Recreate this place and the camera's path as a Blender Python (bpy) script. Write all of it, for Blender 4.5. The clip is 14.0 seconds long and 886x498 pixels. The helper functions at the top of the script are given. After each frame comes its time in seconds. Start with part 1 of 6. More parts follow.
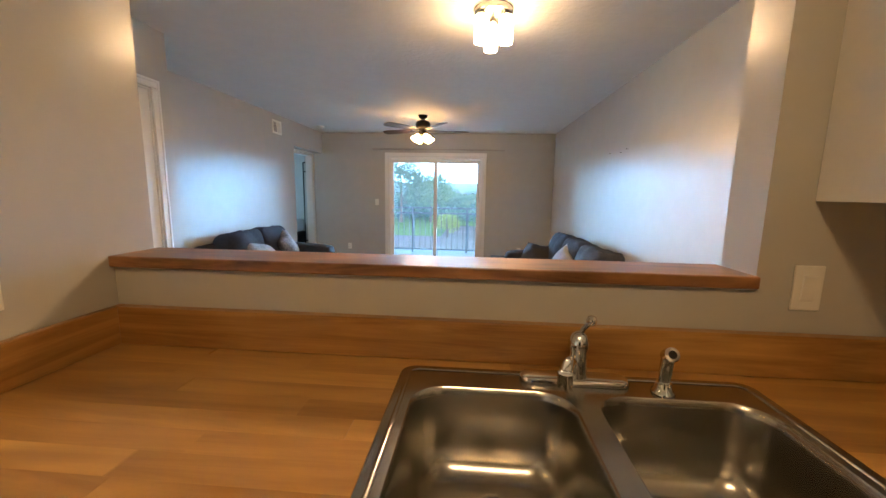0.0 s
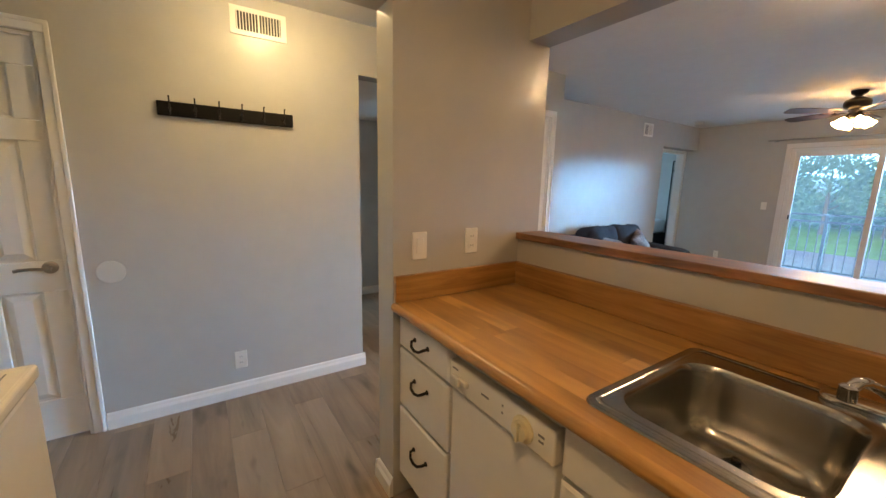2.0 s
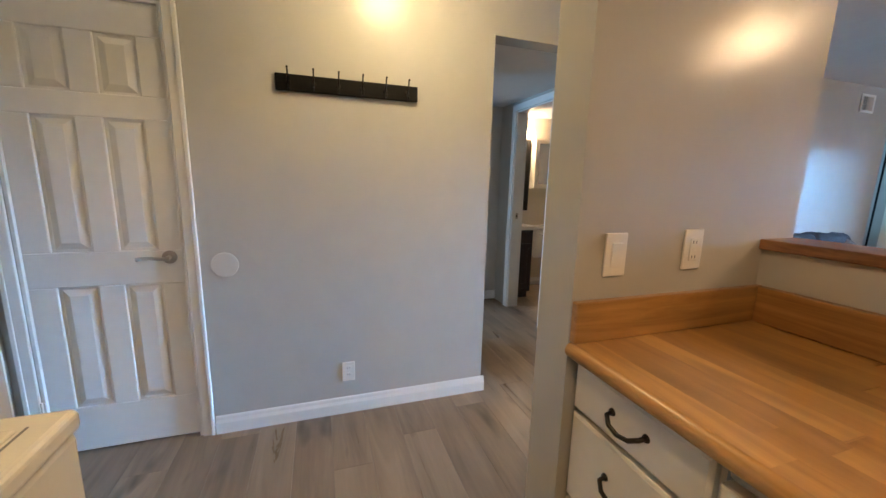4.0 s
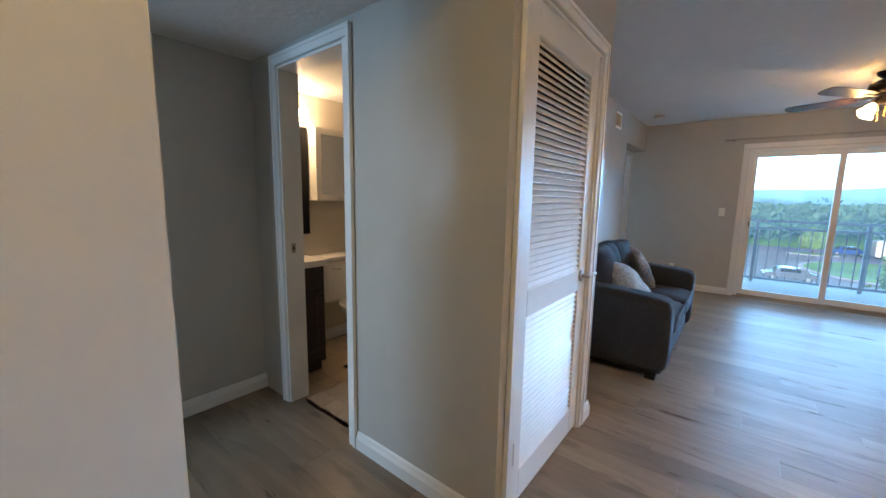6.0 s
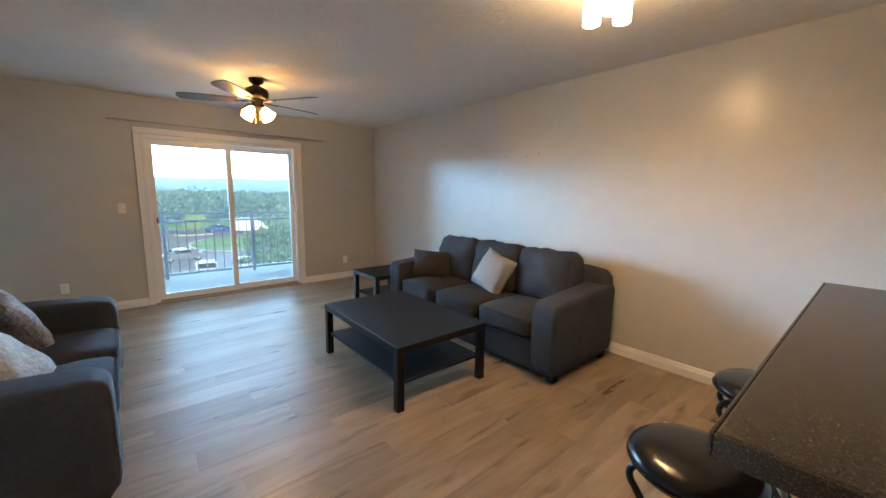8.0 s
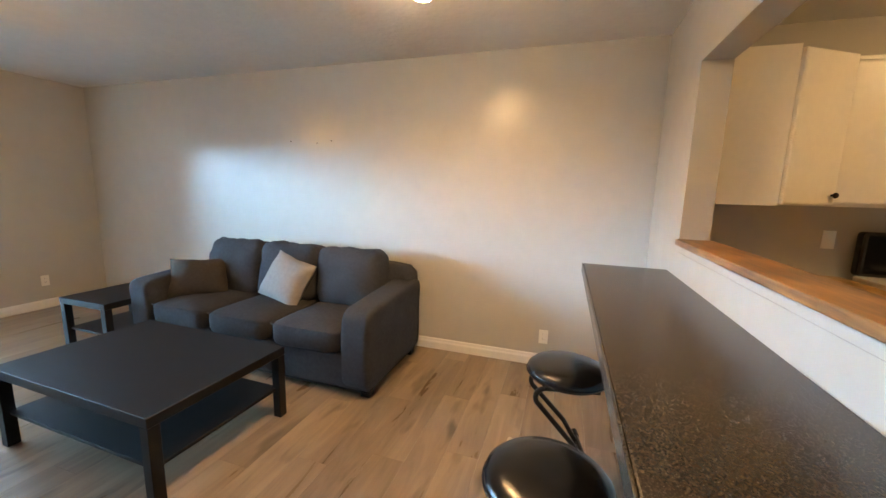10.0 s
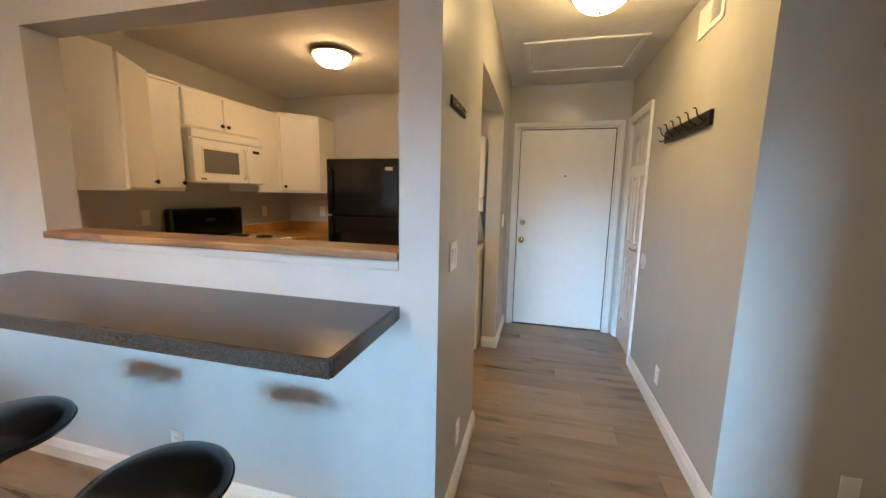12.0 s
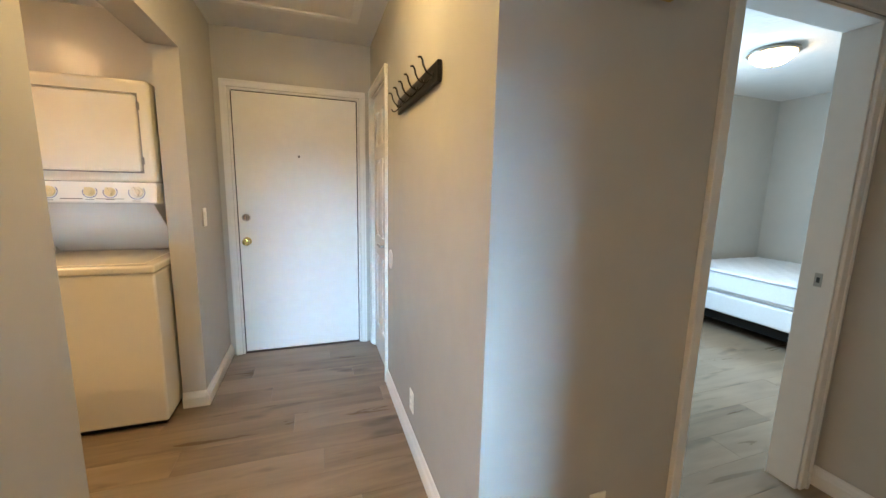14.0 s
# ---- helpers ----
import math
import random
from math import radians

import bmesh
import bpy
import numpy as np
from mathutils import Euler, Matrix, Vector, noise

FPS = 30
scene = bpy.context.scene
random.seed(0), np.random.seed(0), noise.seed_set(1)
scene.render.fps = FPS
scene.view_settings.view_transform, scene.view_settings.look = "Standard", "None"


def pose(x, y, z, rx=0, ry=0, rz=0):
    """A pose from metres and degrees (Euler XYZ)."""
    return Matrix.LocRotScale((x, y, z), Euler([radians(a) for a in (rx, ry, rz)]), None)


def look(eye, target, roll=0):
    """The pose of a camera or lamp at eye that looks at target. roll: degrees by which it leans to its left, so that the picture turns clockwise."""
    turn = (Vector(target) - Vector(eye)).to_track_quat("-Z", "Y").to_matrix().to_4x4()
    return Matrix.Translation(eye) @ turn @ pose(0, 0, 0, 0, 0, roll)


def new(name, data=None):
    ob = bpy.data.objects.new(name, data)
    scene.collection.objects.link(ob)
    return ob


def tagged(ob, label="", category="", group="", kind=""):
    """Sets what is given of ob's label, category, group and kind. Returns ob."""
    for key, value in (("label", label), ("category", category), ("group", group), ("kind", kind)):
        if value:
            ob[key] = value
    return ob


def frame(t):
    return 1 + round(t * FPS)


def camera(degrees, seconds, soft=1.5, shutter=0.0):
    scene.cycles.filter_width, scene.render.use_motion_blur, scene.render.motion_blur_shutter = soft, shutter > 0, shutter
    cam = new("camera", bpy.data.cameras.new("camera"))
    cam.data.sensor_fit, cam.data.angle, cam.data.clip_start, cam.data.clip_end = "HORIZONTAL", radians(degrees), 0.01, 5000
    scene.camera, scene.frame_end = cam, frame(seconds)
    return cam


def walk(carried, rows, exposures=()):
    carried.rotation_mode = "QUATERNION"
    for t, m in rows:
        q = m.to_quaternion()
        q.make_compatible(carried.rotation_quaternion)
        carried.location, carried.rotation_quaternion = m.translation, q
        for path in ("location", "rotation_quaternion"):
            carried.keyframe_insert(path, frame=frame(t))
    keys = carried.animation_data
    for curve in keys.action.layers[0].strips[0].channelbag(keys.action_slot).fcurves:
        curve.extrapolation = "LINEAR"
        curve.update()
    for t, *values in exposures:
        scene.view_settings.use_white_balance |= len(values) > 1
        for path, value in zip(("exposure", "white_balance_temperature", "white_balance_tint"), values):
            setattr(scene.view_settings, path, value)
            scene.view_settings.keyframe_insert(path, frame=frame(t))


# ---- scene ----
cam = camera(99.9, 14.0)
PATH = [
    (0, (1.026, -0.985, 1.366), (0.873, 0.987, 1.069), 1.0),
    (0.5, (1.188, -1.148, 1.388), (0.505, 0.71, 1.099), 0.8),
    (1, (1.31, -1.256, 1.396), (0.218, 0.393, 1.097), 1.1),
    (1.5, (1.341, -1.301, 1.398), (-0.073, 0.075, 1.074), 1.2),
    (2, (1.339, -1.345, 1.404), (-0.304, -0.258, 1.059), 1.3),
    (2.5, (1.342, -1.343, 1.412), (-0.452, -0.533, 1.06), 1.2),
    (3, (1.302, -1.344, 1.401), (-0.56, -0.707, 1.048), 1.2),
    (3.2, (1.243, -1.361, 1.39), (-0.629, -0.755, 1.03), 1.3),
    (5.3, (-0.202, -0.925, 1.247), (-1.921, 0.06, 0.976), 1.8),
    (5.5, (-0.309, -0.822, 1.274), (-1.924, 0.327, 1.01), 1.7),
    (6, (-0.559, -0.535, 1.314), (-1.798, 1.01, 1.039), 1.0),
    (6.5, (-0.695, -0.183, 1.366), (-1.157, 1.741, 1.08), 1.0),
    (7, (-0.707, 0.127, 1.376), (-0.412, 2.084, 1.086), 0.9),
    (7.5, (-0.751, 0.303, 1.379), (0.105, 2.086, 1.082), 0.4),
    (7.7, (-0.776, 0.365, 1.391), (0.275, 2.041, 1.095), 0.6),
    (9.8, (-0.548, 0.664, 1.397), (1.287, 1.397, 1.082), 1.2),
    (10, (-0.514, 0.715, 1.398), (1.365, 1.324, 1.085), 1.5),
    (10.5, (-0.478, 0.817, 1.381), (1.472, 0.497, 1.072), 1.4),
    (11, (-0.467, 0.896, 1.363), (1.062, -0.36, 1.069), 1.3),
    (11.5, (-0.465, 1.145, 1.365), (0.495, -0.585, 1.074), 1.2),
    (12, (-0.467, 1.343, 1.379), (0.02, -0.574, 1.085), 1.1),
    (12.5, (-0.47, 1.405, 1.383), (-0.246, -0.56, 1.085), 0.9),
    (13, (-0.523, 1.267, 1.367), (-0.451, -0.708, 1.061), 1.0),
    (13.5, (-0.645, 0.908, 1.37), (-0.852, -1.055, 1.048), 1.1),
    (14, (-0.809, 0.569, 1.343), (-1.454, -1.298, 1.03), 1.3),
]
EXPOSURES = [(0, 0.14, 6400, 10), (0.5, 0.05, 6250, 10), (1, 0.0, 6350, 10), (2, 0.02, 6300, 10), (3, 0.15, 5650, 10), (5.5, -0.08, 6150, 10), (6, -0.2, 6100, 10), (6.5, -0.12, 6050, 10), (7, -0.06, 6900, 10), (7.5, -0.08, 7100, 10), (10, 0.32, 7500, 10), (11, 0.30, 7000, 10), (12, 0.07, 6800, 10), (13, 0.08, 7050, 10), (13.5, 0.2, 7050, 10), (14, 0.31, 7050, 10)]
walk(cam, [(t, look(eye, target, roll)) for t, eye, target, roll in PATH], EXPOSURES)

# ---- world and light ----
world = bpy.data.worlds.new("sky")
scene.world = world
world.use_nodes = True
wn = world.node_tree
sky = wn.nodes.new("ShaderNodeTexSky")
sky.sky_type, sky.sun_disc = "NISHITA", False
sky.sun_elevation, sky.sun_rotation = radians(24), radians(200)
sky.dust_density = 2.5
wn.links.new(sky.outputs[0], wn.nodes["Background"].inputs[0])
wn.nodes["Background"].inputs[1].default_value = 0.15
sun = new("sun", bpy.data.lights.new("sun", "SUN"))
sun.data.energy, sun.data.angle, sun.data.color = 5.0, radians(3), (1.0, 0.95, 0.88)
sun.matrix_world = look((0, 0, 50), (-0.3, 1.0, 49.55))


def area_lamp(name, m, sx, sy, watts, colour):
    ob = new(name, bpy.data.lights.new(name, "AREA"))
    ob.data.shape, ob.data.size, ob.data.size_y, ob.data.energy, ob.data.color = "RECTANGLE", sx, sy, watts, colour
    ob.matrix_world = m
    return ob


SKYLIGHT = (0.42, 0.70, 1.0)
# lamps added at the bedroom window openings to stand in for daylight
area_lamp("bedroom_daylight_fill", look((-3.45, -2.56, 1.5), (-4.2, 0, 1.0)), 1.0, 1.1, 78, SKYLIGHT)
area_lamp("back_bedroom_daylight_fill", look((-4.5, 7.42, 1.5), (-4.0, 5, 1.1)), 1.1, 1.3, 60, SKYLIGHT)
scene.view_settings.exposure = 0.0

# ---- materials ----
MATS = {}


def mat(name, colour, rough=0.5, metal=0.0, spec=0.5, noise_scale=0.0, vary=0.0, bump=0.0, bump_scale=80.0, stretch=(1, 1, 1), coat=0.0, rvary=0.0, island=0.0, detail=4.0):
    """Principled paint: colour varied by two scales of noise, fine bump."""
    if name in MATS:
        return MATS[name]
    m = bpy.data.materials.new(name)
    m.use_nodes = True
    nt = m.node_tree
    bs = nt.nodes["Principled BSDF"]
    bs.inputs["Roughness"].default_value = rough
    bs.inputs["Metallic"].default_value = metal
    bs.inputs["Specular IOR Level"].default_value = spec
    bs.inputs["Coat Weight"].default_value = coat
    bs.inputs["Base Color"].default_value = (*colour, 1)
    tc = nt.nodes.new("ShaderNodeTexCoord")
    mp = nt.nodes.new("ShaderNodeMapping")
    mp.inputs["Scale"].default_value = stretch
    nt.links.new(tc.outputs["Object"], mp.inputs[0])
    if vary > 0:
        a = nt.nodes.new("ShaderNodeTexNoise")
        a.inputs["Scale"].default_value, a.inputs["Detail"].default_value = noise_scale, detail
        b = nt.nodes.new("ShaderNodeTexNoise")
        b.inputs["Scale"].default_value, b.inputs["Detail"].default_value = noise_scale * 9, 3
        nt.links.new(mp.outputs[0], a.inputs[0])
        nt.links.new(mp.outputs[0], b.inputs[0])
        mx = nt.nodes.new("ShaderNodeMath")
        mx.operation = "ADD"
        nt.links.new(a.outputs[0], mx.inputs[0])
        nt.links.new(b.outputs[0], mx.inputs[1])
        last = mx
        if island > 0:
            oi = nt.nodes.new("ShaderNodeObjectInfo")
            k = nt.nodes.new("ShaderNodeMath")
            k.operation = "MULTIPLY_ADD"
            k.inputs[1].default_value = island
            nt.links.new(oi.outputs["Random"], k.inputs[0])
            nt.links.new(mx.outputs[0], k.inputs[2])
            last = k
        mr = nt.nodes.new("ShaderNodeMapRange")
        mr.inputs[1].default_value, mr.inputs[2].default_value = 0.6, 1.4 + island
        mr.inputs[3].default_value, mr.inputs[4].default_value = 1 - vary, 1 + vary
        nt.links.new(last.outputs[0], mr.inputs[0])
        hs = nt.nodes.new("ShaderNodeHueSaturation")
        hs.inputs["Color"].default_value = (*colour, 1)
        nt.links.new(mr.outputs[0], hs.inputs["Value"])
        nt.links.new(hs.outputs[0], bs.inputs["Base Color"])
        if rvary > 0:
            r2 = nt.nodes.new("ShaderNodeMapRange")
            r2.inputs[1].default_value, r2.inputs[2].default_value = 0.35, 0.65
            r2.inputs[3].default_value, r2.inputs[4].default_value = max(rough - rvary, 0.02), rough + rvary
            nt.links.new(b.outputs[0], r2.inputs[0])
            nt.links.new(r2.outputs[0], bs.inputs["Roughness"])
    if bump > 0:
        n = nt.nodes.new("ShaderNodeTexNoise")
        n.inputs["Scale"].default_value, n.inputs["Detail"].default_value = bump_scale, 3
        nt.links.new(mp.outputs[0], n.inputs[0])
        bp = nt.nodes.new("ShaderNodeBump")
        bp.inputs["Strength"].default_value, bp.inputs["Distance"].default_value = bump, 0.004
        nt.links.new(n.outputs[0], bp.inputs["Height"])
        nt.links.new(bp.outputs[0], bs.inputs["Normal"])
    MATS[name] = m
    return m


def glow(name, colour, strength):
    """A lit lamp glass: gives off light of its own."""
    m = bpy.data.materials.new(name)
    m.use_nodes = True
    bs = m.node_tree.nodes["Principled BSDF"]
    bs.inputs["Base Color"].default_value = (0.9, 0.88, 0.82, 1)
    bs.inputs["Roughness"].default_value = 0.35
    bs.inputs["Emission Color"].default_value = (*colour, 1)
    bs.inputs["Emission Strength"].default_value = strength
    return m


def wood(name, dark, light, along=(1.2, 22, 22), rough=0.35, coat=0.0, island=0.5, spots=0.0, bump=0.06, spread=0.3):
    """Wood with long grain along one axis; each piece takes its own tone."""
    m = bpy.data.materials.new(name)
    m.use_nodes = True
    nt = m.node_tree
    N, L = nt.nodes.new, nt.links.new
    bs = nt.nodes["Principled BSDF"]
    tc = N("ShaderNodeTexCoord")
    oi = N("ShaderNodeObjectInfo")
    off = N("ShaderNodeVectorMath")
    off.operation = "MULTIPLY_ADD"
    off.inputs[1].default_value = (37, 19, 11)
    comb = N("ShaderNodeCombineXYZ")
    for i in range(3):
        L(oi.outputs["Random"], comb.inputs[i])
    L(comb.outputs[0], off.inputs[0])
    L(tc.outputs["Object"], off.inputs[2])
    mp = N("ShaderNodeMapping")
    mp.inputs["Scale"].default_value = along
    L(off.outputs[0], mp.inputs[0])
    grain = N("ShaderNodeTexNoise")
    grain.inputs["Scale"].default_value, grain.inputs["Detail"].default_value, grain.inputs["Roughness"].default_value = 1.0, 7, 0.62
    grain.inputs["Distortion"].default_value = 0.9
    L(mp.outputs[0], grain.inputs[0])
    mp2 = N("ShaderNodeMapping")
    mp2.inputs["Scale"].default_value = (along[0] * 0.9, along[1] * 0.22, along[2] * 0.22)
    L(off.outputs[0], mp2.inputs[0])
    cloud = N("ShaderNodeTexNoise")
    cloud.inputs["Scale"].default_value, cloud.inputs["Detail"].default_value = 1.4, 3
    L(mp2.outputs[0], cloud.inputs[0])
    mix = N("ShaderNodeMath")
    mix.operation = "MULTIPLY_ADD"
    mix.inputs[1].default_value = 0.75
    L(cloud.outputs[0], mix.inputs[0])
    L(grain.outputs[0], mix.inputs[2])
    tone = mix
    if island > 0:
        tone = N("ShaderNodeMath")
        tone.operation = "MULTIPLY_ADD"
        tone.inputs[1].default_value = island
        L(oi.outputs["Random"], tone.inputs[0])
        L(mix.outputs[0], tone.inputs[2])
    mr = N("ShaderNodeMapRange")
    mid = 0.875 + island / 2
    mr.inputs[1].default_value, mr.inputs[2].default_value = mid - spread, mid + spread
    L(tone.outputs[0], mr.inputs[0])
    ramp = N("ShaderNodeMix")
    ramp.data_type = "RGBA"
    ramp.inputs[6].default_value, ramp.inputs[7].default_value = (*dark, 1), (*light, 1)
    L(mr.outputs[0], ramp.inputs[0])
    colour = ramp.outputs[2]
    if spots > 0:
        mp3 = N("ShaderNodeMapping")
        mp3.inputs["Scale"].default_value = (2.6, 8.5, 8.5)
        L(off.outputs[0], mp3.inputs[0])
        kn = N("ShaderNodeTexNoise")
        kn.inputs["Scale"].default_value, kn.inputs["Detail"].default_value = 1.0, 2
        L(mp3.outputs[0], kn.inputs[0])
        km = N("ShaderNodeMapRange")
        km.inputs[1].default_value, km.inputs[2].default_value, km.inputs[3].default_value, km.inputs[4].default_value = 0.61, 0.76, 0.0, spots
        L(kn.outputs[0], km.inputs[0])
        dk = N("ShaderNodeMix")
        dk.data_type = "RGBA"
        dk.inputs[7].default_value = (dark[0] * 0.45, dark[1] * 0.42, dark[2] * 0.4, 1)
        L(km.outputs[0], dk.inputs[0])
        L(colour, dk.inputs[6])
        colour = dk.outputs[2]
    L(colour, bs.inputs["Base Color"])
    rr = N("ShaderNodeMapRange")
    rr.inputs[3].default_value, rr.inputs[4].default_value = rough - 0.08, rough + 0.1
    L(grain.outputs[0], rr.inputs[0])
    L(rr.outputs[0], bs.inputs["Roughness"])
    bs.inputs["Coat Weight"].default_value = coat
    bs.inputs["Coat Roughness"].default_value = 0.25
    bp = N("ShaderNodeBump")
    bp.inputs["Strength"].default_value, bp.inputs["Distance"].default_value = bump, 0.003
    L(grain.outputs[0], bp.inputs["Height"])
    L(bp.outputs[0], bs.inputs["Normal"])
    return m


def glass(name, veil=0.0):
    m = bpy.data.materials.new(name)
    m.use_nodes = True
    nt = m.node_tree
    bs = nt.nodes["Principled BSDF"]
    bs.inputs["Transmission Weight"].default_value = 1.0
    bs.inputs["Roughness"].default_value = 0.0
    bs.inputs["IOR"].default_value = 1.45
    bs.inputs["Base Color"].default_value = (0.97, 0.99, 1.0, 1)
    # translucent share imitates bright haze over the view outside
    if veil > 0:
        tr = nt.nodes.new("ShaderNodeBsdfTranslucent")
        tr.inputs[0].default_value = (0.9, 0.9, 0.9, 1)
        mx = nt.nodes.new("ShaderNodeMixShader")
        mx.inputs[0].default_value = veil
        nt.links.new(bs.outputs[0], mx.inputs[1])
        nt.links.new(tr.outputs[0], mx.inputs[2])
        nt.links.new(mx.outputs[0], nt.nodes["Material Output"].inputs[0])
    return m


WALL = mat("greige_wall_paint", (0.50, 0.483, 0.442), 0.24, spec=0.36, noise_scale=0.8, vary=0.04, bump=0.05, bump_scale=160)
CEIL = mat("ceiling_paint", (0.72, 0.70, 0.67), 0.85, noise_scale=1.2, vary=0.04, bump=0.9, bump_scale=26)
TRIM = mat("white_trim_paint", (0.78, 0.77, 0.74), 0.36, noise_scale=2, vary=0.03)
DOORW = mat("white_door_paint", (0.80, 0.79, 0.76), 0.37, noise_scale=2, vary=0.03, bump=0.03, bump_scale=40)
CABW = mat("white_cabinet_paint", (0.80, 0.77, 0.70), 0.35, noise_scale=3, vary=0.03, bump=0.04, bump_scale=60)
APPL = mat("almond_enamel", (0.80, 0.76, 0.66), 0.25, noise_scale=2, vary=0.02, bump=0.05, bump_scale=300)
APPW = mat("white_enamel", (0.82, 0.80, 0.75), 0.22, noise_scale=2, vary=0.02)
PLATE = mat("ivory_plate_plastic", (0.80, 0.78, 0.71), 0.35)
BLACK = mat("black_stain", (0.007, 0.0065, 0.0065), 0.45, spec=0.18, noise_scale=6, vary=0.2, bump=0.05, bump_scale=120)
BLACKGLOSS = mat("black_enamel", (0.006, 0.006, 0.006), 0.12)
IRON = mat("dark_bronze", (0.02, 0.016, 0.013), 0.35, metal=0.6)
VINYL = mat("black_vinyl", (0.005, 0.005, 0.0055), 0.22, spec=0.4, bump=0.05, bump_scale=200)
STEEL = mat("brushed_steel", (0.40, 0.38, 0.345), 0.23, metal=1.0, noise_scale=3, vary=0.06)
CHROME = mat("chrome", (0.72, 0.72, 0.72), 0.08, metal=1.0)
NICKEL = mat("brushed_nickel", (0.42, 0.39, 0.35), 0.3, metal=1.0)
BRASS = mat("brass", (0.75, 0.52, 0.18), 0.18, metal=1.0)
SOFA = mat("charcoal_fabric", (0.040, 0.041, 0.046), 0.95, spec=0.10, noise_scale=5, vary=0.22, bump=0.35, bump_scale=420)
PILLOWG = mat("pale_grey_fabric", (0.25, 0.232, 0.225), 0.95, spec=0.2, noise_scale=4, vary=0.10, bump=0.3, bump_scale=350)
PILLOWD = mat("dark_brown_fabric", (0.045, 0.038, 0.034), 0.95, spec=0.2, noise_scale=5, vary=0.2, bump=0.3, bump_scale=350)
PILLOWF = mat("marbled_faux_fur", (0.22, 0.20, 0.19), 0.95, spec=0.2, noise_scale=7, vary=0.85, bump=0.8, bump_scale=120)
PILLOWM = mat("pale_marbled_fur", (0.30, 0.285, 0.275), 0.95, spec=0.2, noise_scale=6, vary=0.55, bump=0.8, bump_scale=120)
PLANK = wood("vinyl_plank", (0.140, 0.102, 0.070), (0.355, 0.265, 0.184), along=(1.1, 10, 10), rough=0.29, island=0.22, spots=0.75, bump=0.04, spread=0.36)
BUTCHER = wood("butcher_block", (0.23, 0.098, 0.021), (0.66, 0.365, 0.105), along=(1.3, 11, 11), rough=0.30, island=0.17, coat=0.2, spots=0.4, spread=0.36)
BUTCHER_STRIP = wood("butcher_block_strip", (0.19, 0.078, 0.017), (0.56, 0.30, 0.085), along=(1.8, 26, 26), rough=0.32, island=0.0, coat=0.2, spots=0.3)
BUTCHER_SIDE = wood("butcher_block_side", (0.19, 0.078, 0.017), (0.56, 0.30, 0.085), along=(26, 1.8, 26), rough=0.32, island=0.0, coat=0.2)
LEDGE = wood("stained_ledge", (0.075, 0.028, 0.011), (0.42, 0.20, 0.075), along=(2.6, 22, 22), rough=0.38, island=0.0, coat=0.15, spots=0.5, spread=0.24)
def speckled(name):
    """Dark laminate with brown and pale flecks."""
    m = bpy.data.materials.new(name)
    m.use_nodes = True
    nt = m.node_tree
    N, L = nt.nodes.new, nt.links.new
    bs = nt.nodes["Principled BSDF"]
    bs.inputs["Roughness"].default_value = 0.27
    tc = N("ShaderNodeTexCoord")
    colour = None
    for scale, lo, hi, c in ((240, 0.48, 0.68, (0.062, 0.047, 0.034)), (170, 0.60, 0.72, (0.088, 0.067, 0.047)), (300, 0.64, 0.74, (0.17, 0.145, 0.112))):
        n = N("ShaderNodeTexNoise")
        n.inputs["Scale"].default_value, n.inputs["Detail"].default_value = scale, 2
        L(tc.outputs["Object"], n.inputs[0])
        r = N("ShaderNodeMapRange")
        r.inputs[1].default_value, r.inputs[2].default_value = lo, hi
        L(n.outputs[0], r.inputs[0])
        x = N("ShaderNodeMix")
        x.data_type = "RGBA"
        x.inputs[7].default_value = (*c, 1)
        if colour is None:
            x.inputs[6].default_value = (0.032, 0.024, 0.019, 1)
        else:
            L(colour, x.inputs[6])
        L(r.outputs[0], x.inputs[0])
        colour = x.outputs[2]
    L(colour, bs.inputs["Base Color"])
    return m


GRANITE = speckled("dark_speckled_laminate")
# clear glass with a little painted-in haze
PANE = glass("window_glass", 0.018)


# ---- mesh helpers ----
def box(bm, x0, y0, z0, x1, y1, z1):
    v = [bm.verts.new((x, y, z)) for x in (x0, x1) for y in (y0, y1) for z in (z0, z1)]
    for f in ((0, 1, 3, 2), (4, 6, 7, 5), (0, 4, 5, 1), (2, 3, 7, 6), (0, 2, 6, 4), (1, 5, 7, 3)):
        bm.faces.new([v[i] for i in f])
    return v


def boxes(*bs):
    bm = bmesh.new()
    for b in bs:
        box(bm, *(min(b[i], b[i + 3]) for i in range(3)), *(max(b[i], b[i + 3]) for i in range(3)))
    bmesh.ops.recalc_face_normals(bm, faces=bm.faces)
    return bm


def soft(x0, y0, z0, x1, y1, z1, r=0.006, seg=2):
    """A box with rounded edges."""
    bm = boxes((x0, y0, z0, x1, y1, z1))
    bmesh.ops.bevel(bm, geom=bm.edges[:], offset=r, segments=seg, profile=0.5, affect="EDGES")
    return bm


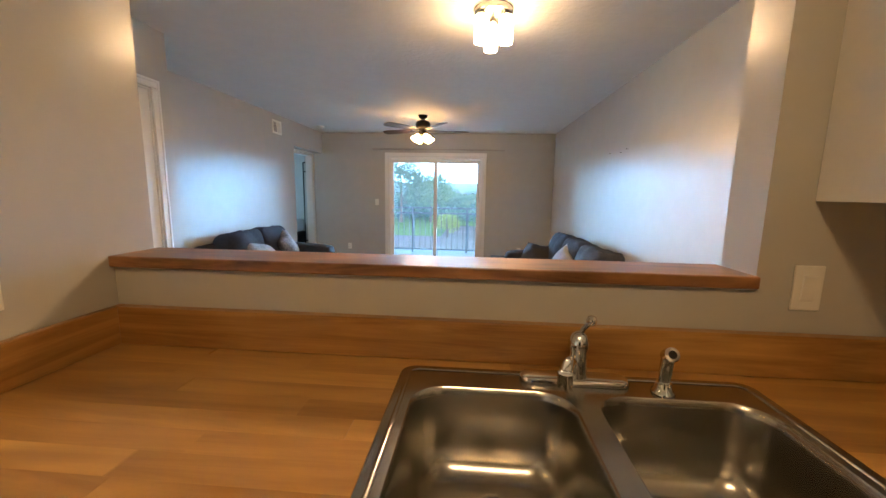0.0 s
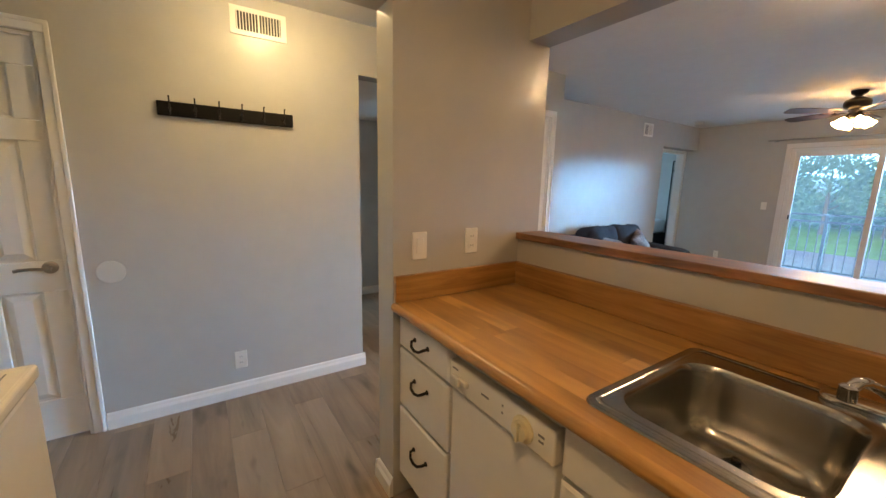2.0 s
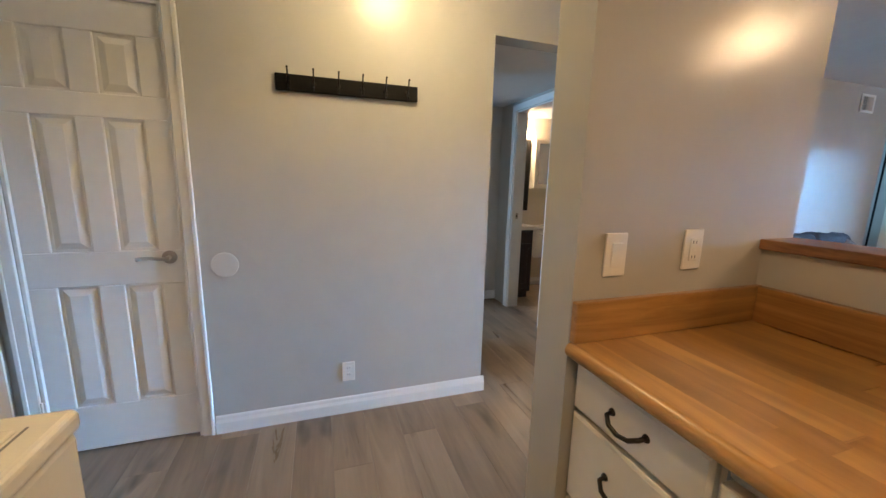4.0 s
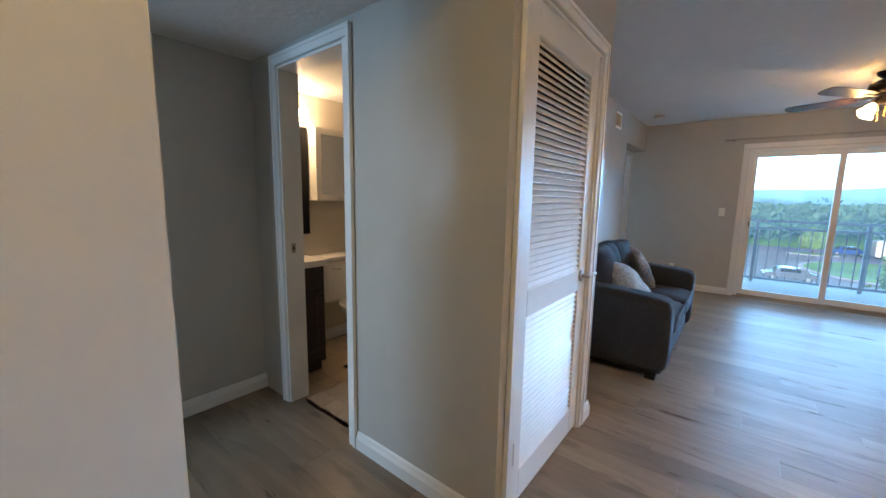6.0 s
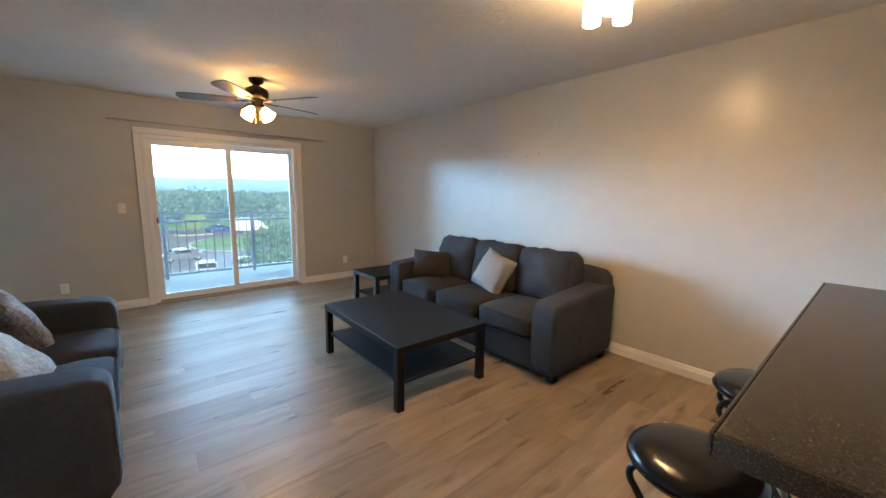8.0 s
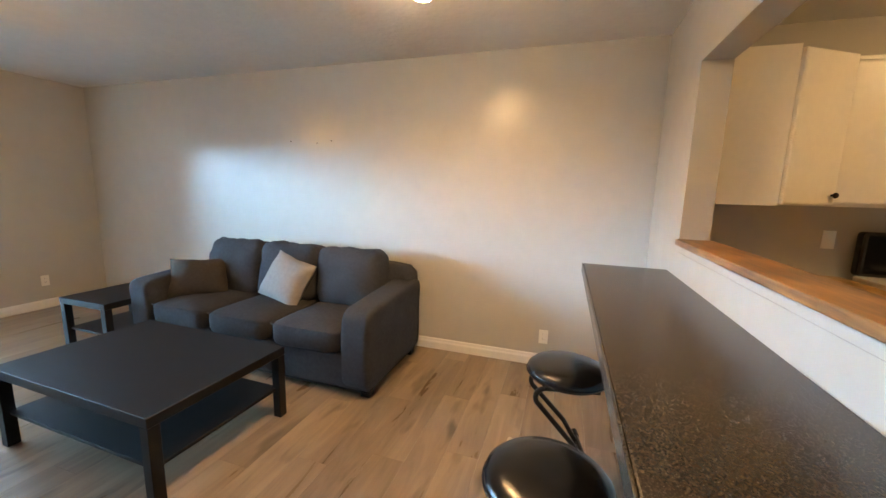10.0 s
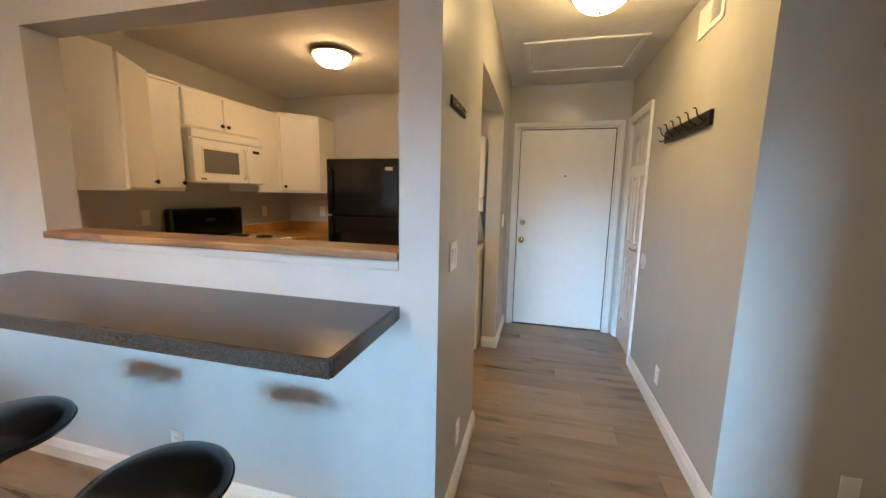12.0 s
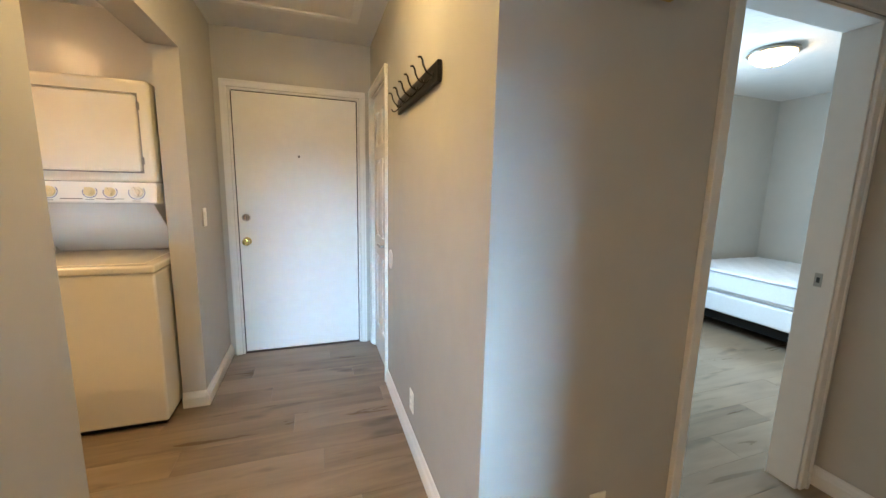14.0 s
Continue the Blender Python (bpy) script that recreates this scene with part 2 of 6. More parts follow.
def lathe(profile, n=28, cx=0.0, cy=0.0):
    """Turned shape from (radius, z) pairs, from bottom to top."""
    bm = bmesh.new()
    rings = []
    for r, z in profile:
        if r < 1e-5:
            rings.append([bm.verts.new((cx, cy, z))])
        else:
            rings.append([bm.verts.new((cx + r * math.cos(2 * math.pi * i / n), cy + r * math.sin(2 * math.pi * i / n), z)) for i in range(n)])
    for a, b in zip(rings, rings[1:]):
        for i in range(n):
            j = (i + 1) % n
            if len(a) == 1 and len(b) == 1:
                continue
            if len(a) == 1:
                bm.faces.new((a[0], b[i], b[j]))
            elif len(b) == 1:
                bm.faces.new((a[i], a[j], b[0]))
            else:
                bm.faces.new((a[i], a[j], b[j], b[i]))
    for ring, end in ((rings[0], 0), (rings[-1], 1)):
        if len(ring) > 1:
            bm.faces.new(ring if end else ring[::-1])
    bmesh.ops.recalc_face_normals(bm, faces=bm.faces)
    return bm


def tube(points, r, n=10, closed=False):
    """A bent round bar along points."""
    bm = bmesh.new()
    P = [Vector(p) for p in points]
    rings = []
    up = None
    for i, p in enumerate(P):
        if closed:
            d = (P[(i + 1) % len(P)] - P[i - 1]).normalized()
        else:
            d = (P[min(i + 1, len(P) - 1)] - P[max(i - 1, 0)]).normalized()
        if up is None:
            up = d.orthogonal().normalized()
        up = (up - d * up.dot(d)).normalized()
        side = d.cross(up)
        rings.append([bm.verts.new(p + r * (math.cos(2 * math.pi * k / n) * up + math.sin(2 * math.pi * k / n) * side)) for k in range(n)])
    pairs = list(zip(rings, rings[1:])) + ([(rings[-1], rings[0])] if closed else [])
    for a, b in pairs:
        for k in range(n):
            bm.faces.new((a[k], a[(k + 1) % n], b[(k + 1) % n], b[k]))
    if not closed:
        bm.faces.new(rings[0][::-1])
        bm.faces.new(rings[-1])
    bmesh.ops.recalc_face_normals(bm, faces=bm.faces)
    return bm


def arc(c, u, v, r, a0, a1, n=8):
    """Points of an arc round c in the plane of u and v, angles in degrees."""
    c, u, v = Vector(c), Vector(u), Vector(v)
    return [c + r * (math.cos(radians(a0 + (a1 - a0) * i / n)) * u + math.sin(radians(a0 + (a1 - a0) * i / n)) * v) for i in range(n + 1)]


def turned(bm, m):
    bm.transform(m)
    return bm


def ob_from(name, bm, material, smooth=None):
    me = bpy.data.meshes.new(name)
    bm.to_mesh(me)
    bm.free()
    if smooth is not None:
        me.shade_smooth()
        me.set_sharp_from_angle(angle=radians(smooth))
    me.materials.append(material)
    return new(name, me)


def part(name, bm, material, parent, label="", smooth=None):
    ob = ob_from(name, bm, material, smooth)
    ob.parent = parent
    if label:
        ob["label"] = label
    return ob


def thing(name, label, category, group="", m=None):
    ob = new(name)
    ob.empty_display_size = 0.1
    if m is not None:
        ob.matrix_world = m
    return tagged(ob, label, category, group)


def single(name, bm, material, label, category, group="", kind="", smooth=None):
    return tagged(ob_from(name, bm, material, smooth), label, category, group, kind)


def setting(name, bm, material, label, category, smooth=None):
    return tagged(ob_from(name, bm, material, smooth), label, category, "", "structure")


# ---- structure ----
H = 2.453
XR, XL = 2.476, -1.85
YB, YF = 6.08, -2.625
WY0, WY1 = -0.008, 0.13      # pass-through wall
HX = -0.145                 # hall face of the kitchen partition
HW = -1.262                 # hook wall face
CS, CN = -0.352, 0.605       # corridor side walls
CE = -3.02                  # corridor end
CLX = -1.197               # closet front
SOFF = 2.125
T = 0.12

setting("subfloor", boxes((-6.3, -5.2, -0.25, 2.8, 8.2, -0.012)), mat("subfloor_grey", (0.2, 0.18, 0.16), 0.8), "grey subfloor under the vinyl planks", "floor")
setting("ceiling", boxes((-6.3, -5.2, H, 2.75, 6.3, H + 0.2), (-6.2, 6.3, H, -1.9, 8.2, H + 0.2)), CEIL, "off-white textured plaster ceiling", "ceiling")
setting("ceiling_corridor", boxes((CE - 0.02, CS - 0.02, SOFF, HW - T, CN + 0.02, H)), CEIL, "lowered off-white ceiling over the side corridor", "ceiling")
setting("wall_east", boxes((XR, -2.9, 0, XR + T, YB + T, H)), WALL, "greige semi-gloss painted wall", "wall")
setting("wall_passthrough", boxes((HX, WY0, 0, XR, WY1, 1.141), (HX, WY0, 1.141, 0, WY1, H), (1.742, WY0, 1.141, XR, WY1, H), (0, WY0, 2.06, 1.742, WY1, H)), WALL, "greige half wall with a wide pass-through opening", "wall")
setting("wall_partition", boxes((HX, -0.70, 0, 0, WY0, H), (HX, -1.91, 2.065, 0, -0.70, H), (HX, YF, 0, -0.02, -1.91, H)), WALL, "greige partition between kitchen and hall with an opening", "wall")
setting("wall_south", boxes((HX, YF - T, 0, XR, YF, H), (-1.165, YF - T, 2.045, -0.235, YF, H), (-0.235, YF - T, 0, HX, YF, H), (HW - T, YF - T, 0, -1.165, YF, H)), WALL, "greige end wall of hall and kitchen", "wall")
setting("wall_hooks", boxes((HW - T, -1.92, 0, HW, CS, H), (HW - T, -2.53, 2.045, HW, -1.92, H), (HW - T, YF, 0, HW, -2.53, H), (HW - T, CS, SOFF, HW, CN, H)), WALL, "greige hall wall with a closet doorway", "wall")
setting("wall_corridor_south", boxes((-2.12, CS - T, 0, HW - T, CS, H), (-2.90, CS - T, 2.03, -2.12, CS, H), (-6.12, CS - T, 0, -2.90, CS, H)), WALL, "greige corridor wall with the bedroom doorway", "wall")
setting("wall_corridor_end", boxes((CE - T, CS, 0, CE, CN, H)), WALL, "greige end wall of the corridor", "wall")
setting("wall_corridor_north", boxes((-2.085, CN, 0, CLX, CN + T, H), (-2.70, CN, 2.03, -2.085, CN + T, H), (CE - T, CN, 0, -2.70, CN + T, H)), WALL, "greige corridor wall with the bathroom doorway", "wall")
setting("wall_closet", boxes((CLX - T, CN + T, 0, CLX, 0.715, H), (CLX - T, 0.715, 2.04, CLX, 1.525, H), (CLX - T, 1.525, 0, CLX, 1.69, H), (XL, 1.57, 0, CLX - T, 1.69, H)), WALL, "greige closet box wall", "wall")
setting("wall_west", boxes((XL - T, 1.57, 0, XL, 4.92, H), (XL - T, 4.92, 2.07, XL, YB, H)), WALL, "greige living room wall with a bedroom recess", "wall")
setting("wall_recess", boxes((-2.12, 4.80, 0, XL - T, 4.92, H), (-2.17, 4.92, 2.03, -2.05, YB, H), (-2.17, 4.92, 0, -2.05, 5.02, 2.03), (-2.17, 6.04, 0, -2.05, YB, 2.03), (-2.05, 4.92, 2.07, XL - T, YB, H)), WALL, "greige recess round the back bedroom doorway", "wall")
setting("wall_north", boxes((-2.05, YB, 0, -0.58, YB + T, H), (1.19, YB, 0, XR, YB + T, H), (-0.58, YB, 2.03, 1.19, YB + T, H)), WALL, "greige wall round the sliding balcony door", "wall")
# rooms behind the doorways
setting("wall_bedroom", boxes((-6.12, -2.61, 0, -6.0, CS - T, H), (-6.0, -2.61, 0, -4.0, -2.49, H), (-2.9, -2.61, 0, HW - T, -2.49, H), (-4.0, -2.61, 0, -2.9, -2.49, 0.9), (-4.0, -2.61, 2.1, -2.9, -2.49, H)), WALL, "greige bedroom walls with a window opening", "wall")
setting("wall_bathroom", boxes((-3.44 - T, CN + T, 0, -3.44, 2.72, H), (-3.44, 2.6, 0, XL - T, 2.72, H), (-3.44, CN, 0, CE - T, CN + T, H)), mat("cream_bathroom_paint", (0.66, 0.60, 0.50), 0.5, noise_scale=1, vary=0.03, bump=0.04, bump_scale=150), "cream painted bathroom walls", "wall")
setting("ceiling_bathroom", boxes((-3.44, CN + T, SOFF, XL - T, 2.6, SOFF + 0.05)), CEIL, "lowered off-white bathroom ceiling", "ceiling")
setting("wall_back_bedroom", boxes((-5.4 - T, 2.72, 0, -5.4, 7.6, H), (-5.4, 7.6, 0, -5.1, 7.6 + T, H), (-3.9, 7.6, 0, -2.05, 7.6 + T, H), (-5.1, 7.6, 0, -3.9, 7.6 + T, 0.85), (-5.1, 7.6, 2.15, -3.9, 7.6 + T, H), (-2.17, YB + T, 0, -2.05, 7.6, H), (-5.4, 2.72, 0, -3.6, 2.84, H)), WALL, "greige back bedroom walls with a window opening", "wall")
setting("floor_bathroom", boxes((-3.44, CN + 0.06, -0.012, XL - T, 2.6, -0.003)), mat("grout", (0.28, 0.22, 0.16), 0.8), "brown grout bed of the bathroom floor", "floor")


def baseboard(name, runs, h=0.095, t=0.014):
    """Moulded white skirting along (x0, y0, x1, y1, inward normal x, y) runs."""
    bm = bmesh.new()
    prof = [(0, 0), (t + 0.004, 0), (t + 0.004, h * 0.62), (t * 0.75, h * 0.78), (t * 0.6, h * 0.92), (t * 0.25, h), (0, h)]
    for x0, y0, x1, y1, nx, ny in runs:
        rings = []
        for x, y in ((x0, y0), (x1, y1)):
            rings.append([bm.verts.new((x + nx * a, y + ny * a, z)) for a, z in prof])
        n = len(prof)
        for i in range(n):
            bm.faces.new((rings[0][i], rings[0][(i + 1) % n], rings[1][(i + 1) % n], rings[1][i]))
        bm.faces.new(rings[0][::-1])
        bm.faces.new(rings[1])
    bmesh.ops.recalc_face_normals(bm, faces=bm.faces)
    return setting(name, bm, TRIM, "white moulded wooden skirting board", "baseboard")


e = 0.018
baseboard("baseboard_living_east", [(XR, WY1, XR, YB, -1, 0)])
baseboard("baseboard_living_north", [(XL, YB, -0.65, YB, 0, -1), (1.26, YB, XR - e, YB, 0, -1)])
baseboard("baseboard_living_west", [(XL, 1.69, XL, 4.92, 1, 0)])
baseboard("baseboard_passthrough", [(HX - e, WY1, XR - e, WY1, 0, 1)])
baseboard("baseboard_partition", [(HX, -0.70 - e, HX, WY1, -1, 0), (HX, -0.70, -0.0, -0.70, 0, -1), (HX, YF, HX, -1.91 + e, -1, 0), (HX, -1.91, -0.02, -1.91, 0, 1)])
baseboard("baseboard_hooks", [(HW, -1.855, HW, CS + e, 1, 0)])
baseboard("baseboard_corridor_south", [(-2.055, CS, HW, CS, 0, 1)])
baseboard("baseboard_corridor_end", [(CE, CS, CE, CN, 1, 0)])
baseboard("baseboard_corridor_north", [(-2.02, CN, CLX + e, CN, 0, -1)])
baseboard("baseboard_closet", [(CLX, CN - e, CLX, 0.655, 1, 0), (CLX, 1.585, CLX, 1.69 + e, 1, 0), (XL, 1.69, CLX, 1.69, 0, 1)])
baseboard("baseboard_bedroom", [(-6.0, -2.49, -6.0, CS - T, 1, 0), (-6.0, -2.49, HW - T, -2.49, 0, 1)])
baseboard("baseboard_bathroom", [(-3.44, 2.6, XL - T, 2.6, 0, -1), (-3.44, CN + T, -3.44, 2.6, 1, 0)])


def casing(name, axis, at, a0, a1, top, normal, w=0.06, t=0.016, jamb=T, foot=0.0):
    """White moulded casing round a doorway and the lining of its reveal. axis: the axis that the wall runs along."""
    th = tagged(new(name), "white painted moulded door casing", "door frame", "", "structure")
    n = normal

    def add(nm, u0, u1, z0, z1, d0, d1, r=0.004):
        lo, hi = sorted((at + n * d0, at + n * d1))
        b = (u0, lo, z0, u1, hi, z1) if axis == "x" else (lo, u0, z0, hi, u1, z1)
        part(nm, soft(*b, r=r, seg=2), TRIM, th)
    for nm, u0, u1 in (("side_casing", a0 - w, a0 - 0.004), ("side_casing", a1 + 0.004, a1 + w)):
        add(nm, u0, u1, foot, top + 0.004, 0.0005, t)
        ub = (u0, u0 + 0.018) if u0 < a0 else (u1 - 0.018, u1)
        add("outer_bead", *ub, foot, top + w - 0.004, t - 0.002, t + 0.006, 0.003)
    add("head_casing", a0 - w, a1 + w, top + 0.006, top + w, 0.0006, t + 0.001)
    add("head_bead", a0 - w, a1 + w, top + w - 0.018, top + w + 0.001, t - 0.002, t + 0.007, 0.003)
    if jamb:
        add("jamb", a0 - 0.002, a0 + 0.012, foot, top, -jamb, 0.004, 0.002)
        add("jamb", a1 - 0.012, a1 + 0.002, foot, top, -jamb, 0.004, 0.002)
        add("head_jamb", a0, a1, top - 0.012, top + 0.002, -jamb, 0.004, 0.002)
    return th


casing("door_frame_front", "x", YF, -1.165, -0.235, 2.045, 1, w=0.05, jamb=0.08)
casing("door_frame_hall_closet", "y", HW, -2.53, -1.92, 2.045, 1, jamb=0.1)
casing("door_frame_bedroom", "x", CS, -2.90, -2.12, 2.03, 1)
casing("door_frame_bathroom", "x", CN, -2.70, -2.085, 2.03, -1)
casing("door_frame_louvre_closet", "y", CLX, 0.715, 1.525, 2.04, 1, jamb=0.1)
casing("door_frame_back_bedroom", "y", -2.05, 5.02, 6.04, 2.03, 1, w=0.055)


# ---- large furniture ----
def cushion(hx, hy, hz, n=5.0, puff=0.0, wob=0.006, seed=0, cuts=9, freq=5.0):
    """A stuffed block with rounded edges, domed faces and soft creases."""
    bm = bmesh.new()
    bmesh.ops.create_cube(bm, size=2)
    bmesh.ops.subdivide_edges(bm, edges=bm.edges[:], cuts=cuts, use_grid_fill=True)
    for v in bm.verts:
        p = v.co.copy()
        k = (abs(p.x) ** n + abs(p.y) ** n + abs(p.z) ** n) ** (1 / n)
        q = p / k
        dome = (1 - min(1, abs(p.x)) ** 2) * (1 - min(1, abs(p.y)) ** 2)
        dz = puff * dome * (1 if p.z > 0 else -1) if abs(p.z) > 0.5 else 0
        c = Vector((q.x * hx, q.y * hy, q.z * hz + dz))
        w = noise.noise(Vector((c.x * freq + seed * 7.1, c.y * freq, c.z * freq))) + 0.5 * noise.noise(Vector((c.x * freq * 2.7, c.y * freq * 2.7 + seed, c.z * freq * 2.7)))
        v.co = c + q.normalized() * w * wob
    bmesh.ops.recalc_face_normals(bm, faces=bm.faces)
    return bm


def pillow_shape(w, h, t, seed=0, cuts=13):
    """A square throw pillow in the xz plane, thick in the middle, with drawn-out corners."""
    bm = bmesh.new()
    bmesh.ops.create_cube(bm, size=2)
    bmesh.ops.subdivide_edges(bm, edges=bm.edges[:], cuts=cuts, use_grid_fill=True)
    for v in bm.verts:
        x, y, z = v.co
        full = max(0.0, (1 - abs(x) ** 3.2) * (1 - abs(z) ** 3.2)) ** 0.55
        pinch = 1 - 0.10 * (1 - abs(x * z)) * max(abs(x), abs(z)) ** 4
        wob = noise.noise(Vector((x * 2.1 + seed * 3, z * 2.1, y))) * 0.012
        v.co = Vector((x * w / 2 * pinch, y * (t / 2 * full + 0.006) + wob, z * h / 2 * pinch))
    bmesh.ops.recalc_face_normals(bm, faces=bm.faces)
    return bm


def couch(name, length, seats, m, label, group, worn=False):
    th = thing(name, label, "sofa", group, m)
    D, arm = 0.95, 0.22
    part("base", soft(0.02, 0.03, 0.06, length - 0.02, D - 0.05, 0.30, 0.02, 3), SOFA, th, smooth=40)
    part("plinth", soft(0.04, 0.06, 0.03, length - 0.04, D - 0.08, 0.062, 0.006, 1), BLACK, th, "black dust skirt")
    for x in (0.07, length - 0.07):
        for y in (0.10, D - 0.14):
            part("foot", soft(x - 0.035, y - 0.035, 0.0, x + 0.035, y + 0.035, 0.05, 0.005, 1), BLACK, th, "short black block foot")
    part("back_frame", turned(cushion(length / 2 - 0.03, 0.10, 0.36, 11, 0, 0.004, 3), Matrix.Translation((length / 2, D - 0.14, 0.43)) @ Matrix.Rotation(radians(-6), 4, "X")), SOFA, th, smooth=60)
    for i, x in enumerate((arm / 2, length - arm / 2)):
        bm = cushion(arm / 2, 0.455, 0.275, 11, 0.006, 0.003, 11 + i, 13)
        for v in bm.verts:
            z = v.co.z
            if z > 0.1:
                out = -1 if i == 0 else 1
                v.co.x += out * 0.014 * (z - 0.1) / 0.17
                v.co.z += 0.05 * (v.co.y + 0.45) * (z - 0.1) / 0.17
        part("arm", turned(bm, Matrix.Translation((x, 0.45, 0.345))), SOFA, th, smooth=60)
    if worn:
        part("tear", turned(cushion(0.012, 0.010, 0.05, 3, 0, 0.012, 5, 5, 60), Matrix.Translation((length - 0.04, 0.012, 0.43))), mat("stuffing", (0.55, 0.53, 0.5), 0.95), th, "frayed pale tear on the arm", smooth=60)
    w = (length - 2 * arm) / seats
    for i in range(seats):
        cx = arm + w * (i + 0.5)
        sc = part("seat_cushion", turned(cushion(w / 2 - 0.006, 0.35, 0.085, 7, 0.022, 0.006, 20 + i), Matrix.Translation((cx, 0.335, 0.375))), SOFA, th, smooth=60)
        pts = []
        for k in range(41):
            u = -1 + k / 20
            pts.append((cx + u * (w / 2 - 0.02), -0.012 + 0.03 * abs(u) ** 8, 0.452 - 0.01 * abs(u) ** 6))
        part("piping", tube(pts, 0.005, 6), SOFA, sc, smooth=60)
        bm = cushion(w / 2 - 0.004, 0.125, 0.245, 6.0, 0, 0.020, 40 + i, 15, 5.5)
        for v in bm.verts:
            v.co.y -= 0.05 * (1 - (v.co.x / (w / 2)) ** 2) * (1 - (v.co.z / 0.24) ** 2) * (1 if v.co.y < 0 else 0)
            if v.co.z > 0.12:
                v.co.z += 0.018 * noise.noise(Vector((v.co.x * 9 + i * 5, v.co.y * 9, seats)))
        mb = Matrix.Translation((cx, D - 0.30, 0.66)) @ Matrix.Rotation(radians(-13), 4, "X")
        bc = part("back_cushion", turned(bm, mb), SOFA, th, smooth=60)
        welt = []
        for k in range(49):
            u = -1 + k / 24
            welt.append((u * (w / 2 - 0.03), -0.085 + 0.035 * abs(u) ** 6, 0.236 - 0.035 * abs(u) ** 8 + 0.008 * math.sin(7 * u + i)))
        part("piping", turned(tube(welt, 0.005, 6), mb), SOFA, bc, smooth=60)
    return th


couch("sofa", 2.19, 3, pose(1.475, 4.03, 0, 0, 0, -90), "charcoal grey fabric three-seat sofa with a torn arm", "sofas", True)
couch("loveseat", 1.62, 2, pose(-0.885, 2.43, 0, 0, 0, 90), "charcoal grey fabric two-seat loveseat against the wall", "sofas")


def lack(name, L, W, h, m, label, shelf):
    th = thing(name, label, "table", "", m)
    part("tabletop", soft(-L / 2, -W / 2, h - 0.05, L / 2, W / 2, h, 0.003, 1), BLACK, th)
    for sx in (-1, 1):
        for sy in (-1, 1):
            x, y = sx * (L / 2 - 0.0285), sy * (W / 2 - 0.0285)
            part("leg", soft(x - 0.026, y - 0.026, 0, x + 0.026, y + 0.026, h - 0.05, 0.002, 1), BLACK, th)
    part("shelf", soft(-L / 2 + 0.03, -W / 2 + 0.03, shelf, L / 2 - 0.03, W / 2 - 0.03, shelf + 0.018, 0.002, 1), BLACK, th)
    return th


lack("coffee_table", 0.78, 1.18, 0.44, pose(0.842, 2.865, 0, 0, 0, -1.2), "black-stained wooden coffee table with a lower shelf", 0.17)
lack("side_table", 0.55, 0.55, 0.45, pose(1.59, 4.335, 0, 0, 0, 0), "small square black side table with a lower shelf", 0.17)

# kitchen counter and bar
setting("pass_ledge", soft(0.0, -0.026, 1.142, 1.742, 0.148, 1.174, 0.004, 2), LEDGE, "dark-stained wooden ledge of the pass-through", "ledge")
setting("ledge_moulding", soft(0.0, WY1 + 0.0005, 1.106, 1.742, WY1 + 0.006, 1.1405, 0.002, 1), WALL, "thin painted moulding under the ledge", "trim")
bar = thing("bar_counter", "dark brown speckled laminate bar counter on the half wall", "counter")
part("top", soft(0.004, WY1 + 0.001, 0.931, 1.898, 0.586, 0.977, 0.005, 2), GRANITE, bar)
part("front_edge", soft(0.0, 0.5865, 0.928, 1.902, 0.594, 0.977, 0.003, 2), GRANITE, bar, "laminate edge band")
part("end_edge", soft(-0.004, WY1 + 0.001, 0.928, 0.0035, 0.586, 0.977, 0.003, 2), GRANITE, bar, "laminate edge band")

# ---- doors ----
def lever(parent, m, label="brushed nickel lever handle"):
    """Rose, neck and lever; local +z points out of the door, +x along the lever."""
    h = part("door_handle", turned(lathe([(0.0, 0), (0.031, 0), (0.031, 0.006), (0.026, 0.010), (0.0, 0.011)], 24), m), NICKEL, parent, label, smooth=40)
    part("neck", turned(lathe([(0.010, 0.008), (0.010, 0.05), (0.0, 0.052)], 14), m), NICKEL, h, smooth=40)
    bm = tube([(-0.012, 0, 0.045), (0.02, 0, 0.047), (0.06, 0.004, 0.046), (0.10, 0.003, 0.044), (0.118, -0.002, 0.042)], 0.0085, 10)
    part("lever", turned(bm, m), NICKEL, h, smooth=50)
    return h


def hinge(parent, m):
    part("hinge", turned(boxes((-0.012, -0.045, 0, 0.012, 0.045, 0.003)), m), TRIM, parent, "white painted hinge")
    part("hinge_pin", turned(tube([(0, -0.048, 0.005), (0, 0.048, 0.005)], 0.005, 8), m), TRIM, parent, smooth=50)


fd = tagged(new("door_front"), "flush white painted front door, closed", "door", "", "structure")
part("slab", soft(-1.146, YF - 0.055, 0.014, -0.254, YF - 0.012, 2.026, 0.002, 1), DOORW, fd)
# black strips imitate the shade in the gaps round the slab
for b in ((-1.1528, 0.014, -1.1464, 2.026), (-0.2536, 0.014, -0.2472, 2.026), (-1.1464, 2.0264, -0.2536, 2.0328)):
    part("weather_strip", boxes((b[0], YF - 0.04, b[1], b[2], YF - 0.019, b[3])), VINYL, fd, "dark strip standing in for shade in the door gap")
Mfd = Matrix.Translation((-0.308, YF - 0.012, 1.10)) @ Matrix.Rotation(radians(-90), 4, "X")
db = part("deadbolt", turned(lathe([(0, 0), (0.031, 0), (0.031, 0.008), (0.026, 0.016), (0.0, 0.017)], 26), Mfd), CHROME, fd, "chrome deadbolt thumb turn", smooth=40)
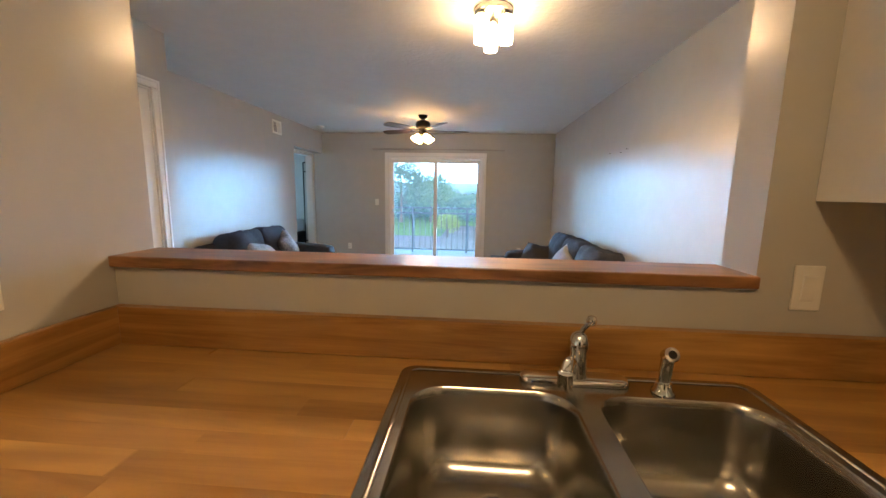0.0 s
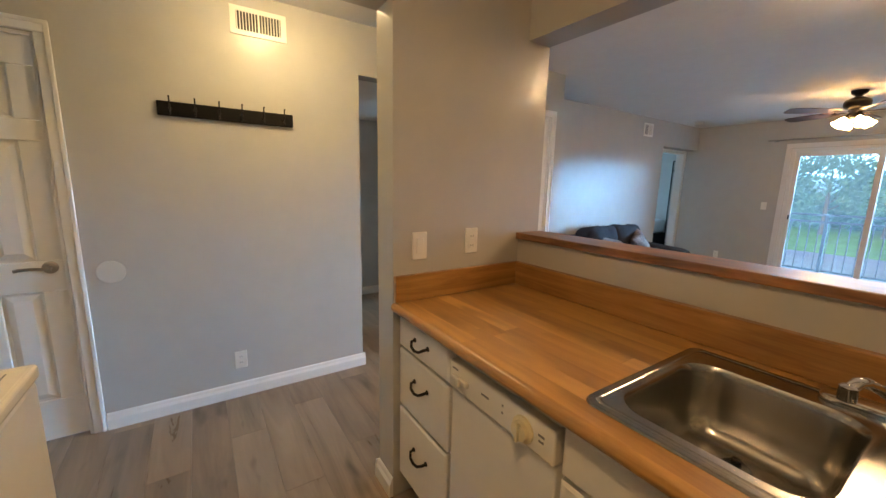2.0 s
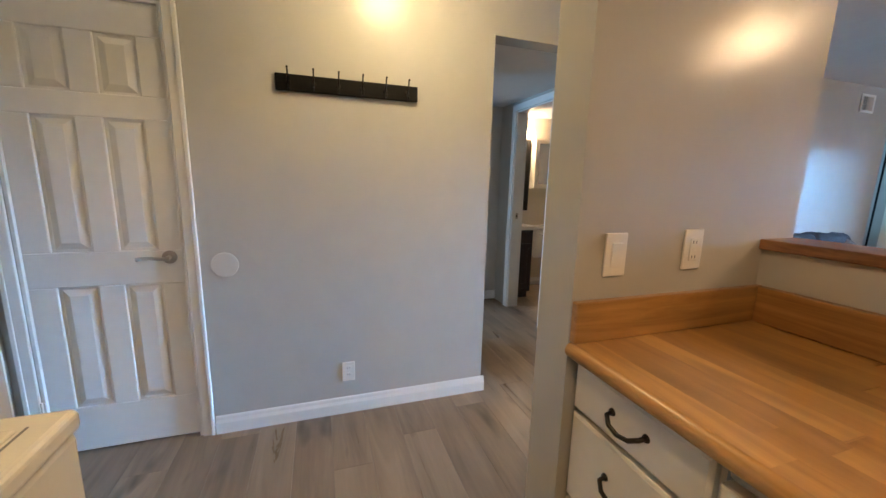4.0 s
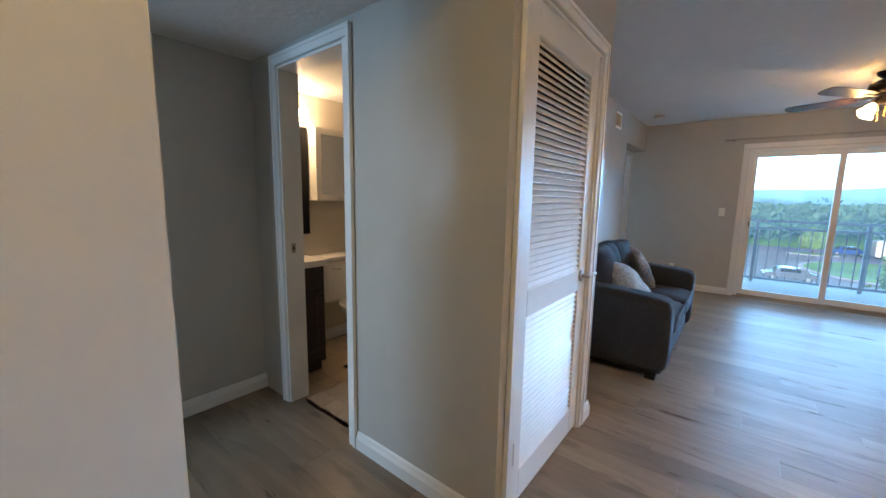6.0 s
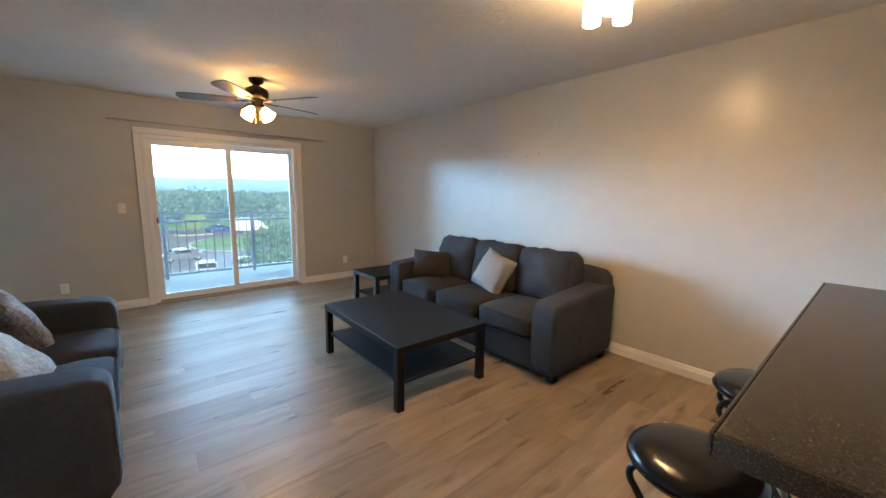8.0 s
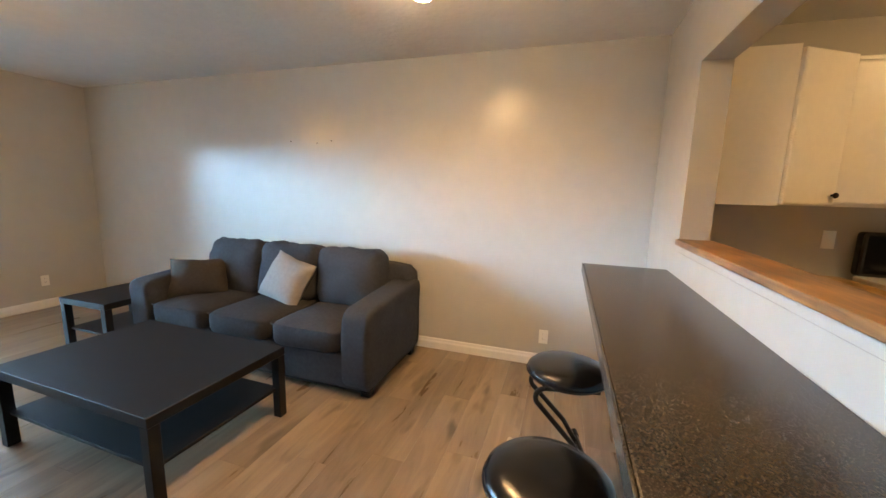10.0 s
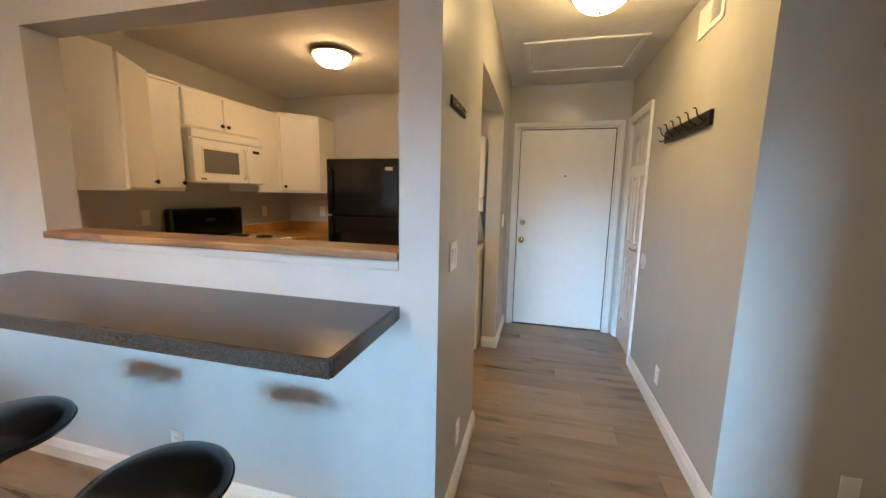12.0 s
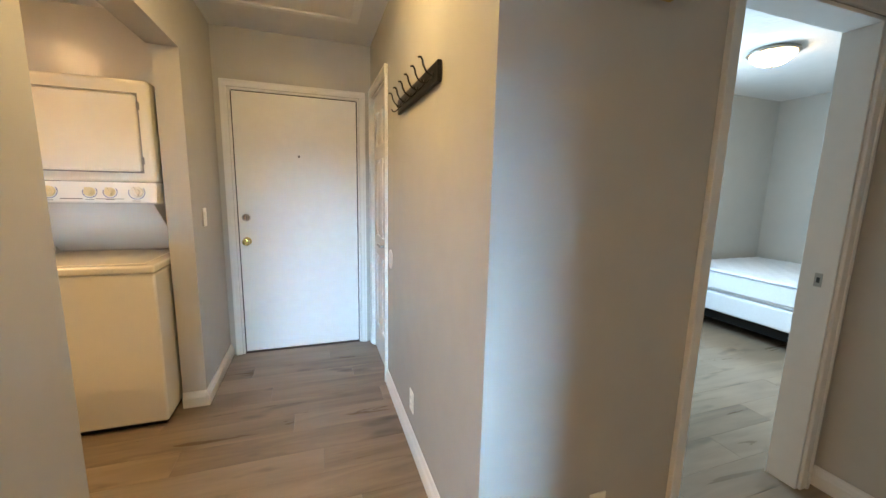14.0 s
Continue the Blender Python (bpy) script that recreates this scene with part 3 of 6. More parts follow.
part("thumb_turn", turned(soft(-0.004, -0.016, 0.015, 0.004, 0.016, 0.032, 0.002, 1), Mfd), CHROME, db)
Mk = Matrix.Translation((-0.305, YF - 0.012, 0.915)) @ Matrix.Rotation(radians(-90), 4, "X")
part("door_knob", turned(lathe([(0, 0), (0.032, 0), (0.030, 0.006), (0.012, 0.012), (0.011, 0.03), (0.024, 0.038), (0.029, 0.052), (0.024, 0.064), (0.0, 0.068)], 26), Mk), BRASS, fd, "polished brass door knob", smooth=50)
Mp = Matrix.Translation((-0.704, YF - 0.012, 1.575)) @ Matrix.Rotation(radians(-90), 4, "X")
part("peephole", turned(lathe([(0, 0), (0.008, 0), (0.008, 0.003), (0.004, 0.003), (0, 0.001)], 16), Mp), IRON, fd, "small dark peephole", smooth=30)
for z in (0.22, 1.02, 1.82):
    hinge(fd, Matrix.Translation((-1.171, YF + 0.006, z)) @ Matrix.Rotation(radians(90), 4, "X") @ Matrix.Rotation(0, 4, "Z"))
setting("threshold", soft(-1.165, YF - 0.08, 0.0, -0.235, YF - 0.002, 0.010, 0.003, 1), mat("dark_threshold", (0.05, 0.035, 0.025), 0.5), "dark wooden door threshold", "threshold")
# unseen wall, added to keep light out of the door gaps
setting("landing_wall", boxes((-1.6, YF - 0.5, 0, 0.2, YF - 0.4, H)), WALL, "unseen plain wall added behind the front door", "wall")

# six-panel closet door in the hall
cd = tagged(new("door_hall_closet"), "white six-panel closet door, closed", "door", "", "structure")
y0, y1 = -2.526, -1.924
xf = HW - 0.012
part("slab", boxes((xf - 0.035, y0, 0.012, xf - 0.014, y1, 2.036)), DOORW, cd)
mid = (y0 + y1) / 2
rowsz = [(0.012, 0.235), (0.235, 0.82), (0.82, 0.98), (0.98, 1.56), (1.56, 1.66), (1.66, 1.90), (1.90, 2.036)]
for z0, z1 in rowsz[::2]:
    part("rail", soft(xf - 0.0145, y0, z0, xf, y1, z1, 0.005, 2), DOORW, cd)
for ya, yb in ((y0, y0 + 0.105), (mid - 0.05, mid + 0.05), (y1 - 0.105, y1)):
    for z0, z1 in rowsz[1::2]:
        part("stile", soft(xf - 0.0145, ya, z0 - 0.002, xf - 0.0003, yb, z1 + 0.002, 0.005, 2), DOORW, cd)
for ya, yb in ((y0 + 0.105, mid - 0.05), (mid + 0.05, y1 - 0.105)):
    for z0, z1 in rowsz[1::2]:
        bm = bmesh.new()
        out = [(ya + 0.012, z0 + 0.012), (yb - 0.012, z0 + 0.012), (yb - 0.012, z1 - 0.012), (ya + 0.012, z1 - 0.012)]
        inn = [(ya + 0.04, z0 + 0.04), (yb - 0.04, z0 + 0.04), (yb - 0.04, z1 - 0.04), (ya + 0.04, z1 - 0.04)]
        a = [bm.verts.new((xf - 0.0138, *p)) for p in out]
        b = [bm.verts.new((xf - 0.0015, *p)) for p in inn]
        for i in range(4):
            bm.faces.new((a[i], a[(i + 1) % 4], b[(i + 1) % 4], b[i]))
        bm.faces.new(b)
        bm.faces.new(a[::-1])
        bmesh.ops.recalc_face_normals(bm, faces=bm.faces)
        part("raised_panel", bm, DOORW, cd)
lever(cd, Matrix.Translation((xf, -1.985, 0.945)) @ Matrix(((0, 0, 1, 0), (-1, 0, 0, 0), (0, 1, 0, 0), (0, 0, 0, 1))))
for z in (0.25, 1.8):
    hinge(cd, Matrix.Translation((HW + 0.006, -2.53, z)) @ Matrix(((0, 0, 1, 0), (1, 0, 0, 0), (0, 1, 0, 0), (0, 0, 0, 1))))

# louvred closet door
ld = tagged(new("door_louvre_closet"), "white louvred closet door with nickel lever, closed", "door", "", "structure")
y0, y1, xf = 0.720, 1.520, CLX - 0.008
for ya, yb in ((y0, y0 + 0.10), (y1 - 0.10, y1)):
    part("stile", soft(xf - 0.035, ya, 0.014, xf, yb, 2.034, 0.003, 1), DOORW, ld)
for z0, z1 in ((0.014, 0.16), (0.835, 0.95), (1.912, 2.034)):
    part("rail", soft(xf - 0.035, y0 + 0.1, z0, xf - 0.0003, y1 - 0.1, z1, 0.003, 1), DOORW, ld)
# dark-painted sheet stands in for the closet's shade between the slats
part("backing", boxes((xf - 0.05, y0 + 0.02, 0.02, xf - 0.046, y1 - 0.02, 2.03)), mat("closet_shade_paint", (0.10, 0.09, 0.08), 0.9), ld, "dark sheet standing in for shade behind the slats")
slat = bmesh.new()
box(slat, -0.018, y0 + 0.096, -0.0035, 0.018, y1 - 0.096, 0.0035)
bmesh.ops.recalc_face_normals(slat, faces=slat.faces)
bmesh.ops.bevel(slat, geom=slat.edges[:], offset=0.002, segments=1, affect="EDGES")
slat.transform(Matrix.Rotation(radians(48), 4, "Y"))
slat_me = bpy.data.meshes.new("slat")
slat.to_mesh(slat_me)
slat.free()
slat_me.materials.append(DOORW)
for z0, z1, n in ((0.16, 0.835, 25), (0.95, 1.912, 36)):
    for i in range(n):
        o = new("slat", slat_me)
        o.parent = ld
        o.location = (xf - 0.018, 0, z0 + (z1 - z0) * (i + 0.5) / n)
lever(ld, Matrix.Translation((xf, 1.445, 0.915)) @ Matrix(((0, 0, 1, 0), (1, 0, 0, 0), (0, 1, 0, 0), (0, 0, 0, 1))))
for z in (0.30, 1.82):
    hinge(ld, Matrix.Translation((CLX + 0.010, 0.712, z)) @ Matrix(((0, 0, 1, 0), (1, 0, 0, 0), (0, 1, 0, 0), (0, 0, 0, 1))))


# ---- kitchen ----
CT = 0.918
wt = thing("worktop", "honey-brown butcher block worktop along the half wall", "worktop")
wc = thing("worktop", "honey-brown butcher block worktop in the kitchen corner", "worktop")
stave_data = {}


def stave(parent, x0, y0, x1, y1):
    """One glued stave of the butcher block; staves of one size share a mesh."""
    key = (round(x1 - x0, 2), round(y1 - y0, 3))
    if key[0] < 0.015:
        return
    if key not in stave_data:
        bm = boxes((0, 0, -0.042, key[0], key[1] - 0.0003, 0))
        me = bpy.data.meshes.new("stave")
        bm.to_mesh(me)
        bm.free()
        me.materials.append(BUTCHER)
        stave_data[key] = me
    ob = new("stave", stave_data[key])
    ob.parent = parent
    ob.location = (x0, y0, CT)


def block(parent, x0, y0, x1, y1, rows, seed, hole=None):
    """Rows of staves of uneven length, left open at the sink."""
    rng = random.Random(seed)
    w = (y1 - y0) / rows
    for k in range(rows):
        ya, yb = y0 + k * w, y0 + (k + 1) * w
        x = x0 - rng.uniform(0.0, 0.6)
        while x < x1:
            b = x + rng.uniform(0.55, 1.05)
            spans = [(max(x, x0), min(b, x1))]
            if hole and yb > hole[1] and ya < hole[3]:
                spans = [(spans[0][0], min(spans[0][1], hole[0])), (max(spans[0][0], hole[2]), spans[0][1])]
            for p, q in spans:
                if q - p > 0.015:
                    stave(parent, p, ya, q, yb)
            x = b


block(wt, 0.003, -0.69, XR - 0.002, WY0 - 0.001, 11, 4, (0.885, -0.600, 1.675, -0.120))
block(wt, 1.84, -0.972, XR - 0.002, -0.69, 5, 5)
block(wc, 1.84, -2.0, XR - 0.002, -1.765, 4, 6)
block(wc, 1.49, YF + 0.001, XR - 0.002, -2.0, 10, 7)
single("worktop_edge", turned(lathe([(0, 0.003), (0.021, 0.003), (0.021, 1.84), (0, 1.84)], 20), Matrix.Translation((0, -0.69, CT - 0.021)) @ Matrix.Rotation(radians(90), 4, "Y")), BUTCHER_STRIP, "rounded front edge of the butcher block worktop", "worktop", smooth=40)
bsz = 1.030
single("backsplash", soft(0.024, WY0 - 0.032, CT + 0.001, XR - 0.002, WY0 - 0.0005, bsz, 0.004, 2), BUTCHER_STRIP, "wooden backsplash strip along the half wall", "backsplash")
single("backsplash_end", soft(0.0015, -0.70, CT + 0.001, 0.024, WY0 - 0.0005, bsz, 0.004, 2), BUTCHER_SIDE, "short wooden backsplash strip at the partition", "backsplash")
single("backsplash_corner", boxes((XR - 0.026, YF + 0.03, CT + 0.001, XR - 0.002, -1.745, bsz - 0.01), (1.47, YF + 0.002, CT + 0.001, XR - 0.002, YF + 0.028, bsz - 0.01)), BUTCHER, "wooden backsplash strip in the kitchen corner", "backsplash")


def pull(parent, c):
    """Dark arched pull handle, along x, standing out towards -y."""
    x, y, z = c
    pts = [(x - 0.048, y, z + 0.006), (x - 0.046, y - 0.018, z + 0.004), (x - 0.028, y - 0.028, z - 0.008), (x, y - 0.03, z - 0.014), (x + 0.028, y - 0.028, z - 0.008), (x + 0.046, y - 0.018, z + 0.004), (x + 0.048, y, z + 0.006)]
    h = part("handle", tube(pts, 0.0055, 8), IRON, parent, "dark bronze arched pull", smooth=60)
    for s in (-1, 1):
        part("handle_foot", turned(lathe([(0, 0), (0.010, 0), (0.008, 0.005), (0, 0.006)], 12), Matrix.Translation((x + s * 0.048, y + 0.0005, z + 0.006)) @ Matrix.Rotation(radians(90), 4, "X")), IRON, h, smooth=40)


def front_panel(name, x0, z0, x1, z1, parent, y=-0.655, axis="x", m=CABW):
    """Overlay door or drawer front with a routed edge, facing -y."""
    bm = boxes((x0, y - 0.018, z0, x1, y, z1))
    fr = [f for f in bm.faces if f.normal.y < -0.5]
    r = bmesh.ops.inset_individual(bm, faces=fr, thickness=0.012, depth=0.0)
    for v in fr[0].verts:
        v.co.y -= 0.004
    bmesh.ops.bevel(bm, geom=[ed for ed in bm.edges if all(v.co.y > y - 0.019 for v in ed.verts)], offset=0.002, segments=1, affect="EDGES")
    return part(name, bm, m, parent)


dc = thing("drawer_cabinet", "white painted base cabinet with three drawers", "cabinet", "base cabinets")
part("body", boxes((0.004, -0.652, 0.10, 0.388, WY0 - 0.002, CT - 0.043), (0.004, -0.59, 0.0, 0.388, WY0 - 0.002, 0.099)), CABW, dc)
for z0, z1 in ((0.735, 0.862), (0.468, 0.722), (0.13, 0.455)):
    d = front_panel("drawer", 0.012, z0, 0.380, z1, dc)
    pull(d, (0.196, -0.677, (z0 + z1) / 2 + (0.0 if z1 > 0.8 else 0.03)))

dw = thing("dishwasher", "narrow ivory dishwasher with a round dial", "dishwasher")
part("body", boxes((0.394, -0.62, 0.09, 0.838, WY0 - 0.002, CT - 0.046)), APPL, dw)
part("door", soft(0.396, -0.672, 0.12, 0.836, -0.622, 0.738, 0.006, 2), APPW, dw)
part("vent_strip", soft(0.396, -0.662, 0.838, 0.836, -0.622, 0.868, 0.003, 1), mat("grey_strip", (0.45, 0.43, 0.38), 0.4), dw, "grey trim strip")
cp = part("control_panel", soft(0.396, -0.684, 0.742, 0.836, -0.622, 0.836, 0.006, 2), APPL, dw, "almond control panel")
part("latch", soft(0.425, -0.700, 0.782, 0.505, -0.684, 0.800, 0.005, 2), APPL, cp, "sliding door latch")
part("latch_tab", soft(0.455, -0.708, 0.775, 0.475, -0.699, 0.806, 0.004, 2), APPL, cp)
Md = Matrix.Translation((0.735, -0.684, 0.785)) @ Matrix.Rotation(radians(90), 4, "X")
dial = part("dial", turned(lathe([(0, 0), (0.036, 0), (0.035, 0.006), (0.026, 0.008), (0.025, 0.020), (0, 0.021)], 28), Md), mat("yellowed_plastic", (0.72, 0.62, 0.36), 0.4), cp, "yellowed round dial", smooth=35)
part("dial_grip", turned(soft(-0.005, -0.026, 0.018, 0.005, 0.026, 0.030, 0.002, 1), Md), MATS["yellowed_plastic"], dial)
GREYINK = mat("grey_print", (0.2, 0.19, 0.18), 0.6)
for x, z, w in ((0.58, 0.795, 0.034), (0.655, 0.806, 0.006), (0.655, 0.785, 0.006), (0.795, 0.80, 0.02), (0.795, 0.785, 0.016), (0.43, 0.815, 0.03)):
    part("print_mark", boxes((x - w / 2, -0.6848, z - 0.003, x + w / 2, -0.6835, z + 0.003)), GREYINK, cp)
part("toe_panel", boxes((0.396, -0.60, 0.0, 0.836, -0.56, 0.118)), APPL, dw)

sk = thing("sink_cabinet", "white painted sink base cabinet", "cabinet", "base cabinets")
part("body", boxes((0.842, -0.652, 0.10, 1.80, -0.624, CT - 0.043), (0.842, -0.62, 0.10, 0.862, WY0 - 0.002, 0.70), (1.78, -0.62, 0.10, 1.80, WY0 - 0.002, 0.70), (0.842, -0.59, 0.0, 1.80, WY0 - 0.002, 0.099)), CABW, sk)
front_panel("false_drawer", 0.852, 0.735, 1.79, 0.862, sk)
for x0, x1 in ((0.852, 1.316), (1.324, 1.79)):
    d = front_panel("door", x0, 0.13, x1, 0.722, sk)
cb = thing("corner_cabinet", "white painted corner base cabinet", "cabinet", "base cabinets")
part("body", boxes((1.86, -0.92, 0.10, XR - 0.002, WY0 - 0.002, CT - 0.043), (1.804, -0.652, 0.10, 1.86, WY0 - 0.002, CT - 0.043)), CABW, cb)
cb2 = thing("rear_cabinet", "white painted base cabinet beside the refrigerator", "cabinet", "base cabinets")
part("body", boxes((1.86, YF + 0.002, 0.10, XR - 0.002, -1.745, CT - 0.043), (1.48, YF + 0.002, 0.10, 1.86, -2.02, CT - 0.043)), CABW, cb2)
front = boxes((1.50, -2.02, 0.735, 1.84, -2.002, 0.862))
part("drawer", front, CABW, cb2)
part("drawer", boxes((1.842, -2.0, 0.735, 1.86, -1.76, 0.862)), CABW, cb2)


def rrect(cx, cy, hx, hy, r, z, n=6):
    pts = []
    for sx, sy, a in ((1, 1, 0), (-1, 1, 90), (-1, -1, 180), (1, -1, 270)):
        for i in range(n + 1):
            t = radians(a + 90 * i / n)
            pts.append((cx + sx * (hx - r) + r * math.cos(t), cy + sy * (hy - r) + r * math.sin(t), z))
    return pts


def ring(bm, pts):
    return [bm.verts.new(p) for p in pts]


def skin(bm, a, b):
    n = len(a)
    for i in range(n):
        bm.faces.new((a[i], a[(i + 1) % n], b[(i + 1) % n], b[i]))


si = thing("kitchen_sink", "stainless steel double-bowl drop-in sink", "sink")
scx, scy = 1.281, -0.358
bowls = ((1.080, -0.384, 0.178, 0.203), (1.482, -0.384, 0.178, 0.203))
bm = bmesh.new()
outer = ring(bm, rrect(scx, scy, 0.415, 0.270, 0.03, CT + 0.006))
loops = [outer] + [ring(bm, rrect(cx, cy, hx, hy, 0.075, CT + 0.006)) for cx, cy, hx, hy in bowls]
eds = []
for lp in loops:
    for i in range(len(lp)):
        eds.append(bm.edges.new((lp[i], lp[(i + 1) % len(lp)])))
bmesh.ops.triangle_fill(bm, use_beauty=True, edges=eds)
lip = ring(bm, rrect(scx, scy, 0.421, 0.276, 0.034, CT + 0.0045))
skin(bm, outer, lip)
foot = ring(bm, rrect(scx, scy, 0.424, 0.279, 0.036, CT + 0.0005))
skin(bm, lip, foot)
bmesh.ops.recalc_face_normals(bm, faces=bm.faces)
part("rim", bm, STEEL, si, smooth=30)
bm = bmesh.new()
a = ring(bm, rrect(scx, scy, 0.405, 0.262, 0.026, CT + 0.0062))
b = ring(bm, rrect(scx, scy, 0.402, 0.259, 0.024, CT + 0.009))
c = ring(bm, rrect(scx, scy, 0.398, 0.255, 0.022, CT + 0.009))
d = ring(bm, rrect(scx, scy, 0.395, 0.252, 0.020, CT + 0.0062))
skin(bm, a, b), skin(bm, b, c), skin(bm, c, d)
part("raised_bead", bm, STEEL, si, smooth=60)
for cx, cy, hx, hy in bowls:
    bm = bmesh.new()
    rings = []
    for ins, dz, r in ((0.0, 0.006, 0.075), (0.004, 0.001, 0.075), (0.008, -0.012, 0.073), (0.016, -0.12, 0.07), (0.024, -0.155, 0.068), (0.040, -0.176, 0.062), (0.065, -0.186, 0.05), (0.12, -0.189, 0.035)):
        rings.append(ring(bm, rrect(cx, cy, hx - ins, hy - ins, r, CT + dz)))
    for p, q in zip(rings, rings[1:]):
        skin(bm, p, q)
    bm.faces.new(rings[-1])
    bmesh.ops.recalc_face_normals(bm, faces=bm.faces)
    for f in bm.faces:
        f.normal_flip()
    bowl = part("bowl", bm, STEEL, si, smooth=60)
    zf = CT - 0.1888
    part("drain_ring", turned(lathe([(0.028, 0), (0.046, 0), (0.046, 0.003), (0.038, 0.004), (0.028, 0.0005)], 28), Matrix.Translation((cx, cy + 0.02, zf))), CHROME, bowl, "chrome drain ring", smooth=40)
    part("drain_hole", turned(lathe([(0, 0.0), (0.037, 0.0), (0.037, 0.0012), (0, 0.0012)], 24), Matrix.Translation((cx, cy + 0.02, zf))), BLACKGLOSS, bowl)

st = thing("sink_strainer", "black rubber sink strainer plug in the drain", "strainer")
base = Matrix.Translation((1.080, -0.345, CT - 0.1855))
part("basket", turned(lathe([(0, 0), (0.034, 0), (0.040, 0.010), (0.040, 0.022), (0.030, 0.026), (0, 0.026)], 26), base), CHROME, st, "steel basket rim", smooth=40)
part("rubber_cap", turned(lathe([(0.0, 0.026), (0.031, 0.026), (0.033, 0.034), (0.026, 0.042), (0.010, 0.044), (0.010, 0.058), (0, 0.060)], 26), base), VINYL, st, smooth=40)
for k in range(10):
    t = 2 * math.pi * k / 10
    part("slot", turned(soft(-0.004, -0.003, 0.008, 0.004, 0.003, 0.02, 0.001, 1), base @ Matrix.Rotation(t, 4, "Z") @ Matrix.Translation((0.0405, 0, 0))), BLACKGLOSS, st)

fa = thing("kitchen_faucet", "chrome single-lever kitchen faucet on a deck plate", "faucet", "", Matrix.Translation((0.004, -0.014, 0)))
fz = CT + 0.007
bm = bmesh.new()
prs = [ring(bm, rrect(1.275, -0.108, 0.128 - i, 0.030 - i, 0.029 - i, fz + z)) for i, z in ((0, 0), (0, 0.006), (0.004, 0.012), (0.012, 0.015))]
for p, q in zip(prs, prs[1:]):
    skin(bm, p, q)
bm.faces.new(prs[-1])
bm.faces.new(prs[0][::-1])
bmesh.ops.recalc_face_normals(bm, faces=bm.faces)
part("deck_plate", bm, CHROME, fa, smooth=35)
body_m = Matrix.Translation((1.282, -0.106, fz + 0.012))
part("body", turned(lathe([(0.024, 0), (0.022, 0.03), (0.021, 0.065), (0.024, 0.072), (0.024, 0.088), (0.016, 0.104), (0.008, 0.110), (0.0, 0.111)], 28), body_m), CHROME, fa, smooth=40)
lv = part("lever", tube([(1.282, -0.106, fz + 0.115), (1.292, -0.104, fz + 0.130), (1.303, -0.103, fz + 0.142)], 0.006, 10), CHROME, fa, smooth=50)
part("lever_ball", turned(lathe([(0, -0.013), (0.009, -0.010), (0.013, 0), (0.009, 0.010), (0, 0.013)], 18), Matrix.Translation((1.309, -0.103, fz + 0.150))), CHROME, lv, smooth=60)
sp = part("spout", tube([(1.276, -0.118, fz + 0.035), (1.262, -0.150, fz + 0.058), (1.243, -0.195, fz + 0.086), (1.228, -0.232, fz + 0.103), (1.220, -0.252, fz + 0.104), (1.214, -0.266, fz + 0.094)], 0.0115, 14), CHROME, fa, smooth=50)
part("aerator", turned(lathe([(0.0, 0), (0.014, 0), (0.015, 0.004), (0.015, 0.030), (0.010, 0.034), (0, 0.034)], 20), Matrix.Translation((1.212, -0.270, fz + 0.068))), CHROME, sp, smooth=40)
sy = thing("sink_sprayer", "chrome side sprayer beside the faucet", "sprayer")
bs_ = Matrix.Translation((1.470, -0.155, fz)) @ Matrix.Scale(0.84, 4)
part("base", turned(lathe([(0.030, 0), (0.029, 0.006), (0.022, 0.012), (0.019, 0.030), (0.0, 0.031)], 26), bs_), CHROME, sy, smooth=40)
part("wand", turned(lathe([(0.014, 0.0), (0.016, 0.03), (0.017, 0.075), (0.016, 0.082), (0.0, 0.083)], 22), bs_ @ Matrix.Translation((0, 0, 0.03)) @ Matrix.Rotation(radians(6), 4, "X")), CHROME, sy, smooth=40)
part("spray_head", turned(lathe([(0.0, -0.02), (0.016, -0.018), (0.019, 0.0), (0.019, 0.016), (0.012, 0.018), (0, 0.016)], 22), bs_ @ Matrix.Translation((0, -0.012, 0.112)) @ Matrix.Rotation(radians(62), 4, "X")), CHROME, sy, smooth=40)
part("spray_face", turned(lathe([(0, 0.0165), (0.011, 0.0175), (0.011, 0.019), (0, 0.019)], 18), bs_ @ Matrix.Translation((0, -0.012, 0.112)) @ Matrix.Rotation(radians(62), 4, "X")), VINYL, sy, "black spray nozzle", smooth=40)


def knob(parent, m):
    part("knob", turned(lathe([(0.006, 0), (0.006, 0.010), (0.014, 0.014), (0.016, 0.020), (0.012, 0.027), (0, 0.029)], 16), m), IRON, parent, "dark bronze round knob", smooth=50)


UZ0, UZ1, UX = 1.362, 2.142, 2.145
TOX = Matrix(((0, 0, -1, 0), (0, 1, 0, 0), (1, 0, 0, 0), (0, 0, 0, 1)))


def side_door(name, parent, y0, z0, y1, z1, x=UX):
    """Cabinet door facing -x."""
    bm = boxes((x - 0.018, y0, z0, x, y1, z1))
    fr = [f for f in bm.faces if f.normal.x < -0.5]
    bmesh.ops.inset_individual(bm, faces=fr, thickness=0.012, depth=0.0)
    for v in fr[0].verts:
        v.co.x -= 0.004
    return part(name, bm, CABW, parent)


ua = thing("wall_cabinet", "white wall cabinet on the half wall with its door ajar", "cabinet", "wall cabinets")
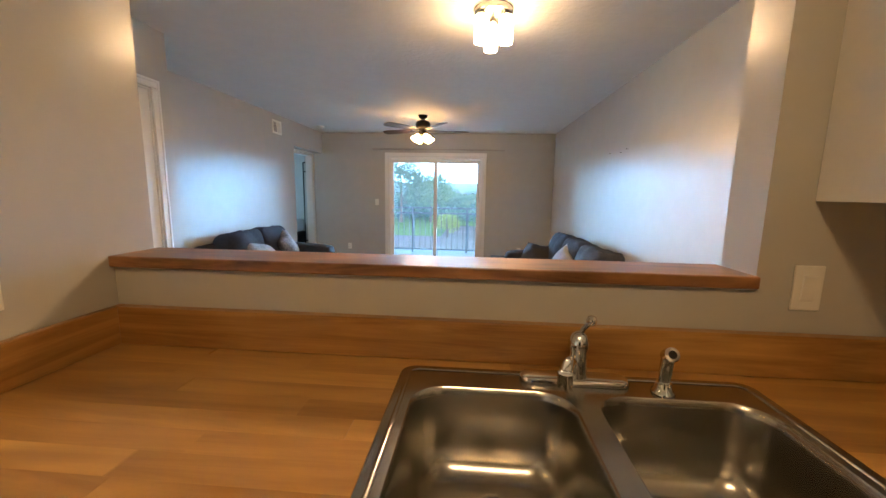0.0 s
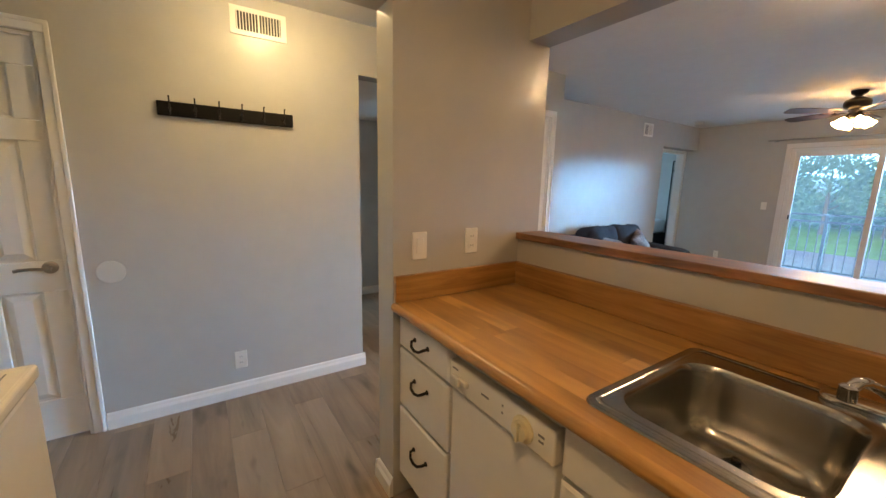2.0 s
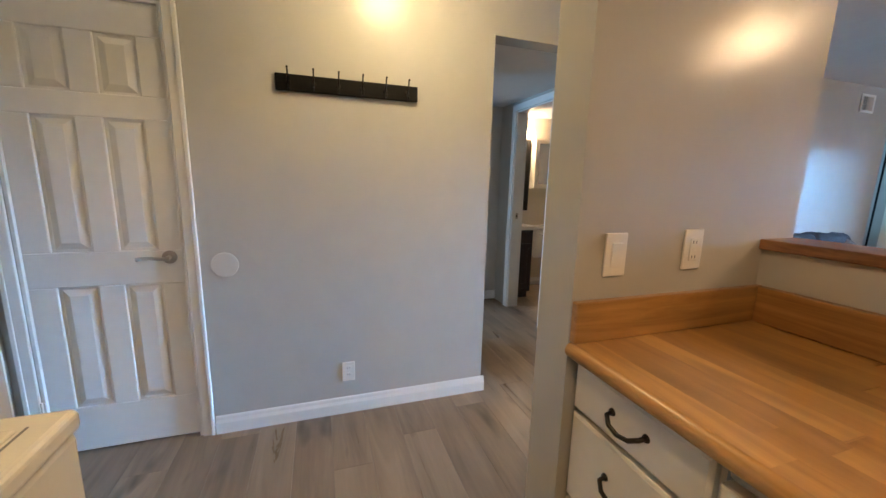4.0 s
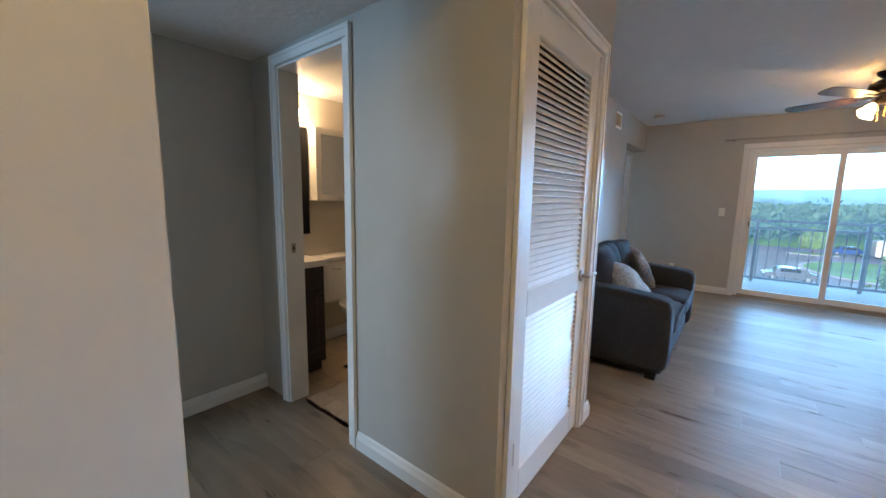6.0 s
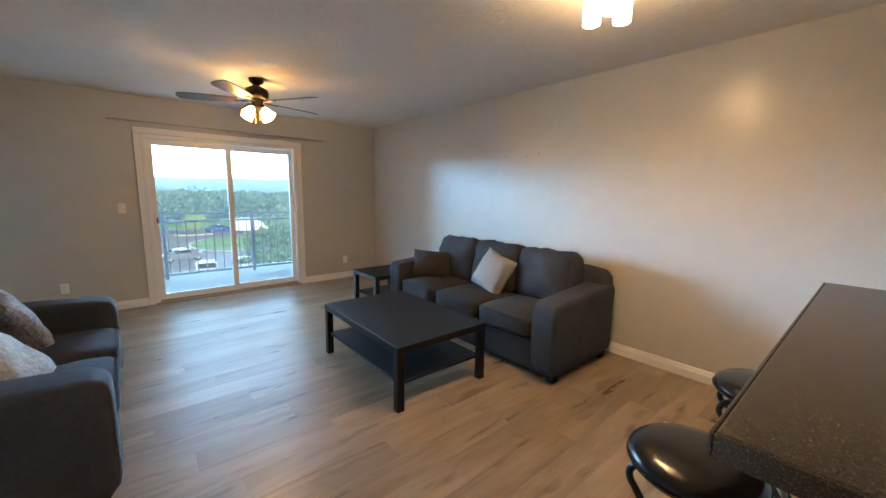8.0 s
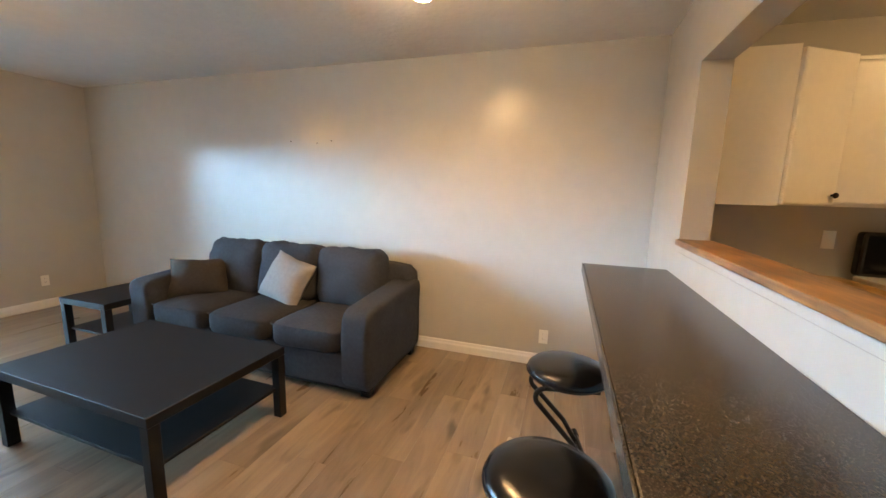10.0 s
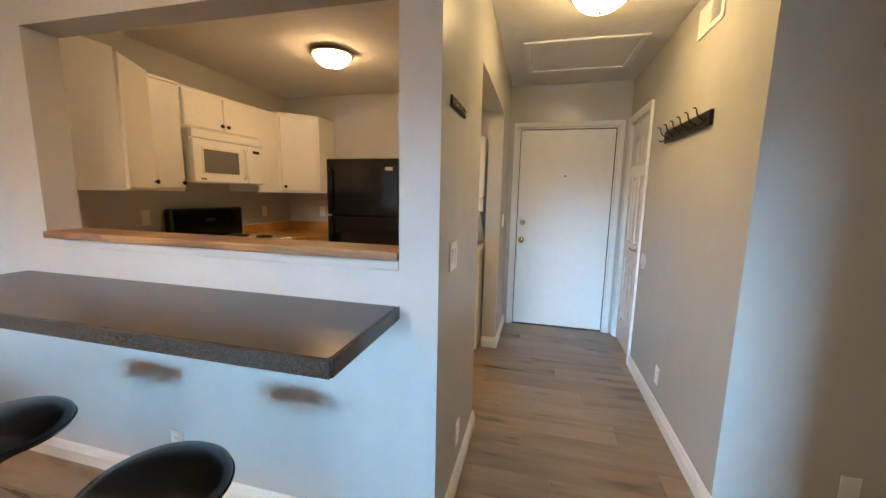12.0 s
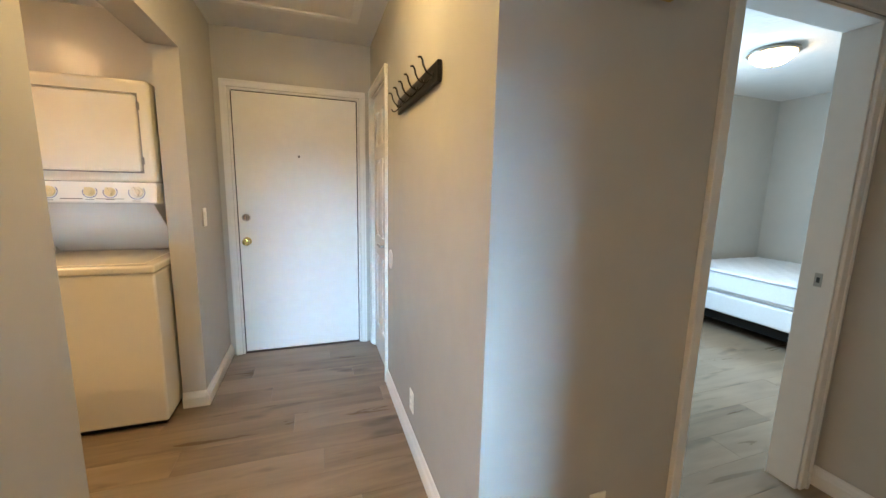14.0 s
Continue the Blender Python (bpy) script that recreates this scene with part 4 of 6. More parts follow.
for nm, bx in (("side_panel", (1.85, -0.315, UZ0, 1.868, WY0 - 0.002, UZ1)), ("bottom_panel", (1.868, -0.315, UZ0, 2.30, WY0 - 0.002, UZ0 + 0.018)), ("top_panel", (1.868, -0.315, UZ1 - 0.018, 2.30, WY0 - 0.002, UZ1)), ("back_panel", (1.868, -0.034, UZ0 + 0.018, 2.30, WY0 - 0.002, UZ1 - 0.018))):
    part(nm, boxes(bx), CABW, ua)
dm = Matrix.Translation((1.856, -0.320, 0)) @ Matrix.Rotation(radians(-59), 4, "Z")
bm = boxes((0, -0.018, UZ0 + 0.012, 0.350, 0, UZ1 - 0.02))
fr = [f for f in bm.faces if f.normal.y < -0.5]
bmesh.ops.inset_individual(bm, faces=fr, thickness=0.012, depth=0.0)
for v in fr[0].verts:
    v.co.y -= 0.004
door = part("door", turned(bm, dm), CABW, ua, "door left ajar")
knob(door, dm @ Matrix.Translation((0.320, -0.022, UZ0 + 0.06)) @ Matrix.Rotation(radians(90), 4, "X"))

ub = thing("wall_cabinet", "white wall cabinet beside the microwave", "cabinet", "wall cabinets")
part("body", boxes((UX, -0.945, UZ0, XR - 0.002, -0.38, UZ1)), CABW, ub)
part("top_moulding", soft(UX - 0.012, -0.945, UZ1 - 0.016, XR - 0.002, -0.38, UZ1 + 0.004, 0.003, 1), CABW, ub)
d = side_door("door", ub, -0.937, UZ0 + 0.02, -0.53, UZ1 - 0.025)
knob(d, Matrix.Translation((UX - 0.021, -0.915, UZ0 + 0.06)) @ TOX)
um = thing("wall_cabinet", "short white wall cabinet over the microwave", "cabinet", "wall cabinets")
part("body", boxes((UX, -1.71, 1.84, XR - 0.002, -0.947, UZ1)), CABW, um)
d = side_door("door", um, -1.328, 1.855, -0.96, UZ1 - 0.025)
knob(d, Matrix.Translation((UX - 0.021, -1.30, 1.895)) @ TOX)
d = side_door("door", um, -1.705, 1.855, -1.336, UZ1 - 0.025)
knob(d, Matrix.Translation((UX - 0.021, -1.364, 1.895)) @ TOX)
uc = thing("wall_cabinet", "narrow white wall cabinet between microwave and corner", "cabinet", "wall cabinets")
part("body", boxes((UX, -2.012, UZ0, XR - 0.002, -1.712, UZ1)), CABW, uc)
part("filler", boxes((UX - 0.006, -2.008, UZ0 + 0.012, UX, -1.72, UZ1 - 0.02)), CABW, uc)
# diagonal corner cabinet
ud = thing("wall_cabinet", "white diagonal wall cabinet filling the corner", "cabinet", "wall cabinets")
CA, CB = Vector((UX, -2.014, 0)), Vector((1.855, -2.31, 0))


def diagonal(z0, z1, grow=0.0):
    """Five-sided corner block, grown a little for its mouldings."""
    bm = bmesh.new()
    out = Vector((-0.7071, 0.7071, 0)) * grow
    foot = [(XR - 0.002, YF + 0.002), (XR - 0.002, -2.014), (CA.x + out.x, CA.y), (CB.x, CB.y + out.y), (CB.x, YF + 0.002)]
    a = [bm.verts.new((x, y, z0)) for x, y in foot]
    b = [bm.verts.new((x, y, z1)) for x, y in foot]
    bm.faces.new(a[::-1])
    bm.faces.new(b)
    skin(bm, a, b)
    bmesh.ops.recalc_face_normals(bm, faces=bm.faces)
    return bm


part("body", diagonal(UZ0 - 0.004, UZ1), CABW, ud)
part("top_moulding", diagonal(UZ1 + 0.0005, UZ1 + 0.02, 0.016), CABW, ud)
along_d = (CB - CA).normalized()
Mdg = Matrix((( along_d.x, 0, -0.7071, CA.x), (along_d.y, 0, 0.7071, CA.y), (0, 1, 0, 0), (0, 0, 0, 1)))
wdg = (CB - CA).length
bm = boxes((0.025, UZ0 + 0.02, 0.0005, wdg - 0.025, UZ1 - 0.025, 0.018))
fr = [f for f in bm.faces if f.normal.z > 0.5]
bmesh.ops.inset_individual(bm, faces=fr, thickness=0.012, depth=0.0)
for v in fr[0].verts:
    v.co.z += 0.004
d = part("door", turned(bm, Mdg), CABW, ud)
knob(d, Mdg @ Matrix.Translation((0.06, UZ0 + 0.06, 0.021)))

mw = thing("microwave", "white over-range microwave with a bar handle", "microwave", "", Matrix.Translation((0, -0.022, 0)))
MX = 2.06
part("body", soft(MX + 0.02, -1.688, 1.43, XR - 0.003, -0.930, 1.836, 0.006, 1), APPW, mw)
part("grille", soft(MX - 0.002, -1.685, 1.765, MX + 0.03, -0.933, 1.834, 0.010, 2), APPW, mw, "white vent grille")
mdoor = part("door", soft(MX - 0.008, -1.475, 1.434, MX + 0.022, -0.933, 1.758, 0.008, 2), APPW, mw)
part("window", soft(MX - 0.0105, -1.37, 1.505, MX - 0.006, -1.02, 1.685, 0.002, 1), mat("grey_mesh_glass", (0.16, 0.15, 0.14), 0.18, noise_scale=40, vary=0.1), mdoor, "grey mesh window")
part("window_frame", boxes((MX - 0.0115, -1.385, 1.49, MX - 0.0078, -1.37, 1.70), (MX - 0.0115, -1.02, 1.49, MX - 0.0078, -1.005, 1.70), (MX - 0.0115, -1.37, 1.685, MX - 0.0078, -1.02, 1.70), (MX - 0.0115, -1.37, 1.49, MX - 0.0078, -1.02, 1.505)), APPL, mdoor)
part("handle", tube([(MX - 0.008, -1.43, 1.47), (MX - 0.035, -1.43, 1.49), (MX - 0.045, -1.43, 1.56), (MX - 0.045, -1.43, 1.63), (MX - 0.035, -1.43, 1.70), (MX - 0.008, -1.43, 1.72)], 0.011, 10), APPW, mdoor, "white bowed bar handle", smooth=60)
mp_ = part("control_panel", soft(MX - 0.006, -1.685, 1.434, MX + 0.022, -1.479, 1.758, 0.008, 2), APPW, mw)
part("display", boxes((MX - 0.0075, -1.62, 1.70, MX - 0.0055, -1.54, 1.725)), BLACKGLOSS, mp_, "black clock display")
for i in range(5):
    for k in range(3):
        part("button", boxes((MX - 0.0072, -1.63 + k * 0.036, 1.665 - i * 0.036, MX - 0.0055, -1.604 + k * 0.036, 1.683 - i * 0.036)), APPL, mp_)
part("badge", boxes((MX - 0.0092, -1.035, 1.452, MX - 0.0075, -0.985, 1.464)), mat("brown_badge", (0.10, 0.04, 0.03), 0.5), mdoor, "small dark badge")

ra = thing("range", "white electric coil range with a black backguard", "stove", "", Matrix.Translation((-0.02, -0.062, 0.02)))
RX = 1.845
part("body", boxes((RX + 0.03, -1.692, 0.0, 2.44, -0.932, 0.885)), APPW, ra)
part("oven_door", soft(RX, -1.685, 0.22, RX + 0.03, -0.939, 0.80, 0.006, 1), BLACKGLOSS, ra, "black oven door")
part("front_panel", soft(RX, -1.685, 0.805, RX + 0.03, -0.939, 0.885, 0.005, 1), BLACKGLOSS, ra)
part("cooktop", soft(RX - 0.005, -1.692, 0.886, 2.43, -0.932, 0.922, 0.010, 2), APPW, ra, "white enamel cooktop")
for bx, by, r in ((2.0, -1.13, 0.095), (2.0, -1.50, 0.075), (2.28, -1.13, 0.075), (2.28, -1.50, 0.095)):
    bu = part("burner", turned(lathe([(r + 0.012, 0.0), (r + 0.016, 0.004), (r + 0.008, 0.004), (0.02, -0.0), (0, 0)], 28), Matrix.Translation((bx, by, 0.922))), CHROME, ra, "chrome drip pan", smooth=40)
    sp_pts = [(bx + (0.018 + (r - 0.018) * k / 70) * math.cos(k * 0.36), by + (0.018 + (r - 0.018) * k / 70) * math.sin(k * 0.36), 0.936) for k in range(71)]
    part("coil", tube(sp_pts, 0.0055, 6), mat("coil_black", (0.01, 0.01, 0.01), 0.6), bu, "black coil element", smooth=60)
bg = part("backguard", soft(2.395, -1.69, 0.922, XR - 0.006, -0.934, 1.195, 0.022, 3), BLACKGLOSS, ra, "glossy black backguard")
for y in (-1.06, -1.14, -1.48, -1.56):
    part("dial", turned(lathe([(0, 0), (0.021, 0), (0.019, 0.014), (0, 0.016)], 18), Matrix.Translation((2.395, y, 1.09)) @ TOX), VINYL, bg, "black control dial", smooth=40)
part("clock", boxes((2.3935, -1.36, 1.075, 2.396, -1.26, 1.105)), mat("dim_display", (0.03, 0.02, 0.02), 0.2), bg)

fg = thing("refrigerator", "glossy black top-freezer refrigerator", "refrigerator")
FX0, FX1, FY = 0.765, 1.485, -1.835
part("body", soft(FX0, -2.60, 0.02, FX1, FY - 0.07, 1.679, 0.008, 1), BLACKGLOSS, fg)
part("freezer_door", soft(FX0, FY - 0.065, 1.165, FX1, FY, 1.682, 0.012, 3), BLACKGLOSS, fg)
part("fridge_door", soft(FX0, FY - 0.065, 0.09, FX1, FY, 1.152, 0.012, 3), BLACKGLOSS, fg)
for z0, z1 in ((1.18, 1.60), (0.62, 1.14)):
    part("handle", tube([(FX1 - 0.045, FY - 0.004, z0), (FX1 - 0.045, FY + 0.04, z0 + 0.03), (FX1 - 0.045, FY + 0.045, (z0 + z1) / 2), (FX1 - 0.045, FY + 0.04, z1 - 0.03), (FX1 - 0.045, FY - 0.004, z1)], 0.012, 10), BLACKGLOSS, fg, "black bar handle", smooth=60)
part("badge", boxes((0.82, FY - 0.0005, 1.575, 0.89, FY + 0.002, 1.605)), mat("silver_badge", (0.55, 0.53, 0.48), 0.35, metal=0.6), fg, "small silver badge")

# stacked laundry unit
wd = thing("washer_dryer", "almond stacked washer and dryer with yellowed dials", "laundry unit", "", Matrix.Translation((0, 0.046, 0)))
WX0, WX1, WF = 0.0, 0.69, -1.778
part("washer_body", soft(WX0, -2.56, 0.03, WX1, WF, 0.875, 0.012, 2), APPL, wd)
# set-back black block paints the shade under the washer
part("kick_shadow_gap", boxes((WX0 + 0.02, -2.54, 0.0, WX1 - 0.02, WF - 0.03, 0.03)), BLACK, wd, "black block standing in for the shaded toe space")
tp = part("washer_top", soft(WX0 - 0.003, -2.56, 0.877, WX1 + 0.003, WF + 0.008, 0.918, 0.012, 3), APPL, wd)
part("lid", soft(WX0 + 0.055, -2.32, 0.916, WX1 - 0.055, WF - 0.045, 0.924, 0.004, 2), APPL, tp, "washer lid")
part("lid_groove", boxes((WX0 + 0.045, WF - 0.040, 0.9165, WX1 - 0.045, WF - 0.036, 0.9188)), GREYINK, tp)
bm = bmesh.new()
side = [(-2.56, 0.918), (-2.36, 0.918), (-2.33, 0.93), (-1.96, 1.228), (-2.56, 1.228)]
va = [bm.verts.new((WX0 + 0.035, y, z)) for y, z in side]
vb = [bm.verts.new((WX1 - 0.035, y, z)) for y, z in side]
bm.faces.new(va)
bm.faces.new(vb[::-1])
skin(bm, va, vb)
bmesh.ops.recalc_face_normals(bm, faces=bm.faces)
part("sloped_back", bm, APPW, wd, "white sloped panel under the dryer")
part("side_bracket", boxes((WX0 + 0.005, -2.56, 0.918, WX0 + 0.03, -2.30, 1.228)), APPL, wd)
part("side_bracket", boxes((WX1 - 0.03, -2.56, 0.918, WX1 - 0.005, -2.30, 1.228)), APPL, wd)
part("dryer_body", soft(WX0, -2.52, 1.347, WX1, -1.925, 1.872, 0.02, 3), APPL, wd)
ddoor = part("dryer_door", soft(WX0 + 0.055, -1.93, 1.40, WX1 - 0.055, -1.913, 1.80, 0.02, 3), APPL, wd, "rounded dryer door")
part("door_gap", boxes((WX0 + 0.05, -1.927, 1.395, WX1 - 0.05, -1.9235, 1.805)), GREYINK, wd, "dark seam round the dryer door")
bm = bmesh.new()
side = [(-2.30, 1.230), (-1.916, 1.230), (-1.891, 1.240), (-1.914, 1.344), (-2.30, 1.344)]
va = [bm.verts.new((WX0 - 0.002, y, z)) for y, z in side]
vb = [bm.verts.new((WX1 + 0.002, y, z)) for y, z in side]
bm.faces.new(va)
bm.faces.new(vb[::-1])
skin(bm, va, vb)
bmesh.ops.recalc_face_normals(bm, faces=bm.faces)
bmesh.ops.bevel(bm, geom=bm.edges[:], offset=0.004, segments=2, affect="EDGES")
wp = part("control_panel", bm, APPW, wd, "white printed control panel")
YEL = MATS["yellowed_plastic"]
BLUE = mat("blue_print", (0.10, 0.14, 0.32), 0.6)
tilt = Matrix.Rotation(radians(-90 + 11), 4, "X")
for x, r in ((0.085, 0.030), (0.20, 0.024), (0.285, 0.024), (0.45, 0.028)):
    white = x < 0.1
    plastic = APPL if white else YEL
    c = Matrix.Translation((x, -1.9018, 1.293)) @ tilt
    kn = part("dial", turned(lathe([(0, 0.001), (r, 0.001), (r * 0.96, 0.010), (r * 0.62, 0.012), (r * 0.56, 0.022), (0, 0.024)], 26), c), plastic, wp, "almond timer dial" if white else "yellowed plastic dial", smooth=35)
    part("dial_grip", turned(soft(-0.006, -r * 0.9, 0.012, 0.006, r * 0.9, 0.029, 0.004, 2), c @ Matrix.Rotation(radians(25), 4, "Z")), plastic, kn)
    part("dial_scale", turned(tube(arc((0, 0, 0.001), (1, 0, 0), (0, 1, 0), r + 0.006, -20, 220, 16), 0.0016, 5), c), BLUE, wp, "blue printed scale")
    part("print_mark", turned(boxes((-0.018, r + 0.014, 0.0, 0.018, r + 0.017, 0.0012)), c), GREYINK, wp)
part("print_mark", turned(boxes((-0.045, -0.002, 0, 0.045, 0.003, 0.0012)), Matrix.Translation((0.36, -1.894, 1.258)) @ tilt), GREYINK, wp)
part("print_mark", turned(boxes((-0.06, -0.0015, 0, 0.06, 0.0015, 0.0012)), Matrix.Translation((0.20, -1.894, 1.258)) @ tilt), GREYINK, wp)
for z in (1.46, 1.74):
    part("door_hinge", soft(WX0 + 0.045, -1.929, z - 0.02, WX0 + 0.058, -1.917, z + 0.02, 0.003, 1), GREYINK, ddoor)

# ---- lamps ----
BOWL = glow("lit_bowl_glass", (1.0, 0.64, 0.31), 66)
BOWLH = glow("lit_hall_bowl_glass", (1.0, 0.71, 0.33), 62)
BOWLB = glow("lit_bedroom_bowl_glass", (1.0, 0.68, 0.36), 30)
TULIP = glow("lit_tulip_glass", (1.0, 0.56, 0.20), 62)
CYL = glow("lit_cylinder_glass", (1.0, 0.64, 0.32), 50)
BULB = glow("lit_bulb", (1.0, 0.64, 0.32), 1150)


def dome_light(x, y, label, lit, r=0.165):
    th = thing("ceiling_light", label, "ceiling light", "dome ceiling lights", Matrix.Translation((x, y, H)))
    part("pan", lathe([(0.0, -0.03), (r - 0.01, -0.034), (r, -0.026), (r - 0.006, -0.012), (r - 0.03, -0.001), (0, -0.001)], 40), NICKEL, th, "bronze-tinted metal pan", smooth=40)
    part("bowl", lathe([(0.0, -0.115), (0.04, -0.112), (0.085, -0.098), (0.12, -0.072), (r - 0.025, -0.04), (r - 0.025, -0.032), (0, -0.032)], 40), lit, th, "lit alabaster glass bowl", smooth=50)
    part("finial", lathe([(0, -0.135), (0.008, -0.13), (0.010, -0.122), (0.005, -0.116), (0.011, -0.113), (0, -0.112)], 16), NICKEL, th, smooth=50)
    return th


dome_light(1.155, -1.425, "flush dome ceiling light with a lit glass bowl in the kitchen", BOWL)
dome_light(-0.72, -0.90, "flush dome ceiling light with a lit glass bowl in the hall", BOWLH)
dome_light(-4.15, -1.50, "flush dome ceiling light with a lit glass bowl in the bedroom", BOWLB)

tl = thing("ceiling_light", "three-shade semi-flush ceiling light, lit", "ceiling light", "", Matrix.Translation((1.115, 1.43, H)))
part("canopy", lathe([(0, -0.03), (0.105, -0.03), (0.112, -0.024), (0.112, -0.006), (0.10, -0.001), (0, -0.001)], 36), NICKEL, tl, "brushed nickel canopy", smooth=40)
for k in range(3):
    a = radians(95 + 120 * k)
    cx, cy = 0.082 * math.cos(a), 0.082 * math.sin(a)
    part("holder", turned(lathe([(0.012, -0.060), (0.030, -0.056), (0.030, -0.045), (0.014, -0.03), (0, -0.03)], 20), Matrix.Translation((cx, cy, 0))), NICKEL, tl, smooth=40)
    part("shade", turned(lathe([(0.039, -0.196), (0.039, -0.205), (0.042, -0.205), (0.042, -0.064), (0.034, -0.056), (0, -0.056)], 24), Matrix.Translation((cx, cy, 0))), CYL, tl, "lit white glass cylinder", smooth=50)
    part("bulb", turned(lathe([(0.0, -0.202), (0.024, -0.199), (0.0385, -0.190), (0, -0.185)], 24), Matrix.Translation((cx, cy, 0))), BULB, tl, "lit frosted bulb", smooth=50)
part("stem", lathe([(0, -0.075), (0.010, -0.072), (0.010, -0.03), (0, -0.03)], 14), NICKEL, tl, smooth=40)

WALNUT = wood("dark_walnut_blade", (0.03, 0.014, 0.008), (0.12, 0.055, 0.03), along=(2, 24, 24), rough=0.4, island=0.1)
fan = thing("ceiling_fan", "dark bronze ceiling fan with five blades and lit shades", "ceiling fan", "", Matrix.Translation((0.285, 4.48, H)))
part("canopy", lathe([(0, -0.055), (0.03, -0.055), (0.062, -0.03), (0.068, -0.001), (0, -0.001)], 30), IRON, fan, smooth=45)
part("motor", lathe([(0, -0.185), (0.075, -0.185), (0.098, -0.17), (0.105, -0.15), (0.105, -0.115), (0.096, -0.095), (0.06, -0.075), (0.028, -0.06), (0.028, -0.05), (0, -0.05)], 40), IRON, fan, "dark bronze motor housing", smooth=40)
part("switch_housing", lathe([(0, -0.275), (0.035, -0.275), (0.048, -0.262), (0.05, -0.215), (0.06, -0.20), (0.06, -0.186), (0, -0.186)], 30), IRON, fan, smooth=40)
for k in range(5):
    a = radians(14 + 72 * k)
    R = Matrix.Rotation(a, 4, "Z")
    bm = bmesh.new()
    top = []
    for u, hw in ((0.17, 0.050), (0.24, 0.060), (0.40, 0.066), (0.55, 0.070), (0.62, 0.067), (0.655, 0.052), (0.668, 0.02)):
        top.append((u, hw))
    outline = [(u, w) for u, w in top] + [(u, -w) for u, w in reversed(top)]
    va = [bm.verts.new((u, w, -0.003)) for u, w in outline]
    vb = [bm.verts.new((u, w, 0.003)) for u, w in outline]
    bm.faces.new(va[::-1])
    bm.faces.new(vb)
    skin(bm, va, vb)
    bmesh.ops.recalc_face_normals(bm, faces=bm.faces)
    bl = part("blade", turned(bm, R @ Matrix.Translation((0, 0, -0.205)) @ Matrix.Rotation(radians(12), 4, "X")), WALNUT, fan, "dark walnut blade")
    part("blade_iron", turned(soft(0.075, -0.018, -0.215, 0.21, 0.018, -0.207, 0.003, 1), R), IRON, bl)
for k in range(4):
    a = radians(35 + 90 * k)
    R = Matrix.Rotation(a, 4, "Z")
    tilt_ = R @ Matrix.Translation((0.062, 0, -0.262)) @ Matrix.Rotation(radians(140), 4, "Y")
    so = part("socket", turned(lathe([(0.018, -0.03), (0.020, 0.02), (0.012, 0.03), (0, 0.03)], 16), tilt_), IRON, fan, smooth=40)
    bm = lathe([(0.018, 0.0), (0.030, 0.02), (0.036, 0.045), (0.040, 0.07), (0.056, 0.098), (0.053, 0.098), (0.036, 0.07), (0.030, 0.045), (0.0, 0.03)], 24)
    part("shade", turned(bm, tilt_ @ Matrix.Translation((0, 0, 0.015))), TULIP, so, "lit frosted tulip shade", smooth=60)
for x, l in ((0.02, 0.09), (-0.02, 0.13)):
    ch = part("pull_chain", tube([(x, 0.01, -0.275), (x, 0.01, -0.275 - l)], 0.0015, 6), BRASS, fan)
    part("chain_ball", turned(lathe([(0, -0.012), (0.006, -0.006), (0.004, 0.004), (0, 0.006)], 10), Matrix.Translation((x, 0.01, -0.275 - l))), BRASS, ch, smooth=60)

# ---- wall plates, vents, small fixtures ----
M_PX = Matrix(((0, 0, 1, 0), (1, 0, 0, 0), (0, 1, 0, 0), (0, 0, 0, 1)))      # faces +x
M_MX = Matrix(((0, 0, -1, 0), (-1, 0, 0, 0), (0, 1, 0, 0), (0, 0, 0, 1)))    # faces -x
M_PY = Matrix(((-1, 0, 0, 0), (0, 0, 1, 0), (0, 1, 0, 0), (0, 0, 0, 1)))     # faces +y
M_MY = Matrix(((1, 0, 0, 0), (0, 0, -1, 0), (0, 1, 0, 0), (0, 0, 0, 1)))     # faces -y
SLOT = mat("slot_dark", (0.03, 0.028, 0.025), 0.6)


